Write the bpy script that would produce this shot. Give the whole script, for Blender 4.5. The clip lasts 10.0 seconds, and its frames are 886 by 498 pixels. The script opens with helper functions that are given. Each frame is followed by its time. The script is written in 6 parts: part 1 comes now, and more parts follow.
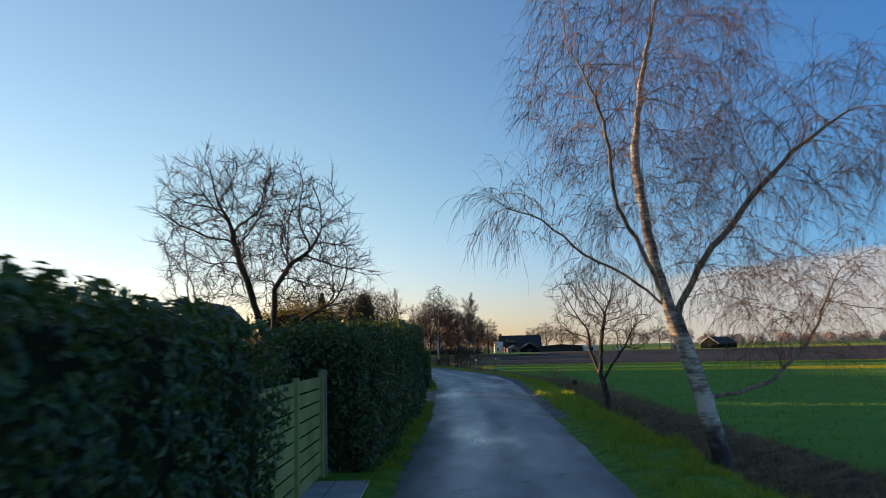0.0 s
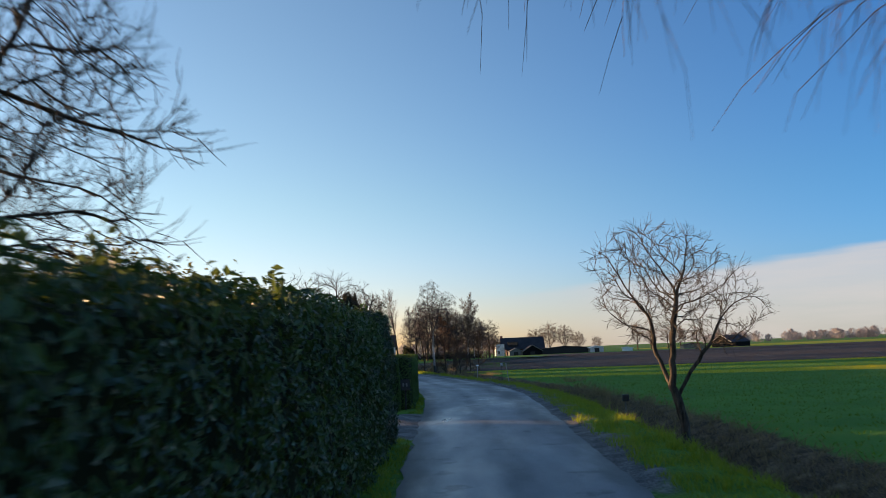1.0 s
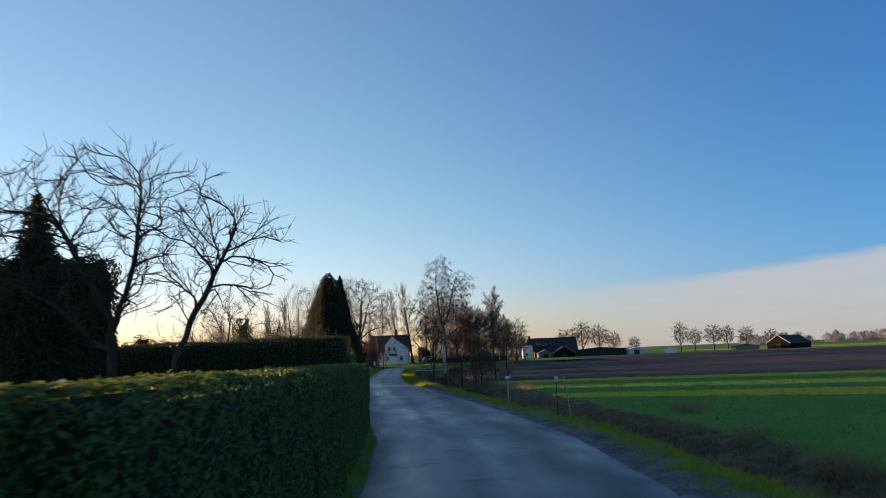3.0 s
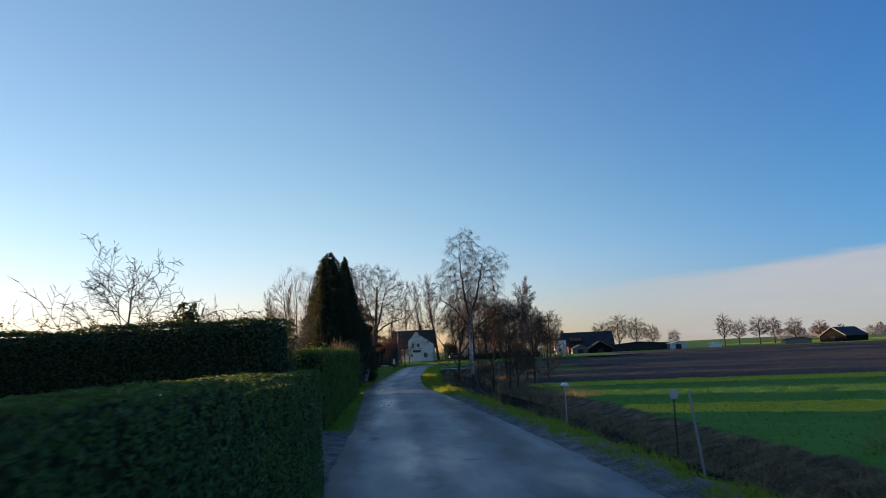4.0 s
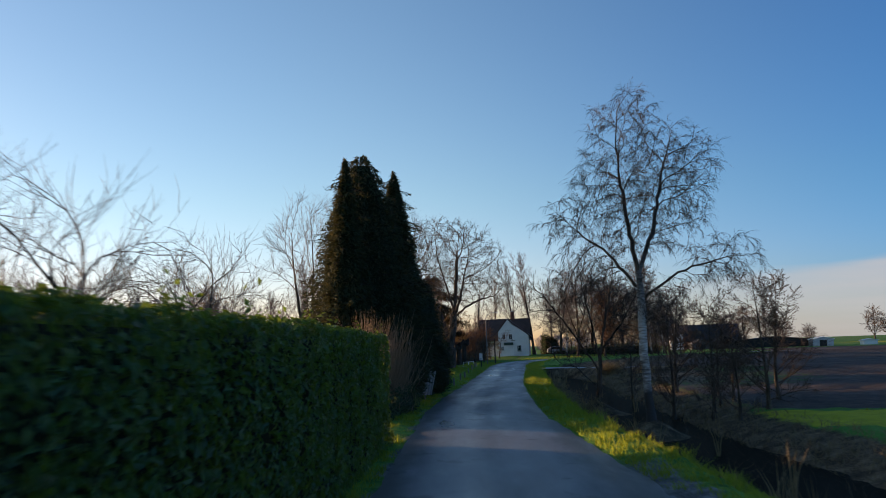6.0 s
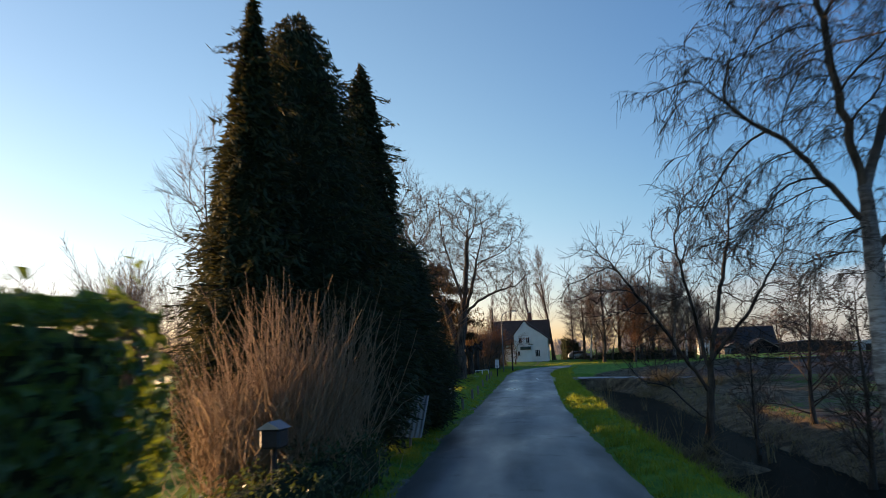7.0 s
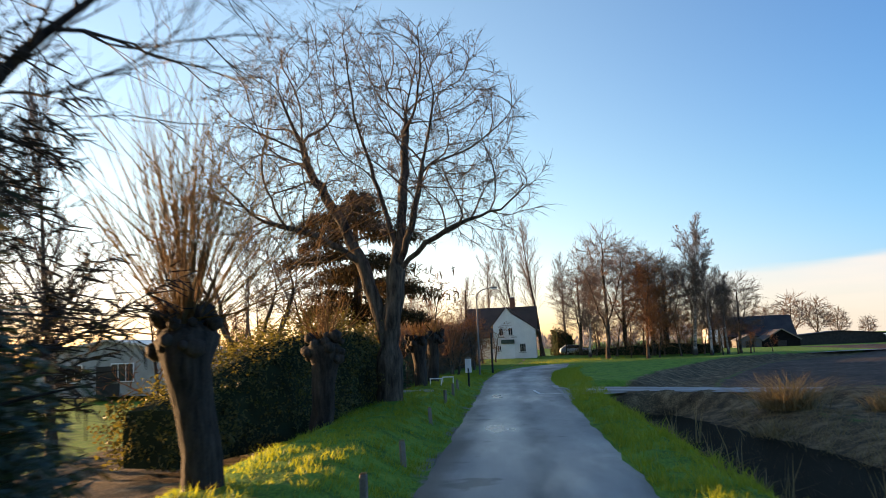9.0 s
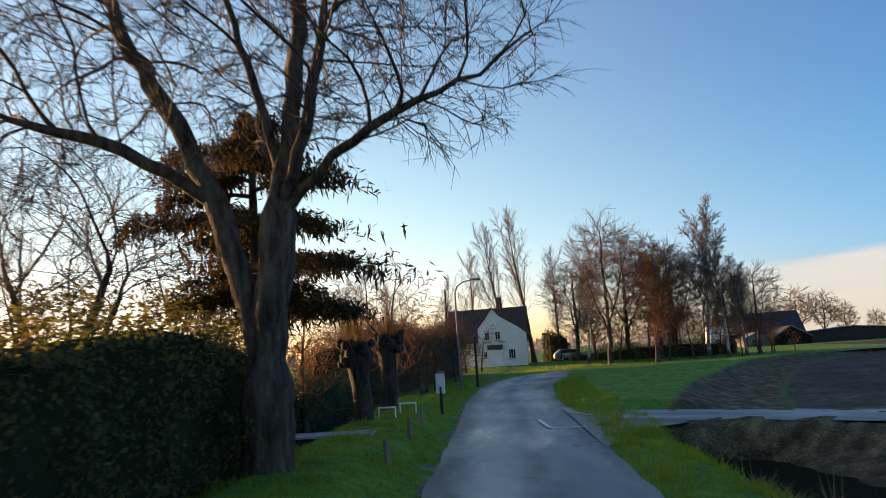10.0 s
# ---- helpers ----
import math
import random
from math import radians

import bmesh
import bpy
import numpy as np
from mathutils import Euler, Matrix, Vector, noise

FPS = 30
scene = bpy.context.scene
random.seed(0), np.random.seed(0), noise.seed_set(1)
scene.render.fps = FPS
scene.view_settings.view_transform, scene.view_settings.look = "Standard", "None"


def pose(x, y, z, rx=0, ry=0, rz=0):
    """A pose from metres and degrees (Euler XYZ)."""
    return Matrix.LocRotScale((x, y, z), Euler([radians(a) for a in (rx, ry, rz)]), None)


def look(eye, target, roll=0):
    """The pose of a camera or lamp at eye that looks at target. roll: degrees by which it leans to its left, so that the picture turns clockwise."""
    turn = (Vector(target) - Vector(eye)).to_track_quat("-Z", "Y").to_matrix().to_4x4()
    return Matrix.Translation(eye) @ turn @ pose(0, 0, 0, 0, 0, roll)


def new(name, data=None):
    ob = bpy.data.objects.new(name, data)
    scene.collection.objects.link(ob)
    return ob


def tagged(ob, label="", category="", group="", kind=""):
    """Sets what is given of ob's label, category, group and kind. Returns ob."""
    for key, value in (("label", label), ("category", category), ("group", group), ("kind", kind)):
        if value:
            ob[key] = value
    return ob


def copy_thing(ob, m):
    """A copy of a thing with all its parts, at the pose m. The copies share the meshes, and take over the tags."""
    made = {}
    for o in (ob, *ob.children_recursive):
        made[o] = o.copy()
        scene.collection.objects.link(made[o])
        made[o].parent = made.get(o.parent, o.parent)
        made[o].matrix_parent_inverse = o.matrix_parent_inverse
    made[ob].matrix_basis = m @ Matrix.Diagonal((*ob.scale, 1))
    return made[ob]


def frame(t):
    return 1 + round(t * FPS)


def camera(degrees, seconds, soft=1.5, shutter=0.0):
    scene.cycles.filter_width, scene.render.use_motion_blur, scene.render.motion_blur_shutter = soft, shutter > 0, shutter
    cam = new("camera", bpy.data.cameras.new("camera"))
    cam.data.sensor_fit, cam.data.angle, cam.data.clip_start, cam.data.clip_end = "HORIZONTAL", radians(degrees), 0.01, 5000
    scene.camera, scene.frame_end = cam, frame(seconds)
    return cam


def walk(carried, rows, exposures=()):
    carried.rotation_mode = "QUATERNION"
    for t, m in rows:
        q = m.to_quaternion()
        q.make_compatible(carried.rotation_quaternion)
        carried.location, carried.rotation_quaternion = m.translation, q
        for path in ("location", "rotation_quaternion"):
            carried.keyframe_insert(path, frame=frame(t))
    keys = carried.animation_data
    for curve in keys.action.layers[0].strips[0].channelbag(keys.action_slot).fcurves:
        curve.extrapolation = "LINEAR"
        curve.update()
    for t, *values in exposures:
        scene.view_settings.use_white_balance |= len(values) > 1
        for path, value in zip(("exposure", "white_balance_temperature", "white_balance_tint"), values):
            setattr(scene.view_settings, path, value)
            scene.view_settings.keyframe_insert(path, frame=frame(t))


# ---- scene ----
cam = camera(57.2, 10.0, soft=0.9, shutter=0.2)
PATH = [
    (0, (0.00, 0.00, 2.339), (0.001, 19.854, 4.749), -1.31),
    (0.5, (0.23, 6.97, 2.294), (0.234, 26.834, 4.659), -1.98),
    (1, (0.42, 13.95, 2.278), (0.476, 33.795, 4.790), -2.42),
    (1.5, (0.63, 21.01, 2.283), (0.613, 40.866, 4.715), -2.09),
    (2, (0.89, 28.12, 2.267), (0.839, 47.962, 4.752), -1.32),
    (2.5, (1.11, 35.26, 2.376), (0.951, 55.103, 4.869), -0.81),
    (2.7, (1.21, 38.12, 2.323), (0.981, 57.954, 4.880), -1.74),
    (3.8, (1.03, 53.67, 2.319), (0.032, 73.478, 4.903), -2.34),
    (4, (0.86, 56.65, 2.329), (-0.334, 76.457, 4.840), -2.75),
    (4.5, (0.18, 64.22, 2.290), (-1.630, 83.986, 4.716), -2.41),
    (5, (-0.71, 71.79, 2.243), (-3.132, 91.500, 4.607), -2.08),
    (5.5, (-1.74, 79.26, 2.296), (-4.791, 98.881, 4.713), -2.09),
    (5.7, (-2.18, 82.27, 2.259), (-5.418, 101.859, 4.659), -1.71),
    (6.8, (-4.91, 99.23, 2.266), (-8.511, 118.736, 4.836), -2.42),
    (7, (-5.25, 102.04, 2.314), (-8.853, 121.543, 4.864), -1.93),
    (7.5, (-6.07, 108.94, 2.358), (-9.625, 128.457, 4.924), -1.84),
    (8, (-6.87, 115.82, 2.273), (-10.283, 135.370, 4.762), -1.94),
    (8.5, (-7.63, 122.70, 2.320), (-10.893, 142.261, 4.878), -1.90),
    (9, (-8.25, 129.55, 2.252), (-11.316, 149.165, 4.667), -2.27),
    (9.5, (-8.84, 136.23, 2.277), (-11.690, 155.854, 4.849), -2.98),
    (10, (-9.43, 142.83, 2.307), (-12.092, 162.481, 4.874), -3.81),
]
EXPOSURES = [(0.0, 1.1, 6950, 20), (1.5, 1.12, 6700, 20), (2.0, 1.13, 6650, 20), (2.5, 1.02, 6580, 20), (4.0, 0.85, 6350, 20), (5.5, 0.75, 6350, 20), (6.9, 1.1, 6800, 20), (7.6, 1.15, 6900, 20), (8.1, 1.4, 7000, 20), (8.5, 1.75, 7300, 21), (9.0, 1.72, 7750, 22), (9.5, 1.5, 7850, 22), (10.0, 1.45, 7800, 22)]
walk(cam, [(t, look(eye, target, roll)) for t, eye, target, roll in PATH], EXPOSURES)

# ---- world, sun, exposure ----
SUN_AZ, SUN_EL = -67.0, 4.2          # degrees to the right of +y, degrees up
world = bpy.data.worlds.new("evening_sky")
scene.world = world
world.use_nodes = True


def node(tree, kind, **values):
    """A node with its settings and unlinked input values."""
    n = tree.nodes.new(kind)
    for key, value in values.items():
        if key in n.inputs:
            n.inputs[key].default_value = value
    return n


def ramp(tree, stops, fac=None):
    r = tree.nodes.new("ShaderNodeValToRGB")
    while len(r.color_ramp.elements) < len(stops):
        r.color_ramp.elements.new(0.5)
    for e, (pos, col) in zip(r.color_ramp.elements, stops):
        e.position = pos
        e.color = (*col, 1) if len(col) == 3 else col
    if fac is not None:
        tree.links.new(fac, r.inputs[0])
    return r


def math_node(tree, op, a, b=None):
    m = tree.nodes.new("ShaderNodeMath")
    m.operation = op
    for i, v in enumerate((a, b)):
        if v is None:
            continue
        if isinstance(v, (int, float)):
            m.inputs[i].default_value = v
        else:
            tree.links.new(v, m.inputs[i])
    return m.outputs[0]


def mix_color(tree, fac, a, b, mode="MIX"):
    m = tree.nodes.new("ShaderNodeMix")
    m.data_type, m.blend_type = "RGBA", mode
    for socket, v in ((m.inputs[0], fac), (m.inputs[6], a), (m.inputs[7], b)):
        if isinstance(v, (int, float)):
            socket.default_value = v
        elif isinstance(v, tuple):
            socket.default_value = (*v, 1)
        else:
            tree.links.new(v, socket)
    return m.outputs[2]


wt = world.node_tree
wt.nodes.clear()
sky = wt.nodes.new("ShaderNodeTexSky")
sky.sky_type, sky.sun_disc = "NISHITA", False
sky.sun_elevation, sky.sun_rotation = radians(SUN_EL + 1.8), radians(SUN_AZ)
sky.air_density, sky.dust_density, sky.ozone_density, sky.altitude = 1.0, 0.3, 2.5, 0
back = node(wt, "ShaderNodeBackground", Strength=0.15)
# a bank of thin evening cloud low over the fields
way = wt.nodes.new("ShaderNodeTexCoord").outputs["Generated"]
sep = wt.nodes.new("ShaderNodeSeparateXYZ")
wt.links.new(way, sep.inputs[0])
cl_noise = node(wt, "ShaderNodeTexNoise", Scale=7.0, Detail=5.0, Roughness=0.5)
stretch = wt.nodes.new("ShaderNodeMapping")
stretch.inputs["Scale"].default_value = (1, 1, 9)
wt.links.new(way, stretch.inputs[0])
wt.links.new(stretch.outputs[0], cl_noise.inputs["Vector"])
# upper edge of the bank: rises slowly from ahead towards the right
edge = math_node(wt, "ADD", math_node(wt, "MULTIPLY", sep.outputs[0], 0.075), 0.061)
edge = math_node(wt, "ADD", edge, math_node(wt, "MULTIPLY", math_node(wt, "SUBTRACT", cl_noise.outputs[0], 0.5), 0.018))
over = math_node(wt, "SUBTRACT", edge, sep.outputs[2])
soft = wt.nodes.new("ShaderNodeMapRange")
soft.interpolation_type = "SMOOTHSTEP"
soft.inputs["From Min"].default_value, soft.inputs["From Max"].default_value = -0.005, 0.008
wt.links.new(over, soft.inputs["Value"])
side = wt.nodes.new("ShaderNodeMapRange")
side.interpolation_type = "SMOOTHSTEP"
side.inputs["From Min"].default_value, side.inputs["From Max"].default_value = -0.05, 0.35
wt.links.new(sep.outputs[0], side.inputs["Value"])
cover = math_node(wt, "MULTIPLY", math_node(wt, "MULTIPLY", soft.outputs[0], side.outputs[0]), math_node(wt, "ADD", math_node(wt, "MULTIPLY", cl_noise.outputs[0], 0.5), 0.45))
CLOUD = (2.05, 2.04, 1.92)
# clear evening air: the sky grows deeper and darker away from the sun
deep = node(wt, "ShaderNodeHueSaturation", Saturation=1.06)
wt.links.new(sky.outputs[0], deep.inputs["Color"])
away = wt.nodes.new("ShaderNodeMapRange")
away.interpolation_type = "SMOOTHSTEP"
away.inputs["From Min"].default_value, away.inputs["From Max"].default_value = -0.32, 0.62
away.inputs["To Min"].default_value, away.inputs["To Max"].default_value = 0.0, 1.0
wt.links.new(sep.outputs[0], away.inputs["Value"])
shade = mix_color(wt, away.outputs[0], (1.06, 1.0, 0.93), (0.28, 0.62, 0.95))
deep_sky = mix_color(wt, 1.0, deep.outputs[0], shade, "MULTIPLY")
# rosy haze low over the horizon
low_air = wt.nodes.new("ShaderNodeMapRange")
low_air.interpolation_type = "SMOOTHSTEP"
low_air.inputs["From Min"].default_value, low_air.inputs["From Max"].default_value = 0.20, 0.0
wt.links.new(sep.outputs[2], low_air.inputs["Value"])
deep_sky = mix_color(wt, low_air.outputs[0], deep_sky, mix_color(wt, 1.0, deep_sky, (1.02, 0.92, 1.24), "MULTIPLY"))
wt.links.new(mix_color(wt, cover, deep_sky, CLOUD), back.inputs[0])
wt.links.new(back.outputs[0], wt.nodes.new("ShaderNodeOutputWorld").inputs[0])

az, el = radians(SUN_AZ), radians(SUN_EL)
TO_SUN = Vector((math.sin(az) * math.cos(el), math.cos(az) * math.cos(el), math.sin(el)))
sun = new("sun", bpy.data.lights.new("sun", "SUN"))
sun.data.energy, sun.data.angle, sun.data.color = 5.0, radians(0.5), (1.0, 0.68, 0.36)
sun.matrix_world = look(TO_SUN * 200, (0, 0, 0))

# ---- materials ----
def material(name):
    m = bpy.data.materials.new(name)
    m.use_nodes = True
    m.node_tree.nodes.clear()
    return m, m.node_tree


def finish(t, shader):
    t.links.new(shader, t.nodes.new("ShaderNodeOutputMaterial").inputs[0])


def spot(t, scale, detail=4.0, rough=0.55, where=None):
    n = node(t, "ShaderNodeTexNoise", Scale=scale, Detail=detail, Roughness=rough)
    if where is None:
        where = t.nodes.new("ShaderNodeNewGeometry").outputs["Position"]
    t.links.new(where, n.inputs["Vector"])
    return n.outputs[0]


def solid(name, dark, light, scale=3.0, fine=40.0, rough=0.8, metal=0.0, bump=0.15, spec=0.3):
    """A surface that varies between two colours at two scales, with fine relief."""
    m, t = material(name)
    coarse, grain = spot(t, scale), spot(t, fine, 3)
    both = math_node(t, "ADD", math_node(t, "MULTIPLY", coarse, 0.65), math_node(t, "MULTIPLY", grain, 0.35))
    col = ramp(t, [(0.32, dark), (0.68, light)], both)
    p = node(t, "ShaderNodeBsdfPrincipled", Metallic=metal)
    p.inputs["Specular IOR Level"].default_value = spec
    p.inputs["Roughness"].default_value = rough
    t.links.new(col.outputs[0], p.inputs["Base Color"])
    b = node(t, "ShaderNodeBump", Strength=bump, Distance=0.02)
    t.links.new(grain, b.inputs["Height"])
    t.links.new(b.outputs[0], p.inputs["Normal"])
    finish(t, p.outputs[0])
    return m


def leafy(name, stops, shine=0.35, rough=0.45, spec=0.35, yellow=(0.25, 0.28, 0.02)):
    """Leaves or blades: each island has its own tone, and light shines through."""
    m, t = material(name)
    geo = t.nodes.new("ShaderNodeNewGeometry")
    col = ramp(t, stops, geo.outputs["Random Per Island"])
    patch = spot(t, 0.6, 3)
    tone = mix_color(t, math_node(t, "MULTIPLY", patch, 0.5), col.outputs[0], (stops[0][1][0] * 0.6, stops[0][1][1] * 0.6, stops[0][1][2] * 0.6))
    p = node(t, "ShaderNodeBsdfPrincipled")
    p.inputs["Roughness"].default_value = rough
    p.inputs["Specular IOR Level"].default_value = spec
    t.links.new(tone, p.inputs["Base Color"])
    tr = t.nodes.new("ShaderNodeBsdfTranslucent")
    t.links.new(mix_color(t, 0.5, tone, yellow), tr.inputs[0])
    mx = node(t, "ShaderNodeMixShader", Fac=shine)
    t.links.new(p.outputs[0], mx.inputs[1])
    t.links.new(tr.outputs[0], mx.inputs[2])
    finish(t, mx.outputs[0])
    return m


def ridged(name, dark, light, across=9.0):
    """Bark: long upright ridges and furrows, with lichen-pale patches."""
    m, t = material(name)
    pos = t.nodes.new("ShaderNodeNewGeometry").outputs["Position"]
    mp = t.nodes.new("ShaderNodeMapping")
    mp.inputs["Scale"].default_value = (1, 1, 0.16)
    t.links.new(pos, mp.inputs[0])
    ridge, grain, patch = spot(t, across, 4, 0.6, mp.outputs[0]), spot(t, 30.0, 3), spot(t, 1.3, 4)
    both = math_node(t, "ADD", math_node(t, "MULTIPLY", ridge, 0.6), math_node(t, "ADD", math_node(t, "MULTIPLY", grain, 0.15), math_node(t, "MULTIPLY", patch, 0.25)))
    col = ramp(t, [(0.38, dark), (0.52, tuple((a + b) / 2 for a, b in zip(dark, light))), (0.64, light)], both)
    p = node(t, "ShaderNodeBsdfPrincipled", Roughness=0.9)
    p.inputs["Specular IOR Level"].default_value = 0.15
    t.links.new(col.outputs[0], p.inputs["Base Color"])
    b = node(t, "ShaderNodeBump", Strength=0.9, Distance=0.05)
    t.links.new(ridge, b.inputs["Height"])
    t.links.new(b.outputs[0], p.inputs["Normal"])
    finish(t, p.outputs[0])
    return m


BARK = ridged("grey_brown_bark", (0.022, 0.016, 0.012), (0.15, 0.115, 0.085))
BARK_DARK = ridged("dark_bark", (0.014, 0.012, 0.010), (0.08, 0.064, 0.05))
TWIG = solid("brown_twigs", (0.05, 0.032, 0.022), (0.12, 0.08, 0.055), 0.8, 9.0, 0.8, bump=0.0)
TWIG_RED = solid("reddish_birch_twigs", (0.08, 0.047, 0.035), (0.18, 0.11, 0.078), 0.8, 9.0, 0.8, bump=0.0)


TWIG_DARK = solid("dark_grey_twigs", (0.03, 0.022, 0.017), (0.085, 0.062, 0.046), 0.8, 9.0, 0.8, bump=0.0)
TWIG_PALE = solid("pale_buff_twigs", (0.09, 0.066, 0.05), (0.20, 0.155, 0.12), 0.8, 9.0, 0.8, bump=0.0)
# haze and warm back light are put into this pale twig tone
TWIG_FAR = leafy("haze_paled_twigs", [(0.0, (0.15, 0.11, 0.095)), (1.0, (0.29, 0.225, 0.20))], 0.35, 0.9, 0.1, (0.3, 0.21, 0.16))
TWIG_ORANGE = leafy("rusty_twigs", [(0.0, (0.14, 0.075, 0.045)), (1.0, (0.32, 0.18, 0.10))], 0.45, 0.9, 0.1, (0.4, 0.2, 0.09))
TWIG_WILLOW = leafy("ochre_willow_rods", [(0.0, (0.14, 0.08, 0.035)), (1.0, (0.32, 0.20, 0.08))], 0.4, 0.8, 0.15, (0.4, 0.24, 0.06))
LAUREL = leafy("laurel_leaves", [(0.0, (0.025, 0.058, 0.027)), (0.6, (0.046, 0.11, 0.038)), (1.0, (0.09, 0.17, 0.05))], 0.3, 0.38, 0.45)
LAUREL_FRESH = leafy("fresh_laurel_leaves", [(0.0, (0.028, 0.07, 0.024)), (0.6, (0.055, 0.135, 0.036)), (1.0, (0.11, 0.20, 0.045))], 0.45, 0.4, 0.4, (0.4, 0.45, 0.02))
CLIPPED = leafy("clipped_hedge_leaves", [(0.0, (0.045, 0.10, 0.034)), (0.6, (0.085, 0.18, 0.05)), (1.0, (0.15, 0.24, 0.06))], 0.3, 0.55, 0.3)
IVY = leafy("ivy_leaves", [(0.0, (0.016, 0.034, 0.016)), (1.0, (0.055, 0.10, 0.04))], 0.25, 0.45, 0.35)
SCRUB = leafy("brown_scrub_twigs", [(0.0, (0.08, 0.055, 0.04)), (1.0, (0.22, 0.15, 0.105))], 0.35, 0.9, 0.1, (0.3, 0.17, 0.09))
# distance haze put into the pale tone of the wood
HAZE_WOOD = leafy("haze_coloured_wood", [(0.0, (0.30, 0.27, 0.28)), (1.0, (0.40, 0.37, 0.38))], 0.2, 0.95, 0.05, (0.3, 0.24, 0.22))
OLIVE = leafy("olive_brown_leaves", [(0.0, (0.04, 0.045, 0.016)), (0.6, (0.09, 0.095, 0.03)), (1.0, (0.18, 0.15, 0.05))], 0.35, 0.55, 0.25, (0.35, 0.28, 0.04))
CLIPPED_DARK = leafy("dark_evergreen_leaves", [(0.0, (0.02, 0.045, 0.03)), (1.0, (0.06, 0.11, 0.07))], 0.2, 0.4, 0.4)
NEEDLES = leafy("conifer_sprays", [(0.0, (0.022, 0.036, 0.020)), (0.7, (0.042, 0.064, 0.030)), (1.0, (0.085, 0.08, 0.035))], 0.22, 0.7, 0.15, (0.16, 0.12, 0.03))
NEEDLES_BROWN = leafy("rusty_conifer_sprays", [(0.0, (0.022, 0.022, 0.012)), (0.6, (0.05, 0.042, 0.02)), (1.0, (0.13, 0.075, 0.032))], 0.25, 0.8, 0.1, (0.22, 0.13, 0.045))
GRASS = leafy("grass_blades", [(0.0, (0.085, 0.19, 0.022)), (0.6, (0.15, 0.30, 0.035)), (1.0, (0.28, 0.33, 0.055))], 0.6, 0.5, 0.25, (0.55, 0.5, 0.03))
CROP = leafy("crop_blades", [(0.0, (0.06, 0.15, 0.016)), (1.0, (0.13, 0.25, 0.03))], 0.5, 0.5, 0.2, (0.28, 0.40, 0.03))
# blades whose yellow colour stands in for low sun on the crop
SUN_BLADES = leafy("sunlit_yellow_blades", [(0.0, (0.30, 0.30, 0.015)), (1.0, (0.50, 0.45, 0.03))], 0.6, 0.5, 0.2, (0.7, 0.6, 0.03))
STRAW = leafy("dead_reed_straw", [(0.0, (0.16, 0.11, 0.055)), (1.0, (0.36, 0.27, 0.15))], 0.35, 0.7, 0.15, (0.4, 0.28, 0.1))
STEM_STRAW = leafy("pale_dead_stems", [(0.0, (0.26, 0.17, 0.10)), (1.0, (0.60, 0.43, 0.28))], 0.4, 0.7, 0.15, (0.42, 0.30, 0.16))
# dark green that paints the shade deep inside hedges and conifers
CORE = solid("painted_inner_shade", (0.014, 0.02, 0.011), (0.03, 0.042, 0.02), 2.0, 20.0, 0.95, spec=0.05)
WOOD_GREEN = solid("algae_green_boards", (0.15, 0.18, 0.05), (0.34, 0.37, 0.13), 1.2, 25.0, 0.8)
WOOD_GREY = solid("weathered_grey_wood", (0.13, 0.11, 0.09), (0.28, 0.24, 0.19), 2.0, 30.0, 0.85)
WOOD_DARK = solid("tarred_dark_wood", (0.018, 0.016, 0.015), (0.045, 0.04, 0.036), 2.0, 30.0, 0.8)
WHITE = solid("white_paint", (0.66, 0.66, 0.64), (0.82, 0.82, 0.80), 0.8, 18.0, 0.6, bump=0.05)
WALL_WHITE = solid("whitewashed_brick_wall", (0.58, 0.57, 0.55), (0.80, 0.79, 0.76), 0.5, 12.0, 0.85, bump=0.2)
BARN_BLACK = solid("black_barn_boards", (0.005, 0.005, 0.006), (0.014, 0.013, 0.013), 2.0, 30.0, 0.9, spec=0.1)
TILE_DARK = solid("dark_roof_tiles", (0.018, 0.017, 0.02), (0.05, 0.045, 0.048), 0.6, 10.0, 0.7)
TILE_BROWN = solid("brown_roof_tiles", (0.05, 0.032, 0.025), (0.11, 0.07, 0.055), 0.6, 10.0, 0.75)
BRICK = solid("dull_red_brick", (0.12, 0.05, 0.035), (0.24, 0.11, 0.075), 0.8, 14.0, 0.85)
STONE = solid("grey_stone", (0.16, 0.15, 0.12), (0.34, 0.32, 0.26), 2.0, 25.0, 0.85, bump=0.4)
CONCRETE = solid("pale_concrete", (0.24, 0.23, 0.22), (0.40, 0.39, 0.37), 1.5, 25.0, 0.85)
ZINC = solid("galvanised_steel", (0.30, 0.31, 0.33), (0.48, 0.49, 0.52), 1.5, 30.0, 0.4, 0.7)
LAMP_GREY = solid("dull_grey_paint", (0.10, 0.10, 0.10), (0.18, 0.18, 0.18), 1.5, 30.0, 0.6)
GREEN_METAL = solid("dark_green_coated_metal", (0.02, 0.04, 0.035), (0.05, 0.08, 0.07), 1.5, 20.0, 0.5)
BLACK = solid("black_plastic", (0.010, 0.010, 0.011), (0.03, 0.03, 0.032), 2.0, 20.0, 0.5)
YELLOW = solid("amber_plastic", (0.45, 0.22, 0.02), (0.65, 0.35, 0.04), 3.0, 20.0, 0.5)
GLASS_DARK, gt = material("window_glass")
gp = node(gt, "ShaderNodeBsdfPrincipled")
gp.inputs["Base Color"].default_value = (0.02, 0.025, 0.03, 1)
gp.inputs["Roughness"].default_value = 0.08
finish(gt, gp.outputs[0])

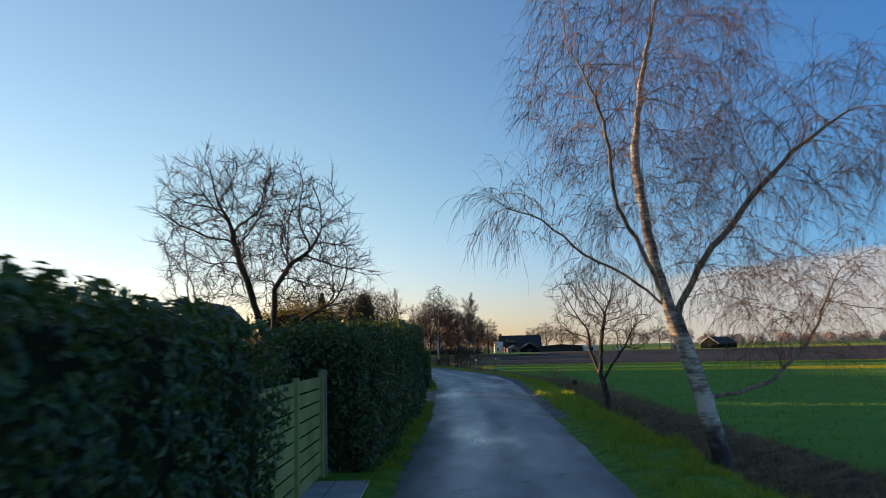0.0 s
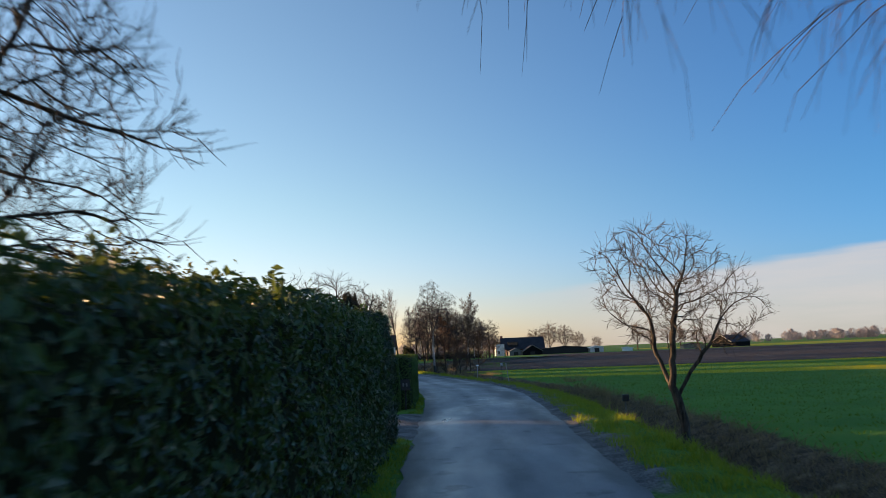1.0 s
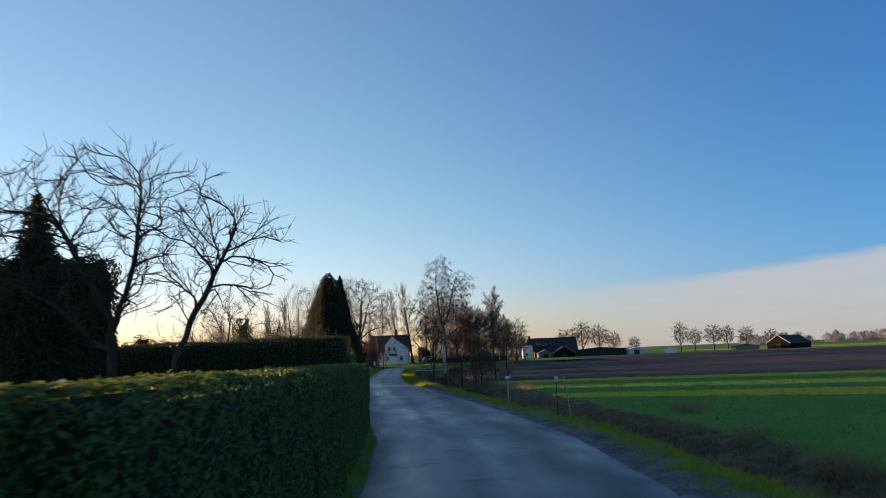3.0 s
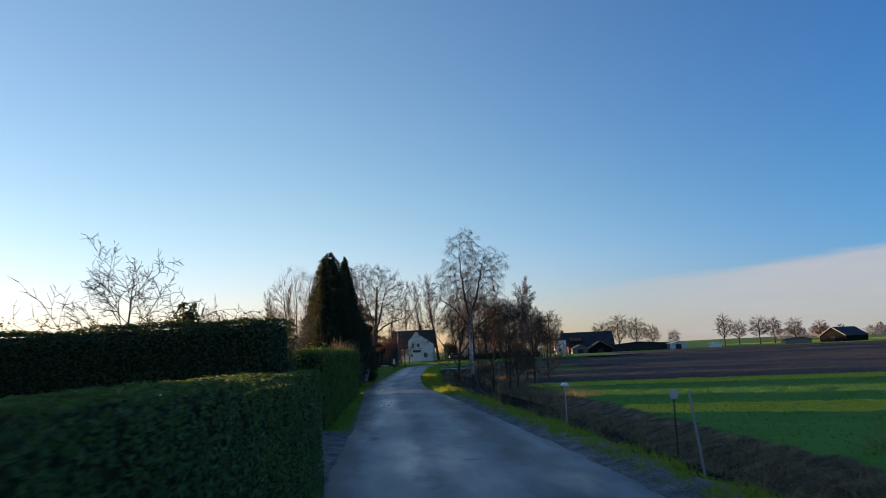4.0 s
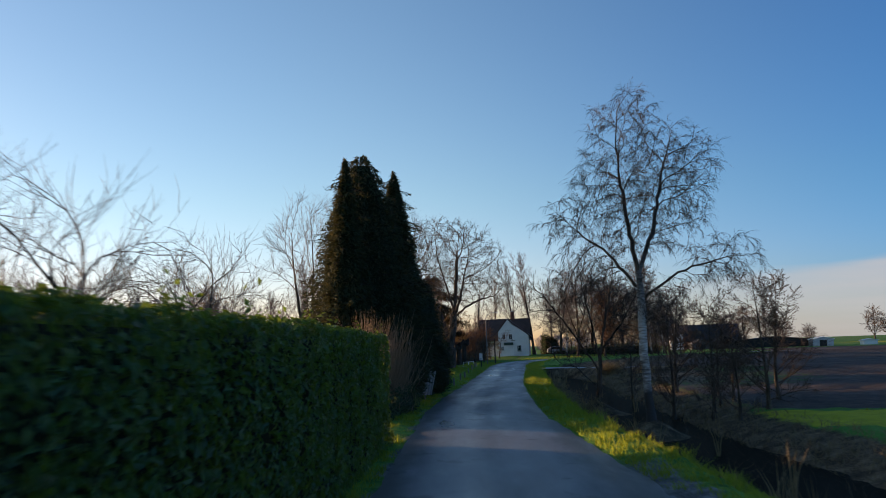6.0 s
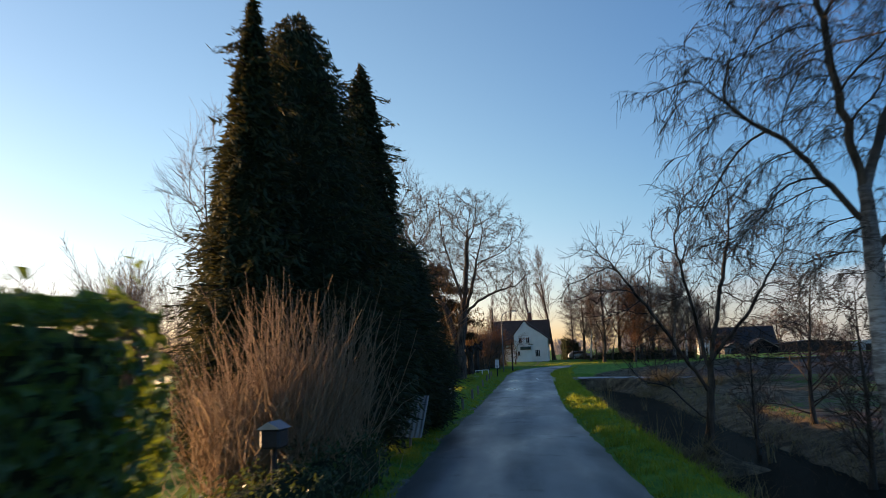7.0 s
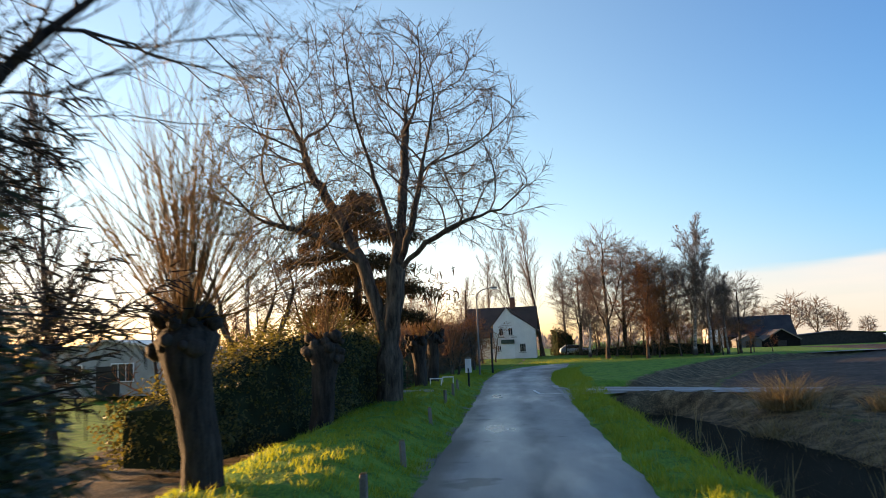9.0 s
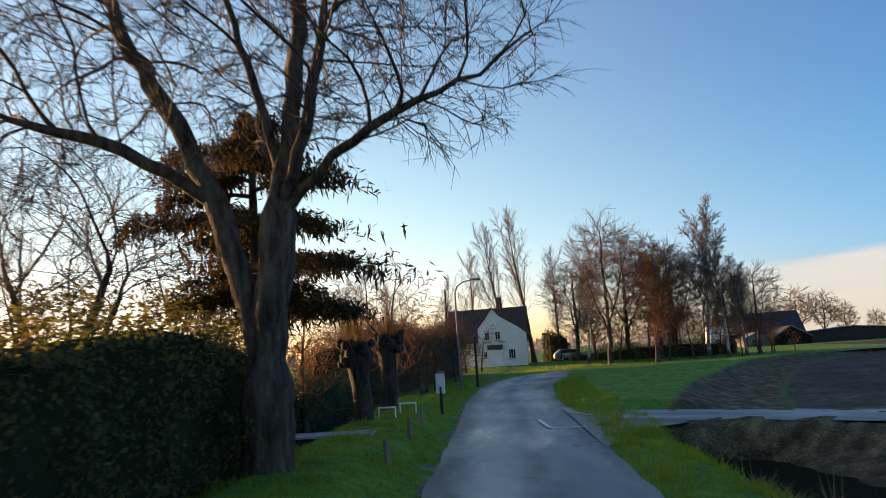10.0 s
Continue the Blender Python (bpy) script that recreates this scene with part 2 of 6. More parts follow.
# birch bark: white with dark horizontal marks, black and cracked at the foot, backlit shade painted dark towards the
# crown
def birch_bark(name, shade_from, shade_to):
    m, t = material(name)
    pos = t.nodes.new("ShaderNodeNewGeometry").outputs["Position"]
    mp = t.nodes.new("ShaderNodeMapping")
    mp.inputs["Scale"].default_value = (1.2, 1.2, 5.0)
    t.links.new(pos, mp.inputs[0])
    marks, blot = spot(t, 2.6, 4, 0.65, mp.outputs[0]), spot(t, 1.3, 5)
    both = math_node(t, "ADD", math_node(t, "MULTIPLY", marks, 0.55), math_node(t, "MULTIPLY", blot, 0.45))
    col = ramp(t, [(0.36, (0.03, 0.025, 0.022)), (0.47, (0.24, 0.20, 0.17)), (0.58, (0.55, 0.50, 0.45))], both).outputs[0]
    bz = t.nodes.new("ShaderNodeSeparateXYZ")
    t.links.new(t.nodes.new("ShaderNodeTexCoord").outputs["Object"], bz.inputs[0])
    for low, high, tone in ((1.25, 0.55, (0.03, 0.025, 0.022)), (shade_from, shade_to, (0.06, 0.048, 0.04))):
        rng = t.nodes.new("ShaderNodeMapRange")
        rng.inputs["From Min"].default_value, rng.inputs["From Max"].default_value = low, high
        t.links.new(math_node(t, "ADD", bz.outputs[2], math_node(t, "MULTIPLY", math_node(t, "SUBTRACT", blot, 0.5), 2.2)), rng.inputs["Value"])
        col = mix_color(t, rng.outputs[0], col, tone)
    p = node(t, "ShaderNodeBsdfPrincipled", Roughness=0.75)
    t.links.new(col, p.inputs["Base Color"])
    finish(t, p.outputs[0])
    return m


BIRCH = birch_bark("white_birch_bark", 16.0, 20.0)
# the slim birch carries its backlit upper shade in the bark colour
BIRCH_SLIM = birch_bark("slim_birch_bark", 2.8, 5.5)
BIRCH_LIMB = ridged("buff_birch_limbs", (0.05, 0.036, 0.026), (0.42, 0.34, 0.27))

# worn asphalt with lighter wheel tracks, dark patches and damp spots; u across, v along in metres
ASPHALT, t = material("worn_damp_asphalt")
uv = t.nodes.new("ShaderNodeUVMap").outputs[0]
sp = t.nodes.new("ShaderNodeSeparateXYZ")
t.links.new(uv, sp.inputs[0])
mp = t.nodes.new("ShaderNodeMapping")
mp.inputs["Scale"].default_value = (1.0, 0.22, 1.0)
t.links.new(uv, mp.inputs[0])
streak = spot(t, 0.9, 5, 0.6, mp.outputs[0])
patches = spot(t, 0.35, 6, 0.6, uv)
grit = spot(t, 55.0, 2)
tone = math_node(t, "ADD", math_node(t, "MULTIPLY", streak, 0.6), math_node(t, "MULTIPLY", patches, 0.4))
col = ramp(t, [(0.34, (0.055, 0.055, 0.057)), (0.47, (0.125, 0.124, 0.127)), (0.57, (0.185, 0.184, 0.188)), (0.70, (0.26, 0.26, 0.26))], tone)
def band(centre, half, soft_by):
    d = math_node(t, "ABSOLUTE", math_node(t, "SUBTRACT", sp.outputs[0], centre))
    r = t.nodes.new("ShaderNodeMapRange")
    r.interpolation_type = "SMOOTHSTEP"
    r.inputs["From Min"].default_value, r.inputs["From Max"].default_value = half + soft_by, half
    t.links.new(math_node(t, "ADD", d, math_node(t, "MULTIPLY", math_node(t, "SUBTRACT", patches, 0.5), 0.9)), r.inputs["Value"])
    return r.outputs[0]


# wheel tracks come and go along the lane
swell = ramp(t, [(0.32, (0.45, 0.45, 0.45)), (0.66, (1.0, 1.0, 1.0))], spot(t, 0.12, 3, 0.5, mp.outputs[0])).outputs[0]
tracks = math_node(t, "MULTIPLY", math_node(t, "MAXIMUM", band(1.25, 0.3, 0.5), math_node(t, "MULTIPLY", band(2.9, 0.22, 0.5), 0.7)), swell)
worn = mix_color(t, math_node(t, "MULTIPLY", tracks, 0.8), col.outputs[0], (0.23, 0.23, 0.24))
# mended and broken places, dark with ragged rims
broken = ramp(t, [(0.60, (0.0, 0.0, 0.0)), (0.66, (1.0, 1.0, 1.0))], spot(t, 0.75, 6, 0.62, uv)).outputs[0]
worn = mix_color(t, math_node(t, "MULTIPLY", broken, 0.75), worn, (0.026, 0.026, 0.028))
pale = ramp(t, [(0.63, (0.0, 0.0, 0.0)), (0.67, (1.0, 1.0, 1.0))], spot(t, 1.4, 5, 0.6, mp.outputs[0])).outputs[0]
worn = mix_color(t, math_node(t, "MULTIPLY", pale, 0.5), worn, (0.20, 0.20, 0.20))
rim = math_node(t, "MAXIMUM", band(0.0, 0.15, 0.5), band(4.25, 0.15, 0.6))
worn = mix_color(t, math_node(t, "MULTIPLY", rim, 0.8), worn, (0.045, 0.038, 0.03))
gritty = mix_color(t, 0.45, worn, ramp(t, [(0.3, (0.25, 0.25, 0.25)), (0.7, (1.0, 1.0, 1.0))], grit).outputs[0], "MULTIPLY")
p = node(t, "ShaderNodeBsdfPrincipled")
p.inputs["Specular IOR Level"].default_value = 0.55
t.links.new(gritty, p.inputs["Base Color"])
wet = ramp(t, [(0.40, (0.60, 0.60, 0.60)), (0.54, (0.49, 0.49, 0.49)), (0.70, (0.30, 0.30, 0.30))], spot(t, 0.5, 4, 0.6, mp.outputs[0]))
t.links.new(math_node(t, "SUBTRACT", wet.outputs[0], math_node(t, "MULTIPLY", tracks, 0.12)), p.inputs["Roughness"])
b = node(t, "ShaderNodeBump", Strength=0.3, Distance=0.01)
t.links.new(grit, b.inputs["Height"])
t.links.new(b.outputs[0], p.inputs["Normal"])
finish(t, p.outputs[0])

# the land: turf, with bare ditch banks, crops and ploughed soil by three painted-on weights
LAND, t = material("turf_soil_and_crops")
big, mid, fine = spot(t, 0.25, 5), spot(t, 1.7, 5), spot(t, 16.0, 4)
turf = ramp(t, [(0.36, (0.035, 0.095, 0.012)), (0.52, (0.10, 0.225, 0.024)), (0.66, (0.19, 0.29, 0.04))],
            math_node(t, "ADD", math_node(t, "MULTIPLY", mid, 0.5), math_node(t, "MULTIPLY", fine, 0.5)))
bank = ramp(t, [(0.36, (0.03, 0.019, 0.010)), (0.50, (0.10, 0.066, 0.035)), (0.66, (0.27, 0.19, 0.105))],
            math_node(t, "ADD", math_node(t, "MULTIPLY", mid, 0.6), math_node(t, "MULTIPLY", fine, 0.4)))
crop = ramp(t, [(0.3, (0.05, 0.16, 0.016)), (0.7, (0.11, 0.27, 0.03))], math_node(t, "ADD", math_node(t, "MULTIPLY", big, 0.5), math_node(t, "MULTIPLY", fine, 0.5)))
# yellow-green that puts sunlight on the crop into the colour
sunlit_yellow = ramp(t, [(0.3, (0.32, 0.31, 0.012)), (0.7, (0.52, 0.46, 0.02))], mid)
soil = ramp(t, [(0.35, (0.035, 0.024, 0.02)), (0.55, (0.085, 0.058, 0.045)), (0.72, (0.17, 0.13, 0.10))],
            math_node(t, "ADD", math_node(t, "MULTIPLY", big, 0.5), math_node(t, "MULTIPLY", mid, 0.5)))
out = turf.outputs[0]
gravel = ramp(t, [(0.34, (0.06, 0.054, 0.047)), (0.50, (0.15, 0.14, 0.125)), (0.64, (0.29, 0.27, 0.24))],
              math_node(t, "ADD", math_node(t, "MULTIPLY", mid, 0.5), math_node(t, "MULTIPLY", fine, 0.5)))
for key, other in (("bank", bank), ("crop", crop), ("sunlit_yellow", sunlit_yellow), ("soil", soil), ("gravel", gravel)):
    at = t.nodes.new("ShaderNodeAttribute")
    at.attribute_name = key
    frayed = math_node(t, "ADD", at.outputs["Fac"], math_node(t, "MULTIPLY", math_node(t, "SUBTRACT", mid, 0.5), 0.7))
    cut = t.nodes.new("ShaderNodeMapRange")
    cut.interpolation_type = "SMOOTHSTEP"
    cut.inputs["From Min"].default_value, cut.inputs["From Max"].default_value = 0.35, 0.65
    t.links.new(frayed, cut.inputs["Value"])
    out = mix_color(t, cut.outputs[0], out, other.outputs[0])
p = node(t, "ShaderNodeBsdfPrincipled", Roughness=0.9)
p.inputs["Specular IOR Level"].default_value = 0.15
t.links.new(out, p.inputs["Base Color"])
b = node(t, "ShaderNodeBump", Strength=0.7, Distance=0.06)
t.links.new(fine, b.inputs["Height"])
t.links.new(b.outputs[0], p.inputs["Normal"])
finish(t, p.outputs[0])

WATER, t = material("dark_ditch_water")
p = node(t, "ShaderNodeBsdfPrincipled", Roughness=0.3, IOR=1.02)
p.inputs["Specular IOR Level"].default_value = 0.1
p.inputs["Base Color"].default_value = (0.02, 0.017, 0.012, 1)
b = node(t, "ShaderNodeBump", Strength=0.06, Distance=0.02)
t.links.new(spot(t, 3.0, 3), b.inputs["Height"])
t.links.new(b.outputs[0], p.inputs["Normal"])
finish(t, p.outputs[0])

# ---- builders ----
NPR = np.random.default_rng(7)


def mesh_object(name, verts, faces, mat, parent=None, label="", smooth=False):
    me = bpy.data.meshes.new(name)
    me.from_pydata(verts if isinstance(verts, list) else verts.tolist(), [], faces if isinstance(faces, list) else faces.tolist())
    me.materials.append(mat)
    if smooth:
        me.shade_smooth()
    ob = new(name, me)
    ob.parent = parent
    if label:
        ob["label"] = label
    return ob


def part(name, bm, mat, parent, label="", smooth=False):
    me = bpy.data.meshes.new(name)
    bmesh.ops.recalc_face_normals(bm, faces=bm.faces)
    bm.to_mesh(me)
    bm.free()
    me.materials.append(mat)
    if smooth:
        me.shade_smooth()
    ob = new(name, me)
    ob.parent = parent
    if label:
        ob["label"] = label
    return ob


def thing(name, at, label, category, group="", kind="", turn=0.0):
    ob = new(name)
    ob.empty_display_size = 0.2
    ob.matrix_world = pose(*at, 0, 0, turn)
    return tagged(ob, label, category, group, kind)


def box_bm(size, at=(0, 0, 0), bevel=0.01, turn=0.0, bm=None):
    """A bevelled box whose base centre is at the given place; may be added to a bmesh."""
    own = bmesh.new()
    bmesh.ops.create_cube(own, size=1, matrix=Matrix.Translation((0, 0, size[2] / 2)) @ Matrix.Diagonal((*size, 1)))
    if bevel:
        bmesh.ops.bevel(own, geom=own.edges[:], offset=min(bevel, min(size) * 0.3), segments=1, affect="EDGES")
    bmesh.ops.transform(own, matrix=pose(*at, 0, 0, turn), verts=own.verts)
    if bm is None:
        return own
    tmp = bpy.data.meshes.new("tmp")
    own.to_mesh(tmp)
    bm.from_mesh(tmp)
    own.free()
    bpy.data.meshes.remove(tmp)
    return bm


def rod_bm(r0, r1, h, at=(0, 0, 0), sides=8, matrix=None):
    bm = bmesh.new()
    bmesh.ops.create_cone(bm, cap_ends=True, segments=sides, radius1=r0, radius2=r1, depth=h, matrix=Matrix.Translation((0, 0, h / 2)))
    bmesh.ops.transform(bm, matrix=Matrix.Translation(at) @ (matrix or Matrix.Identity(4)), verts=bm.verts)
    return bm


class Tubes:
    """Collects tapered tubes along polylines into one mesh."""

    def __init__(self):
        self.v, self.f = [], []

    def add(self, pts, radii, sides):
        n, base = len(pts), len(self.v)
        ref = None
        for i, (p, r) in enumerate(zip(pts, radii)):
            d = (pts[min(i + 1, n - 1)] - pts[max(i - 1, 0)]).normalized()
            if ref is None:
                ref = d.orthogonal().normalized()
            a = (ref - d * ref.dot(d)).normalized()
            ref = a
            b = d.cross(a)
            for k in range(sides):
                w = 2 * math.pi * k / sides
                self.v.append(tuple(p + a * (r * math.cos(w)) + b * (r * math.sin(w))))
        for i in range(n - 1):
            for k in range(sides):
                j, m = base + i * sides, (k + 1) % sides
                self.f.append((j + k, j + m, j + sides + m, j + sides + k))

    def ob(self, name, mat, parent, label="", smooth=True):
        return mesh_object(name, self.v, self.f, mat, parent, label, smooth)


def grow(out, rng, p, d, length, r, lev, S):
    """One branch and all that springs from it. S: per level seg, wob, trop, tip, kids, ratio, angle, start."""
    n = S["seg"][lev]
    pts, radii, step = [p.copy()], [r], length / n
    for i in range(n):
        d = (d + Vector((rng.gauss(0, 1), rng.gauss(0, 1), rng.gauss(0, 1))) * S["wob"][lev] + Vector((0, 0, S["trop"][lev] * (i + 1) / n))).normalized()
        p = p + d * step
        pts.append(p.copy())
        radii.append(r * (1 - (1 - S["tip"][lev]) * (i + 1) / n))
    out[lev].append((pts, radii))
    sprout(out, rng, pts, radii, length, lev, S)


def sprout(out, rng, pts, radii, length, lev, S):
    if lev + 1 >= len(S["seg"]):
        return
    n = len(pts) - 1
    kids = S["kids"][lev]
    kids = max(1, int(kids * rng.uniform(0.8, 1.2) + 0.5))
    for k in range(kids):
        f = S["start"][lev] + (1 - S["start"][lev]) * (k + rng.random()) / kids
        i = min(int(f * n), n - 1)
        w = f * n - i
        q = pts[i].lerp(pts[i + 1], w)
        ax = (pts[i + 1] - pts[i]).normalized()
        out_d = Matrix.Rotation(rng.uniform(0, 2 * math.pi), 3, ax) @ ax.orthogonal().normalized()
        ang = radians(rng.uniform(*S["angle"][lev]))
        dd = (ax * math.cos(ang) + out_d * math.sin(ang)).normalized()
        ll = length * S["ratio"][lev] * rng.uniform(0.65, 1.15) * (1.15 - 0.55 * f)
        rr = max(S["rmin"], min(radii[i] * 0.75, radii[i] * S["thin"][lev]))
        grow(out, rng, q, dd, ll, rr, lev + 1, S)


def bare_tree(name, at, label, S, trunk_mat, twig_mat, seed, group="", sides=(8, 6, 4, 3, 3), fine_from=2, category="tree"):
    """A leafless tree: trunk with its limbs, and a crown of twigs."""
    rng = random.Random(seed)
    ob = thing(name, at, label, category, group)
    out = [[] for _ in S["seg"]]
    grow(out, rng, Vector((0, 0, -0.15)), Vector((rng.gauss(0, 0.04), rng.gauss(0, 0.04), 1)).normalized(), S["height"], S["r"], 0, S)
    stem, crown = Tubes(), Tubes()
    for lev, items in enumerate(out):
        for pts, radii in items:
            if lev == 0:
                radii = [r * (1 + 0.55 * math.exp(-max(0, (q.z - pts[0].z)) / 0.25)) if q.z < 1.2 else r for q, r in zip(pts, radii)]
            (stem if lev < fine_from else crown).add(pts, radii, sides[lev])
    if stem.v:
        stem.ob("trunk", trunk_mat, ob)
    crown.ob("crown", twig_mat, ob, "", False)
    return ob


def spec(height, r, kids, ratio, angle, trop, wob, seg, start, thin, rmin=0.006, tip=(0.35, 0.3, 0.3, 0.4, 0.5)):
    return dict(height=height, r=r, kids=kids, ratio=ratio, angle=angle, trop=trop, wob=wob, seg=seg, start=start, thin=thin, rmin=rmin, tip=tip)


def cards(centres, normals, size, aspect, rng, jitter=0.6, along=None, fold=0.0):
    """Leaves: rhombs about the centres, facing roughly the normals; along: the way their long side points."""
    n = len(centres)
    nm = normals + rng.normal(0, jitter, (n, 3))
    nm /= np.linalg.norm(nm, axis=1, keepdims=True) + 1e-9
    ref = rng.normal(0, 1, (n, 3)) if along is None else along + rng.normal(0, 0.35, (n, 3))
    u = ref - nm * (ref * nm).sum(1, keepdims=True)
    u /= np.linalg.norm(u, axis=1, keepdims=True) + 1e-9
    v = np.cross(nm, u)
    s = size * rng.uniform(0.6, 1.25, (n, 1))
    a, b = u * s * 0.5, v * s * 0.5 * aspect
    q = np.stack([centres - a, centres + b + a * 0.1 + nm * s * fold, centres + a, centres - b + a * 0.1 + nm * s * fold], 1).reshape(-1, 3)
    f = np.arange(4 * n).reshape(n, 4)
    return q, f


def bump_noise(p, scale):
    return np.array([noise.noise(Vector(q) * scale) for q in p])


def hedge(name, path, width, height, label, leaf_mat, leaf=0.07, density=220, rough=0.10, seed=1, base=0.0, group="", aspect=0.5, tops=None, shoots=0, lean=0.0):
    """A hedge along a path of ground points. height may vary along it (one value a point). A body coloured dark as
    inner shade, leaves all over the outside.
    """
    rng = np.random.default_rng(seed)
    path = np.array(path, float)
    hs = np.full(len(path), float(height)) if np.isscalar(height) else np.array(height, float)
    seglen = np.linalg.norm(np.diff(path, axis=0), axis=1)
    cum = np.r_[0, np.cumsum(seglen)]
    total = cum[-1]
    ob = thing(name, (path[0][0], path[0][1], base), label, "hedge", group)
    org = np.array([path[0][0], path[0][1], 0])

    def place(s):
        x, y = np.interp(s, cum, path[:, 0]), np.interp(s, cum, path[:, 1])
        e = 0.4
        tx = np.interp(s + e, cum, path[:, 0]) - np.interp(s - e, cum, path[:, 0])
        ty = np.interp(s + e, cum, path[:, 1]) - np.interp(s - e, cum, path[:, 1])
        l = np.hypot(tx, ty) + 1e-9
        return x, y, tx / l, ty / l, np.interp(s, cum, hs)

    # inner body, its dark colour standing in for the shade between leaves
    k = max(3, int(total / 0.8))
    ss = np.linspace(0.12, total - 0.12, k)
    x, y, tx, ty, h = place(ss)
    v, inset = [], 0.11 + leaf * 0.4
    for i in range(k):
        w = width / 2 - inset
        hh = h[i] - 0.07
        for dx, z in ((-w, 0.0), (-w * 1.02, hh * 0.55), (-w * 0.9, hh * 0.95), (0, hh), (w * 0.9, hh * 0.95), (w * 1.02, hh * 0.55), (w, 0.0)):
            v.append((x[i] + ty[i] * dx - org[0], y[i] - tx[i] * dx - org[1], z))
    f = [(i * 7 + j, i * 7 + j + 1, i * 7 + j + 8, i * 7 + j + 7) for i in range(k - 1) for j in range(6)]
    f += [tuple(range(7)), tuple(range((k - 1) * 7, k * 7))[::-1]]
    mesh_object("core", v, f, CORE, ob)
    # leaves: two sides, the top and both ends
    hm = hs.mean()
    cent, norm = [], []
    for area, face in ((total * hm, "a"), (total * hm, "b"), (total * width, "top"), (width * hs[0], "e0"), (width * hs[-1], "e1")):
        n = int(area * density)
        if face in "ab":
            s = rng.uniform(0, total, n)
            x, y, tx, ty, h = place(s)
            z = h * rng.uniform(0.0, 1.0, n)
            side = -1 if face == "a" else 1
            w = width / 2 * side
            nx, ny, nz = side * ty, -side * tx, np.zeros(n) + 0.25
            px, py, pz = x + ty * w, y - tx * w, z
        elif face == "top":
            s = rng.uniform(0, total, n)
            x, y, tx, ty, h = place(s)
            w = rng.uniform(-0.5, 0.5, n) * width
            px, py, pz = x + ty * w, y - tx * w, h + 0 * w
            nx, ny, nz = 0 * w, 0 * w, 0 * w + 1
        else:
            s = np.full(n, 0.0 if face == "e0" else total)
            x, y, tx, ty, h = place(s)
            w = rng.uniform(-0.5, 0.5, n) * width
            px, py, pz = x + ty * w, y - tx * w, h * rng.uniform(0, 1, n)
            sg = -1 if face == "e0" else 1
            nx, ny, nz = sg * tx, sg * ty, 0 * w
        c, m = np.stack([px, py, pz], 1), np.stack([nx, ny, nz], 1)
        cent.append(c)
        norm.append(m)
    c, m = np.concatenate(cent), np.concatenate(norm)
    b = bump_noise(c, 1.1) * rough * 1.6 + bump_noise(c, 3.7) * rough + rng.normal(0, rough * 0.35, len(c))
    c = c + m * b[:, None]
    c[:, 2] = np.maximum(c[:, 2], 0.02)
    if shoots:
        # loose shoots that stand up from the top, with leaves along them
        ns = int(total * shoots)
        s = rng.uniform(0, total, ns)
        x, y, tx, ty, h = place(s)
        w = rng.uniform(-0.5, 0.5, ns) * width
        for i in range(ns):
            ln = rng.uniform(0.1, 0.38)
            kk = int(10 * ln / 0.3)
            tt = np.linspace(0, 1, kk)[:, None]
            st = np.array([x[i] + ty[i] * w[i], y[i] - tx[i] * w[i], h[i]])
            wayv = np.array([rng.normal(0, 0.3), rng.normal(0, 0.3), 1.0])
            q = st + wayv * ln * tt + rng.normal(0, leaf * 0.45, (kk, 3))
            c = np.concatenate([c, q])
            m = np.concatenate([m, rng.normal(0, 1, (kk, 3))])
    q, f = cards(c - org, m, leaf, aspect, rng, 0.55, fold=0.12)
    lv = mesh_object("leaves", q, f, leaf_mat, ob)
    lv["kind"] = "stuff"
    return ob


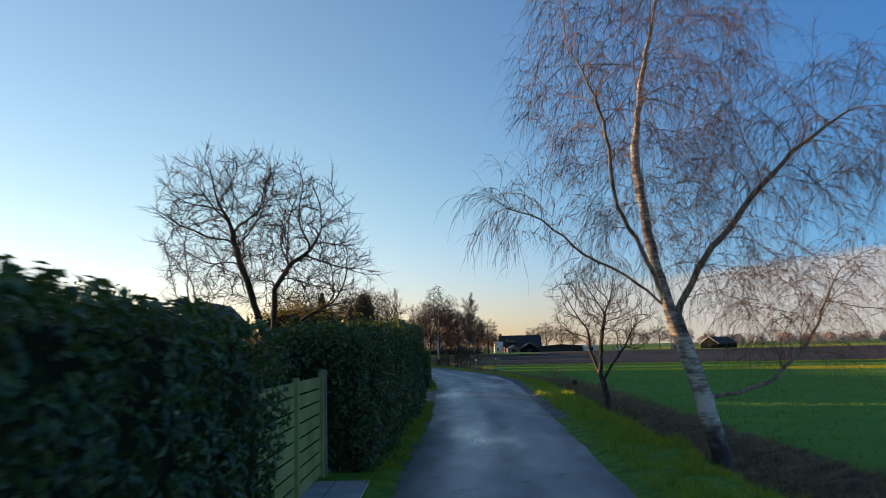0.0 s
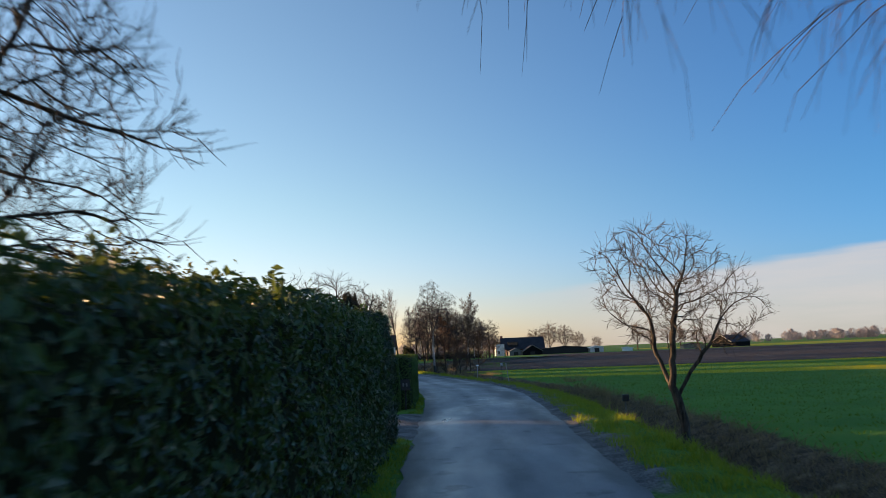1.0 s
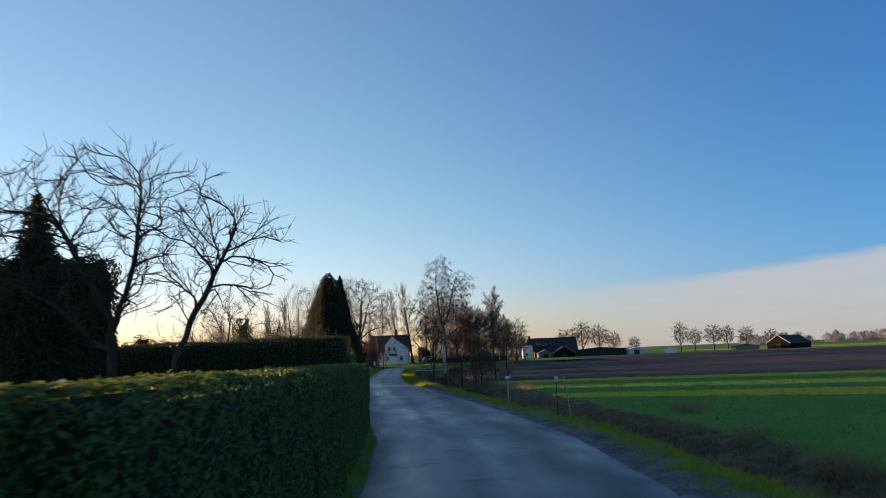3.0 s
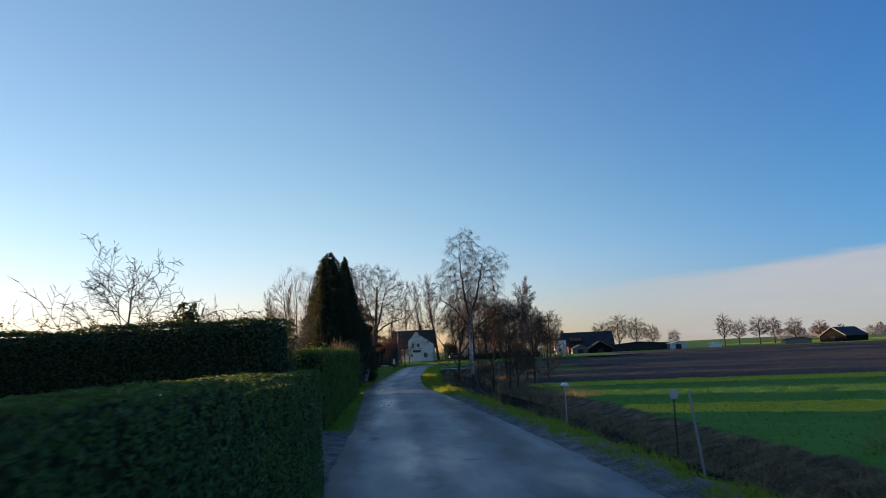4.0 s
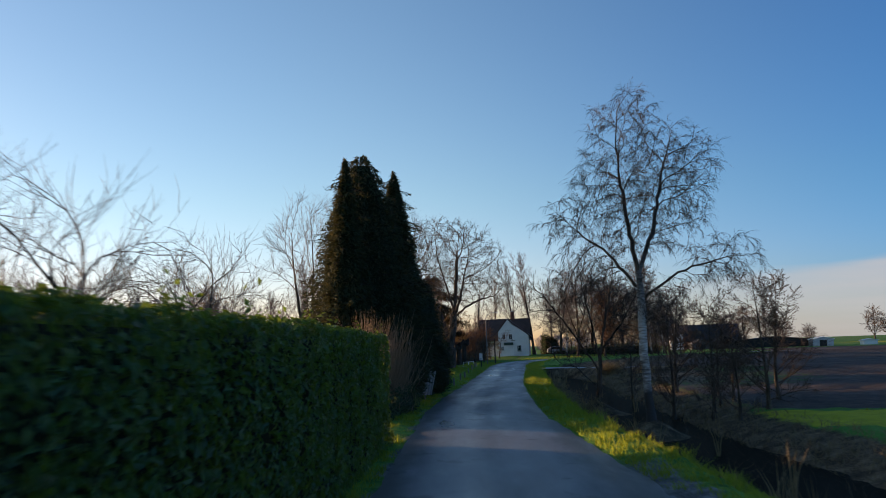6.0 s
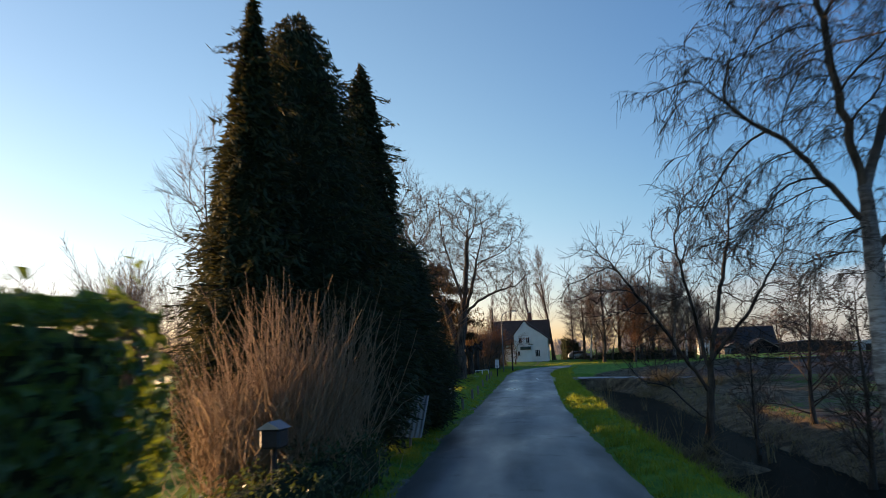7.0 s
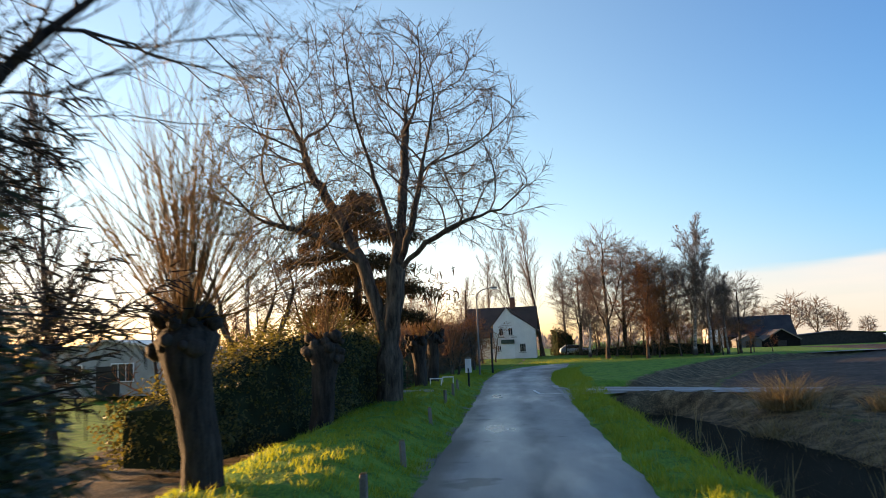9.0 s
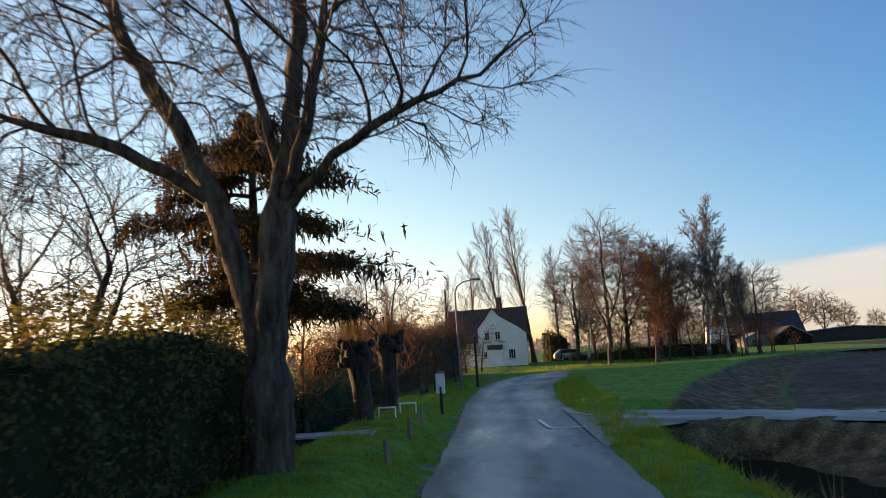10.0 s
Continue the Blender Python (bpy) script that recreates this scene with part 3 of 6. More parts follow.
def conifer(name, at, h, radius, label, mat, seed, n=9000, power=0.8, spray=0.35, droop=-0.25, ragged=0.25, group="", skirt=0.03, dense=True):
    """An evergreen: a trunk, a body coloured dark as inner shade, and thousands of flat sprays on a ragged tapering
    outline.
    """
    n = int(n * 1.7)
    rng = np.random.default_rng(seed)
    ob = thing(name, at, label, "tree", group)
    part("trunk", rod_bm(0.22, 0.05, h * 0.9, sides=8), BARK_DARK, ob)
    prof = lambda f: radius * np.clip((1 - f), 0, 1) ** power * np.clip(0.75 + 2.5 * (f - skirt), 0.55, 1.0)  # noqa: E731
    v, k, rings = [], 12, 14
    for i in range(rings):
        fz = skirt + (0.96 - skirt) * i / (rings - 1)
        for j in range(k):
            a = 2 * math.pi * j / k
            r = 0.72 * prof(fz) * (1 + 0.15 * noise.noise(Vector((math.cos(a) * 2, math.sin(a) * 2, fz * 6 + seed))))
            v.append((r * math.cos(a), r * math.sin(a), fz * h))
    f = [(i * k + j, i * k + (j + 1) % k, (i + 1) * k + (j + 1) % k, (i + 1) * k + j) for i in range(rings - 1) for j in range(k)]
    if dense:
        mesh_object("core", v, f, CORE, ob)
    fz = 1 - np.sqrt(rng.uniform(0, 1, n)) * (1 - skirt)
    fz = np.clip(np.where(rng.random(n) < 0.25, rng.uniform(skirt, 1, n), fz), 0, 0.995)
    a = rng.uniform(0, 2 * np.pi, n)
    r = prof(fz)
    clump = np.array([noise.noise(Vector((math.cos(x) * 2.2, math.sin(x) * 2.2, z * h * 0.9 + seed))) for x, z in zip(a, fz)])
    r = r * (0.88 + ragged * 0.9 * clump + rng.uniform(-0.2, 0.1, n)) + 0.04
    c = np.stack([r * np.cos(a), r * np.sin(a), fz * h + rng.normal(0, 0.08, n)], 1)
    outw = np.stack([np.cos(a), np.sin(a), np.full(n, droop) + rng.normal(0, 0.25, n)], 1)
    nm = np.stack([np.cos(a) * 0.5, np.sin(a) * 0.5, np.full(n, 0.9)], 1)
    q, ff = cards(c, nm, spray * 0.85, 0.24, rng, 0.6, along=outw, fold=-0.05)
    lv = mesh_object("sprays", q, ff, mat, ob)
    lv["kind"] = "stuff"
    # a few longer boughs that break the outline
    tubes, tips, ways = Tubes(), [], []
    for i in range(int(60 * h / 10)):
        z = rng.uniform(0.12, 0.97)
        w = rng.uniform(0, 2 * np.pi)
        rr = float(prof(np.array([z]))[0])
        d = Vector((math.cos(w), math.sin(w), rng.uniform(-0.1, 0.35)))
        p0 = Vector((0.4 * rr * d.x, 0.4 * rr * d.y, z * h))
        ln = rr * 0.72 + rng.uniform(0.15, 0.45 + 0.9 * max(0.0, ragged - 0.15))
        pts = [p0 + d * ln * s + Vector((0, 0, -0.18 * s * s)) for s in (0, 0.35, 0.7, 1.0)]
        tubes.add(pts, (0.03, 0.02, 0.012, 0.005), 4)
        for s in np.linspace(0.4, 1.05, 30):
            tips.append(p0 + d * ln * s + Vector((rng.normal(0, 0.06), rng.normal(0, 0.06), -0.18 * s * s - rng.uniform(0, 0.14))))
            ways.append((d.x, d.y, -0.5))
    tubes.ob("branch_mass", BARK_DARK, ob)["kind"] = "stuff"
    tips, ways = np.array([tuple(x) for x in tips]), np.array(ways)
    q, ff = cards(tips, np.tile([[0, 0, 1.0]], (len(tips), 1)), spray * 0.6, 0.22, rng, 0.6, along=ways)
    mesh_object("bough_foliage", q, ff, mat, ob)["kind"] = "stuff"
    return ob


def blades(name, pts, height, width, mat, label, category, seed, spread=0.35, parent=None, kind="stuff", up=1.0, vary=0.0):
    """Grass or stalks: thin bent blades of two triangles standing at the points."""
    rng = np.random.default_rng(seed)
    pts = np.asarray(pts, float)
    n = len(pts)
    h = height * rng.uniform(0.5, 1.3, (n, 1))
    if vary:
        lump = np.array([noise.noise(Vector((a * 1.3, b * 1.1, 9))) for a, b in pts[:, :2]])[:, None]
        h = h * np.clip(1 + vary * 2.2 * lump, 0.35, 2.6)
    a = rng.uniform(0, 2 * np.pi, n)
    side = np.stack([np.cos(a), np.sin(a), 0 * a], 1) * width / 2
    bend = np.stack([rng.normal(0, spread, n), rng.normal(0, spread, n), np.full(n, up)], 1)
    mid = pts + bend * h * 0.5
    top = pts + bend * h + np.stack([bend[:, 0], bend[:, 1], -0.3 * np.abs(bend[:, 0])], 1) * h * 0.5
    v = np.stack([pts - side, pts + side, mid + side * 0.7, mid - side * 0.7, top], 1).reshape(-1, 3)
    i = np.arange(n)[:, None] * 5
    f = [tuple(r) for r in (i + [0, 1, 2, 3]).tolist()] + [tuple(r) for r in (i + [3, 2, 4]).tolist()]
    ob = mesh_object(name, v, f, mat, parent)
    if parent is None:
        tagged(ob, label, category, kind=kind)
    elif kind:
        ob["kind"] = kind
    return ob


def cedar(name, at, h, reach, label, mat, seed):
    """A cedar: bare trunk, level boughs and flat plates of short sprays in layers, with hanging fringes."""
    rng = random.Random(seed)
    nr = np.random.default_rng(seed)
    ob = thing(name, at, label, "tree")
    part("trunk", rod_bm(0.26, 0.06, h * 0.97, sides=10), BARK, ob)
    boughs, cen, hang = Tubes(), [], []
    for i in range(42):
        f = 0.36 + 0.6 * i / 41
        w = i * 2.4 + rng.uniform(-0.4, 0.4)
        ln = reach * (0.5 + 0.7 * math.sin(math.pi * min(1.0, 0.12 + 0.95 * (f - 0.36) / 0.6))) * rng.uniform(0.45, 1.2)
        if rng.random() < 0.25:
            continue
        d = Vector((math.cos(w), math.sin(w), rng.uniform(0.0, 0.28)))
        p0 = Vector((0, 0, f * h))
        pts = [p0 + d * ln * s + Vector((0, 0, -0.55 * s * s)) for s in (0, 0.25, 0.5, 0.75, 1.0)]
        boughs.add(pts, (0.07, 0.055, 0.04, 0.025, 0.01), 5)
        side = Vector((-d.y, d.x, 0))
        n = int(330 * ln)
        s = 0.25 + 0.8 * nr.random(n) ** 0.8
        off = nr.normal(0, 0.33, n) * ln * s * 0.75
        lift = nr.normal(0, 0.13, n)
        base = np.array(p0)[None] + np.outer(s * ln, np.array(d)) + np.outer(off, np.array(side))
        base[:, 2] += -0.55 * s * s + lift - 0.10 * np.abs(off)
        cen.append(base)
        k = nr.random(n) < 0.22
        hang.append(base[k] - np.array([0, 0, 0.12]))
    boughs.ob("branch_mass", BARK, ob)["kind"] = "stuff"
    c = np.concatenate(cen)
    q, f = cards(c, np.tile([[0, 0, 1.0]], (len(c), 1)), 0.24, 0.24, nr, 0.6)
    mesh_object("sprays", q, f, mat, ob)["kind"] = "stuff"
    c = np.concatenate(hang)
    q, f = cards(c, nr.normal(0, 1, (len(c), 3)) * [1, 1, 0.1], 0.42, 0.14, nr, 0.2, along=np.tile([[0, 0, -1.0]], (len(c), 1)))
    mesh_object("fringe", q, f, mat, ob)["kind"] = "stuff"
    return ob


# ---- road and land ----
# left and right edge of the lane along y
ROAD_Y = [-30, 0, 13, 27, 33, 46, 56, 65, 75, 83, 92, 106, 115, 125, 137, 147, 160, 170, 182, 195, 205]
ROAD_L = [-1.2, -1.1, -0.9, -0.5, -0.5, -0.5, -0.7, -1.4, -2.9, -3.9, -5.2, -7.3, -8.6, -9.6, -10.4, -11.2, -12.2, -13.0, -14.1, -14.7, -14.9]
ROAD_R = [2.8, 2.8, 2.9, 3.5, 3.7, 4.2, 4.4, 3.9, 2.5, 1.1, -0.4, -2.9, -4.5, -5.6, -6.8, -7.5, -8.4, -9.1, -9.9, -10.1, -9.2]
# past the bend: left and right edge, point by point
BEND_L = [(-14.2, 213), (-12.0, 220), (-7.5, 226.5), (-1.0, 231.5), (8.0, 236.5), (22.0, 243), (45.0, 252)]
BEND_R = [(-7.6, 208.5), (-5.0, 213.5), (-1.0, 218.5), (4.5, 223.5), (12.0, 228), (25.0, 235), (48.0, 244)]


def road_l(y):
    return np.interp(y, ROAD_Y, ROAD_L)


def road_r(y):
    return np.interp(y, ROAD_Y, ROAD_R)


def smooth(a, b, x):
    s = np.clip((x - a) / (b - a), 0, 1)
    return s * s * (3 - 2 * s)


# width of the right verge, far side of the ditch and depth of the water along y
VERGE_W = ([-30, 20, 45, 60, 72, 88, 105, 118, 143, 162, 300], [2.0, 2.0, 1.95, 1.6, 1.3, 1.25, 1.35, 1.35, 1.55, 1.5, 1.5])
DITCH_W = ([-30, 20, 45, 60, 72, 88, 105, 118, 143, 155, 163, 300], [2.6, 2.6, 2.45, 2.55, 3.2, 4.2, 5.3, 5.4, 5.5, 5.4, 4.1, 4.1])


def land(x, y):
    """Height of the ground and the weights of its covers."""
    x, y = np.asarray(x, float), np.asarray(y, float)
    yy = np.clip(y, -30, 205)
    rl, rr = road_l(yy), road_r(yy)
    near = 1 - smooth(196, 206, y)
    # right: verge, ditch, field
    u = x - rr
    vw, dw = np.interp(yy, *VERGE_W), np.interp(yy, *DITCH_W)
    crossing = 1 - smooth(1.9, 3.4, np.abs(y - np.interp(x, [-9, -5, -1.4, 10], [168.6, 168.7, 165.8, 161.8])) - 2.0 * (x < -7.5))
    ditch = smooth(vw - 0.2, vw + 0.9, u) * (1 - smooth(vw + dw - 1.4, vw + dw + 1.6, u)) * near * (1 - crossing)
    past = (1 - smooth(172, 178, y)) * near
    ditch = ditch * np.maximum(past, 0.55)
    field = smooth(vw + dw - 0.8, vw + dw + 0.8, u) * near
    z = -1.05 * ditch - 0.35 * field * (1 - ditch) + 0.05 * smooth(0.1, 0.5, u) * (1 - field)
    z = z * (1 - crossing * smooth(0.0, 1.0, u) * (1 - smooth(19, 30, u)))
    # left: a raised verge beyond the conifers, gardens level elsewhere
    w = rl - x
    rise = smooth(122, 132, y) * (1 - smooth(176, 192, y))
    z = z + rise * (0.55 * smooth(0.1, 1.5, w) * (1 - smooth(2.6, 4.2, w)) - 0.35 * smooth(3.0, 5.0, w))
    z = z + 0.04 * smooth(0.1, 0.6, w) * (1 - rise)
    # a low bank by the bend and the ground under the white house
    z = z + 0.5 * np.exp(-(((x + 16) / 12) ** 2 + ((y - 243) / 10) ** 2)) + 0.35 * np.exp(-(((x - 0) / 14) ** 2 + ((y - 243) / 8) ** 2))
    z = z + 0.5 * np.exp(-(((x - 5.86) / 0.8) ** 2 + ((y - 18) / 0.9) ** 2))
    for mx, my, mh in ((-0.9, 115.5, 0.7), (-2.5, 124.8, 0.7)):
        z = z + mh * np.exp(-(((x - mx) / 0.9) ** 2 + ((y - my) / 1.1) ** 2))
    inner = np.interp(y, [171, 205, 208.5, 213.5, 218.5, 223.5, 228, 235], [-9.2, -9.2, -7.6, -5.0, -1.0, 4.5, 12.0, 25.0])
    brow = np.interp(y, [171, 175, 185, 199, 215, 228, 240], [-5.2, -4.6, -2.4, 1.8, 7.0, 15.0, 28.0])
    past_track = smooth(171.5, 174.0, y) * (1 - smooth(232, 240, y))
    on_bank = past_track * smooth(0.3, 1.8, x - inner) * (1 - smooth(-1.4, 1.6, x - brow))
    z = z * (1 - past_track * smooth(0.3, 1.0, x - inner)) + 0.22 * on_bank - 0.5 * past_track * smooth(-1.0, 1.6, x - brow)
    far = smooth(300, 900, np.hypot(x, y))
    z = z * (1 - far) - 0.3 * far
    on_road = smooth(-0.35, -0.05, x - rl) * (1 - smooth(0.05, 0.35, x - rr)) * near
    z = z - 0.03 * on_road
    right = smooth(vw + dw + 0.2, vw + dw + 2.0, u) * near
    beyond = (y > 196) & (x > -2)
    green = right * (1 - smooth(118.5, 119.5, y + 0.28 * (x - 6)))
    soil = np.maximum(right * smooth(118.5, 119.5, y + 0.28 * (x - 6)), beyond * smooth(-4, 4, x - (y - 205) * 0.35) * 1.0)
    soil = soil * np.where(y > 171.5, smooth(0.4, 2.4, x - brow), 1.0)
    soil = soil * (1 - smooth(284, 292, y + 0.25 * x))
    # two strips of sunlight across the crop, painted in as yellow-green colour
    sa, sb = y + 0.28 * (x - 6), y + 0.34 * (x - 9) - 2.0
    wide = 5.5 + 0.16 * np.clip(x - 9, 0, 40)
    sunlit_yellow = right * np.maximum(smooth(111.5, 113.5, sa) * (1 - smooth(117.5, 118.5, sa)), smooth(90.5 - wide, 92.0 - wide, sb) * (1 - smooth(90.2, 91.4, sb)))
    # the far field at the right shares this yellow
    sunlit_yellow = np.maximum(sunlit_yellow, smooth(290, 300, y + 0.25 * x) * smooth(70, 100, x) * (1 - smooth(420, 440, y + 0.25 * x)))
    bank = np.clip(np.maximum(ditch * 1.6, smooth(vw + 0.5, vw + 1.2, u) * (1 - smooth(vw + dw + 0.5, vw + dw + 2.5, u)) * near * 0.9), 0, 1)
    bank = np.maximum(bank, 0.9 * rise * smooth(3.4, 4.4, w) * (1 - smooth(9, 12, w)))
    bank = np.maximum(bank, 0.75 * right * smooth(120, 150, y) * (1 - smooth(10, 30, u)))
    bank = bank * (1 - past_track * (x > inner)) + past_track * smooth(-1.6, 0.2, x - brow) * (1 - smooth(2.0, 5.0, x - brow))
    # broken gravel along the right edge and the two driveways
    wob = 0.25 * np.sin(y * 0.9) + 0.18 * np.sin(y * 2.3 + 1) + 0.12 * np.sin(y * 5.1)
    gravel = smooth(24, 30, y) * (1 - smooth(98, 108, y)) * (1 - smooth(0.45, 1.0, u - 0.35 * smooth(38, 46, y) * (1 - smooth(70, 82, y)) + wob * 0.8)) * (u > -0.8)
    for y0, y1, slant in ((36.2, 44.6, 0.16), (71.6, 81.4, 0.2)):
        s = y + slant * (x + 1.0)
        gravel = np.maximum(gravel, smooth(y0 - 0.6, y0 + 0.4, s + 0.4 * wob) * (1 - smooth(y1 - 0.4, y1 + 0.6, s + 0.4 * wob)) * (x < rl + 0.6) * smooth(-12, -10, x))
    gravel = np.maximum(gravel, 0.75 * (1 - smooth(0.0, 0.35, np.abs(w) + 0.3 * wob)))
    return z, bank, green, sunlit_yellow, soil * (1 - bank), gravel


def gz(x, y):
    return float(land(x, y)[0])


def axis(stops):
    """Grid lines: rows of (start, step)."""
    out = []
    for (a, s), (b, _) in zip(stops, stops[1:]):
        out += list(np.arange(a, b, s))
    return np.array(out + [stops[-1][0]])


gx = axis([(-3500, 700), (-700, 150), (-100, 20), (-40, 2.0), (-22, 0.4), (18, 1.0), (40, 4), (120, 20), (700, 150), (2800, 700), (3500, 1)])
gy = axis([(-400, 120), (-40, 4), (0, 0.55), (210, 1.5), (260, 4), (420, 20), (900, 150), (2700, 500), (4700, 1)])
XX, YY = np.meshgrid(gx, gy)
ZZ, BANK, GREEN, SUNLIT_YELLOW, SOIL, GRAVELLY = land(XX, YY)
near_road = (XX > -22) & (XX < 18) & (YY > -5) & (YY < 215)
lumps = np.zeros_like(ZZ)
lumps[near_road] = [0.08 * noise.noise(Vector((a * 0.8, b * 0.8, 0))) + 0.08 * noise.noise(Vector((a * 2.1, b * 1.7, 5))) for a, b in zip(XX[near_road], YY[near_road])]
off_road = 1 - smooth(-0.5, 0.0, XX - road_l(np.clip(YY, -30, 205))) * (1 - smooth(0.0, 0.5, XX - road_r(np.clip(YY, -30, 205))))
ZZ = ZZ + lumps * off_road
nx, ny = len(gx), len(gy)
gv = np.stack([XX, YY, ZZ], -1).reshape(-1, 3)
gi = np.arange(nx * ny).reshape(ny, nx)
gf = np.stack([gi[:-1, :-1], gi[:-1, 1:], gi[1:, 1:], gi[1:, :-1]], -1).reshape(-1, 4)
ground = mesh_object("ground", gv, gf, LAND, smooth=True)
tagged(ground, "flat polder land of turf, ditch banks, crops and ploughed soil", "ground", kind="structure")
for key, val in (("bank", BANK), ("crop", GREEN), ("sunlit_yellow", SUNLIT_YELLOW), ("soil", SOIL), ("gravel", GRAVELLY)):
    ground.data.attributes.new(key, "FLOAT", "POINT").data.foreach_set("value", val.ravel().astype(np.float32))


def strip(name, left, right, across, z, mat, label, crown=0.04, fray=0.12):
    """A paved strip between two edges of equally many points, with v along it in metres."""
    left, right = np.array(left, float), np.array(right, float)
    v, uvs, s = [], [], 0.0
    for i in range(len(left)):
        if i:
            s += np.linalg.norm((left[i] + right[i] - left[i - 1] - right[i - 1]) / 2)
        wob = [fray * noise.noise(Vector((i * 0.35, k * 9.0, 1))) + fray * 0.7 * noise.noise(Vector((i * 1.3, k * 5.0, 7))) for k in (0, 1)]
        for j in range(across + 1):
            f = j / across
            f2 = f + (wob[0] * (1 - f) + wob[1] * f) / max(1.0, np.linalg.norm(right[i] - left[i]))
            p = left[i] * (1 - f2) + right[i] * f2
            v.append((p[0], p[1], z + crown * (1 - (2 * f - 1) ** 2)))
            uvs.append((f * np.linalg.norm(right[i] - left[i]), s))
    k = across + 1
    f = [(i * k + j, i * k + j + 1, (i + 1) * k + j + 1, (i + 1) * k + j) for i in range(len(left) - 1) for j in range(across)]
    ob = mesh_object(name, v, f, mat, smooth=True)
    layer = ob.data.uv_layers.new(name="UVMap")
    for loop in ob.data.loops:
        layer.data[loop.index].uv = uvs[loop.vertex_index]
    return tagged(ob, label, "road", kind="structure")


ry = np.arange(-30, 205.1, 0.6)
lefts = [(road_l(q), q) for q in ry]
rights = [(road_r(q), q) for q in ry]


def refine(pts, n):
    pts = np.array(pts, float)
    cum = np.r_[0, np.cumsum(np.linalg.norm(np.diff(pts, axis=0), axis=1))]
    s = np.linspace(0, cum[-1], n)
    return np.stack([np.interp(s, cum, pts[:, 0]), np.interp(s, cum, pts[:, 1])], 1)


bl = refine([lefts[-1]] + BEND_L, 70)[1:]
br = refine([rights[-1]] + BEND_R, 70)[1:]
road = strip("road", lefts + [tuple(q) for q in bl], rights + [tuple(q) for q in br], 8, -0.012, ASPHALT, "narrow country lane of worn blue-grey asphalt with damp tracks")
track = strip("farm_track", refine([(-9.7, 175.5), (-8.4, 172.6), (-4.9, 170.4), (-0.8, 167.4), (2.0, 166.2)], 30), refine([(-8.6, 161.5), (-7.9, 165.2), (-5.2, 167.0), (-2.0, 164.3), (1.0, 163.2)], 30), 4, 0.008, ASPHALT,
              "side track of grey asphalt crossing the ditch", fray=0.2)
wy = axis([(-30, 3), (168, 3)])
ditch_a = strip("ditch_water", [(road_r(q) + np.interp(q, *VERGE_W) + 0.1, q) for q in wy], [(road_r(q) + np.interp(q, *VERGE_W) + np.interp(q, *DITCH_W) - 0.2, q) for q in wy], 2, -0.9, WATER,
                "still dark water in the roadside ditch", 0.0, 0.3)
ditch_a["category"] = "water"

# ---- hedges and gardens on the left ----
hedge("laurel_hedge", [(-3.3, -14), (-3.1, 4), (-3.05, 9.8)], 2.0, [2.82, 2.74, 2.6], "tall dark green cherry laurel hedge beside the lane", LAUREL, 0.125, 240, 0.12, 11, shoots=0.4)
hedge("tall_laurel_hedge", [(-2.5, 15.6), (-2.25, 22), (-2.1, 29), (-2.05, 32.2)], 2.0, [2.65, 2.9, 2.98, 3.0], "tall overgrown cherry laurel hedge beside the lane", LAUREL, 0.13, 260, 0.18, 12, shoots=1.2)
hedge("conifer_hedge", [(-2.1, 32.2), (-2.05, 35.2)], 2.05, [3.1, 3.25], "tall dense dark conifer hedge at a driveway", CLIPPED_DARK, 0.10, 620, 0.12, 61, shoots=1, aspect=0.45)
hedge("olive_shrub", [(-4.9, 24.5), (-4.5, 30)], 1.8, [3.5, 3.7], "loose olive shrub rising behind the laurel hedge", OLIVE, 0.11, 200, 0.4, 62, shoots=5)
hedge("ivy_hedge", [(-3.5, 9), (-3.5, 15.8)], 1.2, [2.25, 2.2], "dark ivy-clad hedge behind a board fence", IVY, 0.12, 160, 0.12, 13, shoots=2)
hedge("clipped_hedge", [(-11.0, 46.6), (-1.5, 47.4)], 1.1, 2.2, "low clipped privet hedge round a garden", CLIPPED, 0.07, 640, 0.035, 14)
hedge("clipped_hedge", [(-1.5, 47.2), (-1.6, 56), (-2.2, 63.5), (-3.0, 71.6)], 1.15, [2.2, 2.17, 2.12, 2.08], "clipped privet hedge beside the lane", CLIPPED, 0.07, 640, 0.035, 15)
hedge("dark_hedge", [(-14, 74), (-3.35, 72.6)], 1.3, 3.12, "taller dark hedge behind a driveway", IVY, 0.09, 420, 0.07, 16, shoots=4)
hedge("laurel_hedge", [(-9.5, 82.6), (-5.4, 82.6)], 1.2, 2.35, "clipped laurel hedge beside a driveway", LAUREL_FRESH, 0.12, 200, 0.07, 17)
hedge("laurel_hedge", [(-5.3, 82.4), (-6.5, 92), (-7.6, 101), (-8.3, 106.3)], 1.2, [2.52, 2.58, 2.6, 2.6], "long clipped laurel hedge beside the lane", LAUREL_FRESH, 0.12, 380, 0.07, 18, shoots=1.2)
hedge("block_hedge", [(-14.0, 66.5), (-9.8, 66.8)], 2.0, 5.6, "tall square-clipped dark conifer hedge", NEEDLES, 0.14, 200, 0.10, 19)
hedge("garden_hedge", [(-17.5, 146.2), (-16.4, 151), (-15.9, 155.2), (-15.8, 158)], 1.8, [1.3, 2.8, 3.2, 2.7], "loose olive green hedge behind the verge", OLIVE, 0.12, 270, 0.5, 20, base=-0.1, shoots=4)
hedge("low_bushes", [(-18.2, 157.5), (-18.3, 166), (-18.6, 176)], 1.6, [1.7, 1.7, 2.0], "low brownish shrubs below the verge", IVY, 0.11, 120, 0.25, 25, base=-0.3, shoots=5)
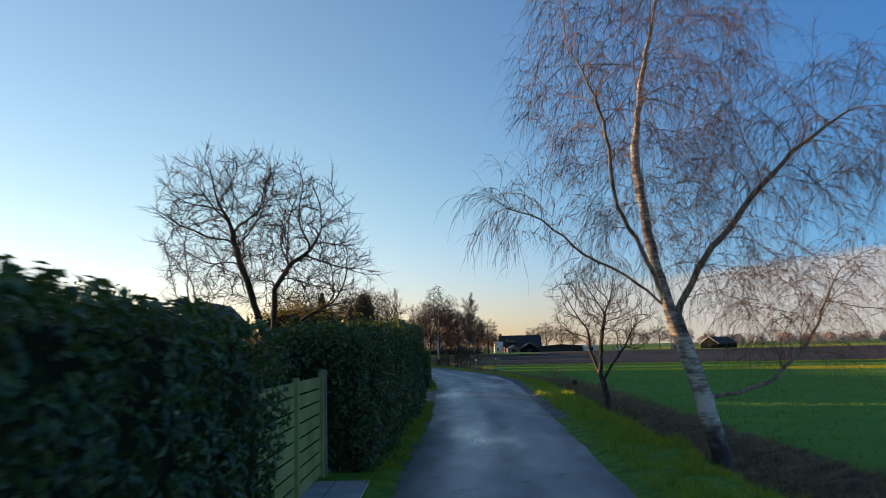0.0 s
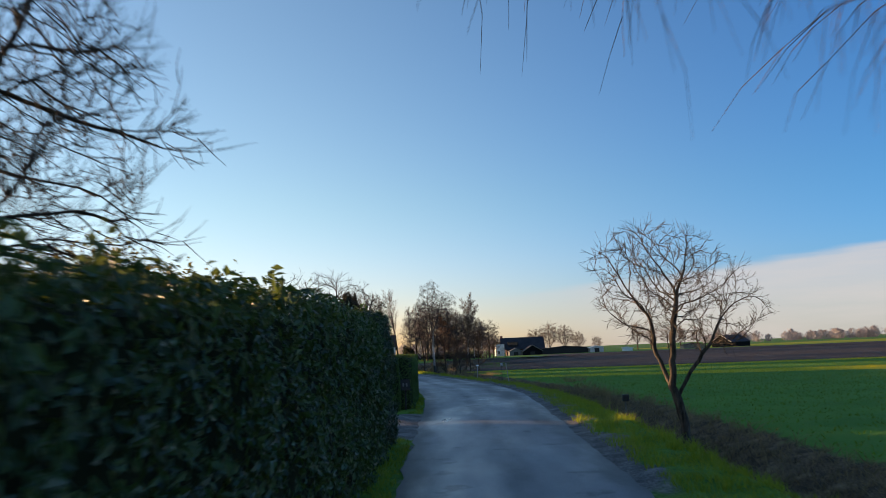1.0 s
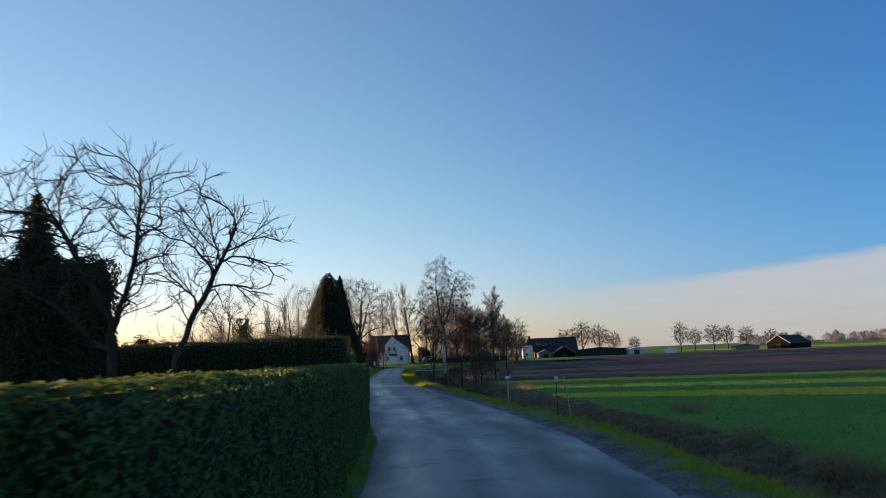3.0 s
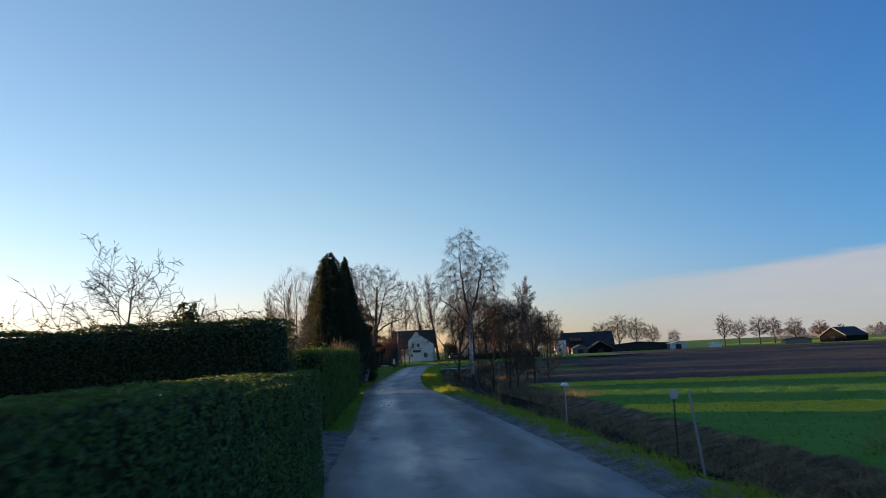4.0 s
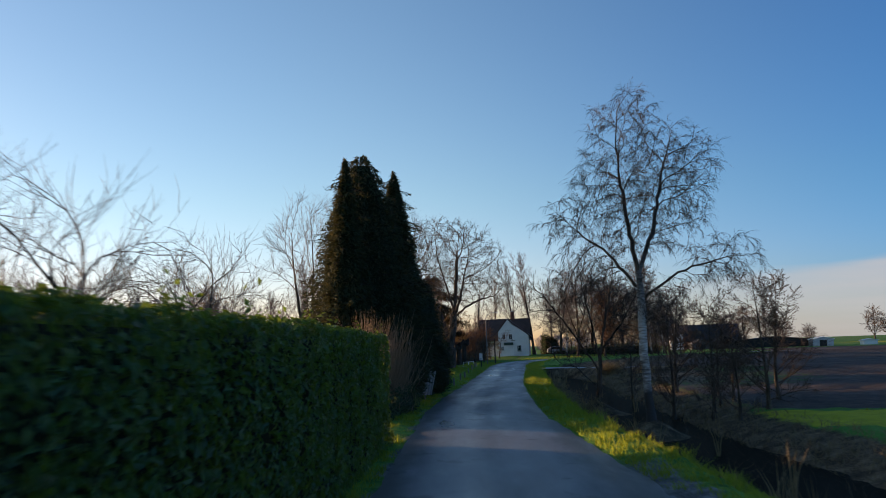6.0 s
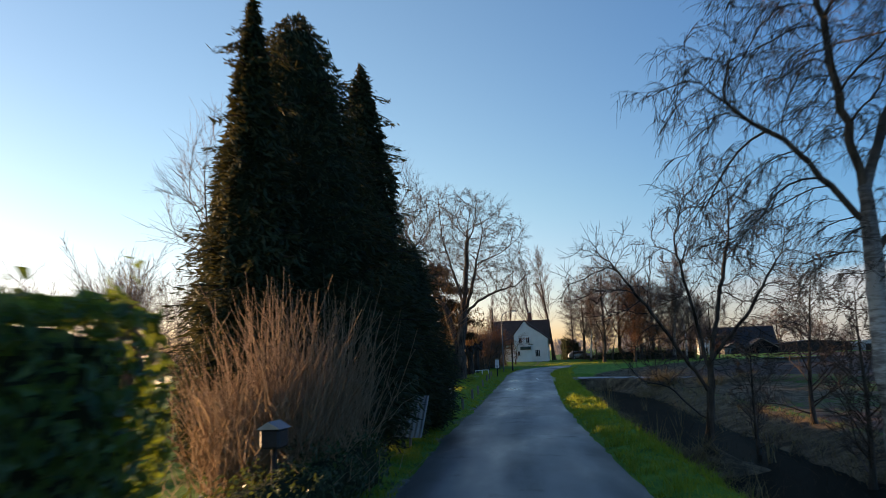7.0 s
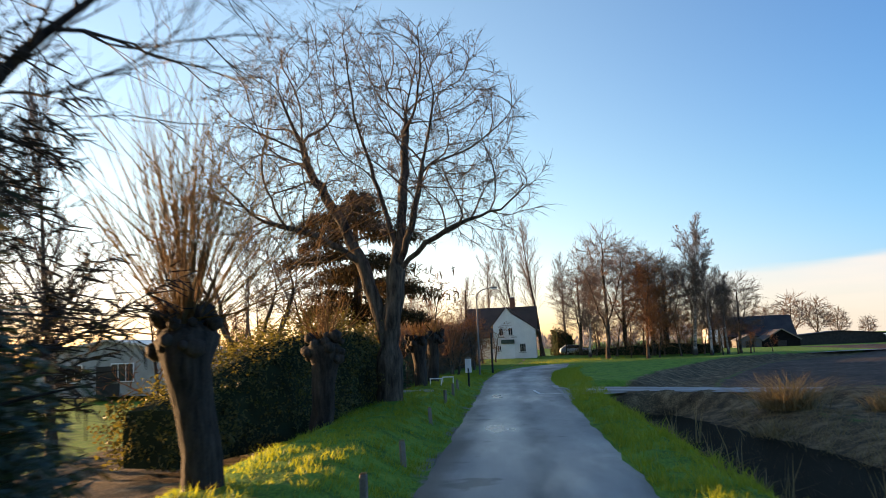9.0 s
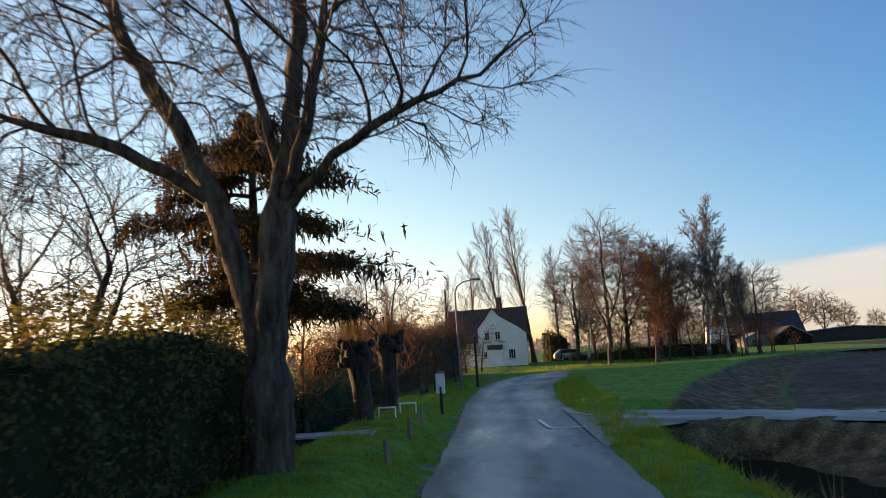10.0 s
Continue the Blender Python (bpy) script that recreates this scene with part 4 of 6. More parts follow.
hedge("low_bushes", [(-9.7, 111.2), (-9.5, 116.5)], 0.9, [0.7, 0.8], "low dark ivy and shrubs below the straw-coloured clump", IVY, 0.10, 180, 0.2, 66, shoots=4)
hedge("evergreen_bush", [(-11.2, 249.5), (-8.8, 250.5)], 2.4, [4.2, 3.4], "dark evergreen bush beside the white house", NEEDLES, 0.3, 50, 0.3, 22)
# a few tops show; the row is placed to shade the hedge top
hedge("garden_bushes", [(-10.2, 84.5), (-11.2, 94), (-12.4, 103.5)], 1.8, [2.9, 3.0, 3.0], "garden shrubs behind the laurel hedge", IVY, 0.16, 80, 0.25, 24, shoots=4)

conifer("conifer", (-11.9, 117.2, 0), 9.7, 1.6, "tall slim dark green conifer with ragged boughs", NEEDLES, 31, 8000, 0.9, 0.34, ragged=0.4)
conifer("conifer", (-12.0, 119.9, 0), 10.45, 3.2, "tall dense dark green conifer with a rounded top", NEEDLES, 32, 15000, 0.55, 0.30, ragged=0.2)
conifer("conifer", (-11.5, 123.8, 0), 10.5, 2.2, "tall dark conifer with ragged drooping boughs", NEEDLES, 33, 11000, 0.8, 0.34, ragged=0.4)
conifer("round_conifer", (-11.1, 126.3, 0), 5.7, 1.75, "tall rounded dark evergreen beside the verge", NEEDLES, 34, 9000, 0.3, 0.24)
conifer("conifer", (-14.6, 128.5, 0), 9.0, 3.0, "dark conifer with open ragged boughs", NEEDLES, 35, 12000, 0.7, 0.34, ragged=0.4, skirt=0.2)
conifer("evergreen_bush", (-13.3, 133.4, 0.1), 4.9, 2.2, "broad dark evergreen bush beside the verge", NEEDLES, 39, 9000, 0.4, 0.26, ragged=0.4)
conifer("evergreen_bush", (-12.2, 133.4, 0.3), 2.5, 1.5, "low rounded dark evergreen bush behind a slat fence", CLIPPED_DARK, 40, 5000, 0.3, 0.2, ragged=0.3)
cedar("rusty_cedar", (-17.5, 164, 0), 9.6, 3.3, "spreading cedar with level plates of dull brown-green foliage", NEEDLES_BROWN, 36)
# unseen shrub rows added to keep low sun off hedge, verge and lane
hedge("garden_bushes", [(-9.2, -16), (-8.8, 6), (-8.6, 21)], 2.4, [3.7, 3.7, 3.5], "unseen dense shrubs added to shade the laurel hedge", IVY, 0.16, 70, 0.3, 26, shoots=2)
hedge("garden_bushes", [(-15.5, 33), (-14.0, 45.8)], 2.4, [4.2, 4.2], "unseen tall shrubs added to shade the lane at a driveway", IVY, 0.16, 80, 0.3, 27, shoots=2)
hedge("garden_bushes", [(-16.2, 76.5), (-15.6, 85)], 2.0, [3.2, 3.2], "unseen shrubs added to block sun through a driveway", IVY, 0.16, 80, 0.2, 28)
hedge("scrub", [(-8, 241.5), (-2, 238.5), (4, 238.6), (10, 240.5)], 2.4, [1.1, 1.6, 1.8, 1.4], "brown leafless scrub under the trees at the bend", SCRUB, 0.5, 60, 0.6, 29, aspect=0.08, shoots=6)
hedge("thicket", [(-20.4, 182), (-21.6, 204), (-21.0, 226)], 3.0, [3.0, 3.8, 4.2], "dense brown leafless thicket behind the verge", SCRUB, 0.7, 95, 0.9, 65, aspect=0.05, shoots=12)
conifer("yew", (-12.6, 76.5, 0), 3.6, 0.8, "narrow clipped evergreen in a garden", NEEDLES, 37, 3000, 0.4, 0.2)
conifer("fir", (-9.3, 61.8, 0), 6.6, 1.5, "dark fir behind a square hedge", NEEDLES, 38, 5000, 0.8, 0.3, ragged=0.4)

# ---- trees with spreading crowns ----
def colony(rng, stems, hulls, count, step, reach, kill, up=0.0, keep=0.9, wander=0.15):
    """Grows branches from the stems towards points strewn through the crown's hulls (centre and half axes). Gives places and parents."""
    pos, par = [], []
    for stem in stems:
        stem = [Vector(q) for q in stem]
        last = -1
        if pos:
            d = np.linalg.norm(np.array(pos) - np.array(stem[0]), axis=1)
            if d.min() < 0.6:
                last = int(d.argmin())
        if last < 0:
            pos.append(np.array(stem[0]))
            par.append(-1)
            last = len(pos) - 1
        for a, b in zip(stem, stem[1:]):
            k = max(1, int(round((b - a).length / step)))
            for i in range(1, k + 1):
                pos.append(np.array(a.lerp(b, i / k)) + (rng.normal(0, step * 0.07, 3) if i < k else 0))
                par.append(last)
                last = len(pos) - 1
    size = np.array([h[3] * h[4] * h[5] for h in hulls], float)
    aim = []
    for h, m in zip(hulls, (count * size / size.sum()).astype(int)):
        w = rng.normal(0, 1, (m, 3))
        w /= np.linalg.norm(w, axis=1, keepdims=True)
        aim.append(np.array(h[:3]) + w * (rng.random((m, 1)) ** 0.34) * np.array(h[3:]))
    aim = np.concatenate(aim)
    P = np.array(pos)
    dist = np.linalg.norm(aim[:, None] - P[None], axis=2)
    near, dist = dist.argmin(1), dist.min(1)
    ways = {i: [] for i in range(len(pos))}
    for i, q in enumerate(par):
        if q >= 0:
            d = pos[i] - pos[q]
            ways[q].append(d / (np.linalg.norm(d) + 1e-9))
    for _ in range(160):
        live = dist < reach
        if not live.any():
            break
        pull = {}
        d = aim[live] - np.array(pos)[near[live]]
        d /= np.linalg.norm(d, axis=1, keepdims=True) + 1e-9
        for i, v in zip(near[live], d):
            pull[i] = pull.get(i, 0) + v
        fresh = []
        for i, v in pull.items():
            i = int(i)
            v = v / (np.linalg.norm(v) + 1e-9)
            if par[i] >= 0:
                b = pos[i] - pos[par[i]]
                v = v + keep * b / (np.linalg.norm(b) + 1e-9)
            v = v + [0, 0, up] + rng.normal(0, wander, 3)
            v /= np.linalg.norm(v) + 1e-9
            if len(ways[i]) > 2 or any(float(v @ o) > 0.88 for o in ways[i]):
                continue
            ways[i].append(v)
            pos.append(pos[i] + v * step)
            par.append(i)
            ways[len(pos) - 1] = []
            fresh.append(len(pos) - 1)
        if not fresh or len(pos) > 15000:
            break
        dn = np.linalg.norm(aim[:, None] - np.array([pos[i] for i in fresh])[None], axis=2)
        best = dn.argmin(1)
        better = dn.min(1) < dist
        near = np.where(better, np.array(fresh)[best], near)
        dist = np.where(better, dn.min(1), dist)
        left = dist > kill
        aim, near, dist = aim[left], near[left], dist[left]
        if not len(aim):
            break
    return np.array(pos), np.array(par)


def spread_tree(name, at, label, stems, hulls, r0, seed, trunk_mat, twig_mat, count=1500, step=0.3, reach=2.2, kill=0.45, up=0.05, tip=0.006, limb_r=0.045, limb_mat=None, twigs=2, twig_len=0.4,
                twig_r=0.004, droop=0.0, open_angle=0.8, side_twigs=2, group="", wander=0.15, shrink=1.0):
    """A leafless tree: trunk, limbs as parts, and a crown of branches that fill its hulls, with fine twigs at their ends."""
    rng = np.random.default_rng(seed)
    ob = thing(name, at, label, "tree", group)
    pos, par = colony(rng, stems, hulls, count, step, reach, kill, up, wander=wander)
    n = len(pos)
    kids = [[] for _ in range(n)]
    for i in range(n):
        if par[i] >= 0:
            kids[par[i]].append(i)
    load = np.zeros(n)
    for i in range(n - 1, -1, -1):
        load[i] = max(1.0, load[i])
        if par[i] >= 0:
            load[par[i]] += load[i]
    power = math.log(r0 / tip) / math.log(max(load))
    rad = tip * load ** power
    crown, starts = Tubes(), [(i, -1) for i in range(n) if par[i] < 0]
    fine = []
    while starts:
        i, frm = starts.pop()
        chain, rr = ([pos[frm]] if frm >= 0 else []), ([min(rad[frm], rad[i] * 1.25)] if frm >= 0 else [])
        while True:
            chain.append(pos[i])
            rr.append(rad[i])
            if rad[i] < max(0.022, tip * 2.6):
                d = pos[i] - pos[par[i]] if par[i] >= 0 else np.array([0, 0, 1.0])
                fine.append((pos[i], d / (np.linalg.norm(d) + 1e-9), not kids[i]))
            if not kids[i]:
                break
            order = sorted(kids[i], key=lambda k: -load[k])
            starts += [(k, i) for k in order[1:]]
            i = order[0]
        pts = [Vector(q) for q in chain]
        if len(pts) < 2:
            continue
        rr = [r * shrink if k else r for k, r in enumerate(rr)] if frm >= 0 else rr
        if frm < 0:
            own = Tubes()
            flare = [r * (1 + 0.5 * math.exp(-max(0.0, q.z - pts[0].z) / 0.3)) for q, r in zip(pts, rr)]
            own.add(pts, flare, 18)
            own.v = [tuple(Vector(q) + Vector((noise.noise(Vector((q[0] * 9, q[1] * 9, q[2] * 0.9))), noise.noise(Vector((q[0] * 9 + 7, q[1] * 9, q[2] * 0.9))), 0)) * rr[0] * 0.16) for q in own.v]
            own.ob("trunk", trunk_mat, ob)
        elif rr[0] > limb_r:
            limb = Tubes()
            limb.add(pts, rr, 8)
            limb.ob("limb", limb_mat or trunk_mat, ob)
        else:
            crown.add(pts, rr, 5 if rr[0] > 0.02 else 3)
    # branchlets at and beside the branch ends, each with a few side twigs
    def shoot(p, v, ln, r, m):
        v, q, pts = Vector(v), Vector(p), [Vector(p)]
        for s in range(m):
            v = (v + Vector((rng.normal(0, 0.13), rng.normal(0, 0.13), rng.normal(0, 0.10) - droop * (s + 1) / m + (0.06 if not droop else 0)))).normalized()
            q = q + v * (ln / m)
            pts.append(q.copy())
        crown.add(pts, [r * (1.15 - 0.8 * s / m) for s in range(m + 1)], 3)
        return pts, v

    for p, d, end in fine:
        for k in range(int(twigs + rng.random()) + (1 if end else 0)):
            w = rng.normal(0, 1, 3)
            w -= d * (w @ d)
            w /= np.linalg.norm(w) + 1e-9
            a = open_angle * rng.uniform(0.3, 1.3) * (0.5 if end else 1.0)
            ln = twig_len * rng.uniform(0.45, 1.35)
            pts, v = shoot(p, d * math.cos(a) + w * math.sin(a), ln, twig_r, 3)
            for j in range(side_twigs):
                o = (v + Vector(rng.normal(0, 0.55, 3))).normalized()
                shoot(pts[0].lerp(pts[-1], (j + 1) / (side_twigs + 1)) if not droop else pts[1 + j % 2], o, ln * rng.uniform(0.4, 0.8), twig_r * 0.8, 2)
    crown.ob("crown", twig_mat, ob, "", False)
    return ob


spread_tree("birch", (5.86, 18.0, gz(5.86, 18)), "tall weeping silver birch with bare reddish twigs beside the ditch",
            [[(0.1, 0, -0.2), (0, 0, 0.6), (-0.35, 0, 1.9), (-0.7, 0, 3.0), (-0.95, 0, 3.8), (-1.15, 0.2, 4.9), (-1.3, 0.4, 6.2), (-1.3, 0.7, 7.4), (-1.0, 1.0, 9.0), (-0.6, 1.2, 10.6), (-0.2, 1.3, 12.2)],
             [(-0.95, 0, 3.8), (-1.5, -0.3, 4.8), (-2.1, -0.8, 5.7), (-2.3, -1.2, 6.9), (-2.6, -1.5, 7.9), (-3.2, -1.7, 9.0)],
             [(-0.8, 0, 3.4), (-0.1, -0.2, 4.6), (0.9, -0.5, 5.9), (2.0, -0.7, 7.0), (3.0, -0.8, 7.7)],
             [(-0.25, 0, 1.6), (0.6, 0.2, 1.65), (1.5, 0.5, 1.9), (2.5, 0.9, 2.7), (3.3, 1.3, 3.9)],
             [(-0.85, 0, 3.5), (-1.8, 0.1, 4.3), (-2.7, 0.2, 4.8), (-3.6, 0.2, 5.6), (-4.4, 0.2, 5.9)]],
            [(-1.0, 0.4, 9.0, 2.9, 2.8, 3.4), (-3.9, 0, 6.0, 1.3, 1.5, 0.9), (2.4, -0.4, 7.3, 2.3, 2.2, 1.9), (-0.3, 0, 6.2, 2.6, 2.4, 1.5), (3.0, 1.2, 4.0, 2.2, 1.8, 1.3), (-1.6, 0, 5.0, 1.6, 1.6, 0.9), (0.6, -0.4, 4.2, 2.0, 1.6, 1.1), (2.0, 0.9, 2.9, 1.5, 1.2, 0.8)],
            0.2, 41, BIRCH, TWIG_RED, 2500, 0.3, 2.4, 0.4, 0.0, 0.005, 0.04, BIRCH_LIMB, 2.4, 0.95, 0.0043, 0.75, side_twigs=3, wander=0.1, shrink=0.82)
spread_tree("fruit_tree", (-4.4, 20.3, 0), "bare old fruit tree with dense twigs behind the hedge",
            [[(0, 0, -0.1), (0, 0, 1.8), (-0.1, 0, 2.7), (-0.45, 0, 3.9), (-0.75, 0, 4.7), (-0.95, 0, 5.5)], [(0.05, 0.2, 0.0), (0.1, 0.2, 2.6), (0.1, 0.3, 3.9), (0.45, 0.4, 4.5), (0.95, 0.5, 4.9)],
             [(0.05, 0, 2.2), (0.9, -0.3, 3.1), (1.7, -0.6, 3.5)], [(-0.1, 0, 2.5), (-1.2, 0.3, 3.3), (-2.2, 0.4, 3.5)]],
            [(-0.4, 0.2, 5.3, 2.5, 2.3, 1.9), (-1.3, 0, 6.3, 1.4, 1.4, 1.1), (1.3, 0.6, 4.2, 1.3, 1.6, 1.3)], 0.12, 42, BARK_DARK, BARK_DARK, 1300, 0.22, 1.5, 0.28, 0.03, 0.008, 0.03, BARK_DARK, 1.9, 0.45, 0.0066, 0.0, 0.9, 2, wander=0.2)
spread_tree("small_tree", (7.65, 39.5, gz(7.65, 39.5)), "small bare knotty tree on the ditch bank",
            [[(0.1, 0, -0.3), (0.05, 0, 0.8), (-0.15, 0, 1.6), (-0.6, 0.2, 2.8), (-0.7, 0.3, 3.9)], [(-0.1, 0, 1.5), (0.45, -0.2, 2.4), (1.0, -0.4, 3.2)], [(-0.2, 0, 1.9), (-0.1, 0, 3.4), (0.1, 0, 4.6)]],
            [(-0.3, 0.2, 5.0, 2.2, 1.8, 2.0), (0.9, -0.3, 4.0, 1.7, 1.4, 1.4)], 0.14, 43, BARK, BARK, 900, 0.22, 1.7, 0.3, 0.03, 0.009, 0.04, BARK, 1.5, 0.42, 0.0075, 0.0, 0.85, 2, wander=0.2)
spread_tree("birch", (-0.9, 115.5, 0), "slender silver birch with bare twigs beside the ditch",
            [[(0, 0, -0.5), (-0.1, 0, 2.2), (-0.1, 0, 4.4), (-0.35, 0, 6.2), (-0.6, 0, 8.2)], [(-0.15, 0, 4.6), (0.5, 0.2, 6.2), (0.9, 0.3, 8.2)], [(-0.1, 0, 4.0), (-1.1, -0.1, 5.3), (-2.3, -0.2, 6.3)], [(-0.1, 0, 3.7), (1.2, 0.1, 4.6), (2.6, 0.2, 5.0)]],
            [(0.1, 0, 7.4, 2.3, 2.2, 2.4), (-0.3, 0, 9.8, 1.3, 1.3, 1.3), (-2.2, 0, 6.4, 1.2, 1.5, 1.0), (2.7, 0, 5.0, 1.3, 1.4, 0.8), (1.6, 0, 8.4, 1.2, 1.2, 1.3), (-1.9, 0, 4.6, 1.3, 1.3, 1.0), (0.3, 0.2, 3.7, 1.6, 1.4, 0.9)], 0.14, 44, BIRCH_SLIM, TWIG_DARK, 2300, 0.26, 1.9, 0.35, -0.02, 0.0065, 0.045, BARK, 2.8, 0.5, 0.0055, 0.5, side_twigs=3, wander=0.16)
spread_tree("willow", (-2.9, 124.8, 0), "leaning many-stemmed bare willow over the ditch",
            [[(0.4, 0, -0.3), (0.5, 0, 0.8), (0.6, 0, 1.9), (0.9, 0.1, 3.4), (1.3, 0.2, 5.2)], [(0.5, 0, 1.1), (-0.1, -0.2, 2.0), (-0.9, -0.5, 3.2), (-1.9, -0.7, 4.6)], [(0.55, 0, 1.5), (0.3, 0.2, 3.0), (-0.1, 0.3, 5.0)], [(0.6, 0, 1.9), (1.5, -0.3, 3.0), (2.3, -0.6, 4.4)], [(0.4, 0.1, 0.3), (-0.5, 0.2, 1.2), (-1.2, 0.3, 1.4)]],
            [(0.9, 0.2, 5.0, 1.7, 1.5, 2.3), (-1.9, -0.5, 4.1, 1.3, 1.3, 1.3), (2.0, 0.2, 4.2, 1.6, 1.5, 1.7), (-0.3, 0.3, 1.9, 1.9, 1.3, 0.8), (1.2, 0, 2.2, 1.6, 1.3, 0.8)], 0.1, 46, BARK, TWIG_DARK, 1700, 0.22, 1.8, 0.34, 0.03, 0.0075, 0.04, BARK, 1.7, 0.42, 0.006, 0.0, 0.9, 2, wander=0.3)
spread_tree("large_tree", (-14.3, 156.0, 0), "large bare spreading tree on the verge",
            [[(-0.1, 0, -0.2), (0, 0, 2.0), (0.15, 0, 3.6), (0.3, 0, 4.8), (0.4, 0.3, 6.0), (0.5, 0.7, 8.0), (0.6, 1.0, 10.2)], [(0, 0, 2.1), (-0.4, 0.1, 3.6), (-0.9, 0.2, 5.2), (-1.6, 0.3, 6.7), (-2.6, 0.5, 8.2), (-3.3, 0.6, 10.0)],
             [(0.3, 0, 4.8), (0.9, -0.2, 6.2), (1.4, -0.4, 8.4)], [(0.3, 0, 4.7), (1.4, -0.4, 5.7), (2.6, -0.8, 6.2), (4.0, -1.2, 6.5)], [(-0.9, 0.2, 5.2), (-2.2, -0.6, 6.1), (-3.8, -1.3, 6.6)], [(0.35, 0.2, 5.3), (-0.1, 0.4, 7.0), (-0.7, 0.5, 9.0)]],
            [(-0.7, 0, 9.6, 5.4, 4.6, 3.9), (2.6, -0.6, 7.2, 2.8, 2.6, 1.7), (-3.9, -0.4, 7.4, 2.9, 2.8, 1.8)], 0.42, 45, BARK, TWIG, 2700, 0.40, 2.8, 0.54, 0.03, 0.0105, 0.07, BARK, 3.0, 0.62, 0.0072, 0.10, 0.85, 3, wander=0.14, shrink=0.9)
spread_tree("fan_tree", (-16.8, 137.0, 0), "bare tree with long fanned branches behind an evergreen",
            [[(0, 0, -0.1), (0.1, 0, 1.6), (0.3, 0, 3.2), (0.9, 0.1, 5.0), (1.5, 0.2, 7.0)], [(0.3, 0, 3.2), (1.4, 0.6, 4.8), (2.6, 1.0, 6.2)], [(0.3, 0, 3.0), (-0.3, 0.4, 5.2), (-0.6, 0.7, 7.4)]],
            [(1.4, 0.4, 8.0, 3.4, 2.6, 3.6), (3.6, 1.4, 6.6, 2.2, 2.0, 1.6)], 0.2, 48, BARK_DARK, TWIG_DARK, 900, 0.36, 2.2, 0.5, 0.08, 0.008, 0.05, BARK_DARK, 1.6, 0.9, 0.006, 0.0, 0.5, 2, wander=0.08)
spread_tree("fan_tree", (-16.2, 125.5, 0), "tall bare fan-shaped tree behind the conifers",
            [[(0, 0, -0.1), (0, 0, 1.2), (0, 0, 3.0), (0.1, 0, 6.0)], [(0, 0, 1.2), (-0.5, 0, 3.4), (-0.9, 0.1, 6.0)], [(0, 0, 1.3), (0.5, 0.1, 3.6), (1.0, 0.1, 6.0)]],
            [(0, 0, 7.0, 2.1, 1.8, 2.6)], 0.14, 63, BARK, TWIG_PALE, 420, 0.36, 2.4, 0.45, 0.5, 0.008, 0.05, BARK, 1.6, 1.0, 0.007, 0.0, 0.4, 2, wander=0.06)
fan = spread_tree("fan_bush", (-9.9, 96.0, 0), "bare fan-shaped garden bush behind the laurel hedge",
                  [[(0, 0, -0.1), (0, 0, 0.8), (-0.2, 0, 2.2)], [(0, 0, 0.6), (-0.7, 0.1, 1.9), (-1.2, 0.1, 3.0)], [(0, 0, 0.6), (0.5, 0, 1.9), (0.9, 0, 3.0)]],
                  [(-0.1, 0, 3.3, 1.9, 1.5, 1.3)], 0.1, 64, BARK, TWIG_PALE, 300, 0.24, 1.8, 0.33, 0.45, 0.006, 0.05, BARK, 1.3, 0.7, 0.0048, 0.0, 0.45, 2, wander=0.06)
for x, y, k, turn in ((-11.4, 101.0, 0.85, 200), (-12.9, 106.5, 1.1, 140), (-19.5, 157.5, 1.6, 30), (-22.0, 162.0, 1.7, 250)):
    copy_thing(fan, pose(x, y, 0, 0, 0, turn) @ Matrix.Scale(k, 4))
fan["group"] = "fan bushes"
spread_tree("garden_tree", (-6.0, 58.5, 0), "bare garden tree with rising branches behind the hedge",
            [[(0, 0, -0.1), (0.05, 0, 2.2), (0.1, 0, 3.2), (-0.5, -0.2, 4.4), (-1.1, -0.4, 5.6)], [(0.1, 0, 3.0), (0.5, 0.1, 4.6), (0.6, 0.1, 6.0)], [(1.2, 0.1, -0.1), (1.3, 0.1, 2.4), (1.7, 0.2, 3.4), (2.3, 0.3, 4.6)], [(0.05, 0, 2.6), (-1.2, 0.3, 3.6), (-2.6, 0.5, 4.3)]],
            [(-0.2, 0, 4.9, 3.1, 2.2, 1.9), (2.0, 0.2, 4.3, 1.5, 1.4, 1.2)], 0.1, 47, BARK_DARK, BARK_DARK, 620, 0.28, 2.0, 0.4, 0.16, 0.0125, 0.03, BARK_DARK, 1.3, 0.55, 0.0095, 0.0, 0.6, 2, wander=0.16)

# ---- grown trees ----
TALL_S = spec(15, 0.24, (30, 14, 9, 0), (0.36, 0.42, 0.5), ((20, 45), (25, 55), (25, 55)), (0.0, 0.10, 0.06, 0.0), (0.03, 0.07, 0.1, 0.12), (10, 6, 3, 1), (0.25, 0.15, 0.1), (0.35, 0.45, 0.55), 0.018, (0.08, 0.2, 0.3, 0.4))
BUSHY_S = spec(12, 0.22, (34, 15, 9, 0), (0.42, 0.45, 0.5), ((35, 65), (30, 65), (25, 60)), (0.0, 0.06, 0.02, -0.1), (0.03, 0.09, 0.13, 0.14), (10, 6, 3, 1), (0.2, 0.15, 0.1), (0.35, 0.45, 0.55), 0.02, (0.08, 0.2, 0.3, 0.4))
T4 = (7, 5, 3, 3)


def grown(name, x, y, h, S, label, trunk, twig, seed, group="", z=None, **kw):
    k = h / S["height"]
    return bare_tree(name, (x, y, (gz(x, y) if z is None else z)), label, dict(S, height=h, r=S["r"] * k), trunk, twig, seed, group=group, sides=T4, fine_from=1, **kw)


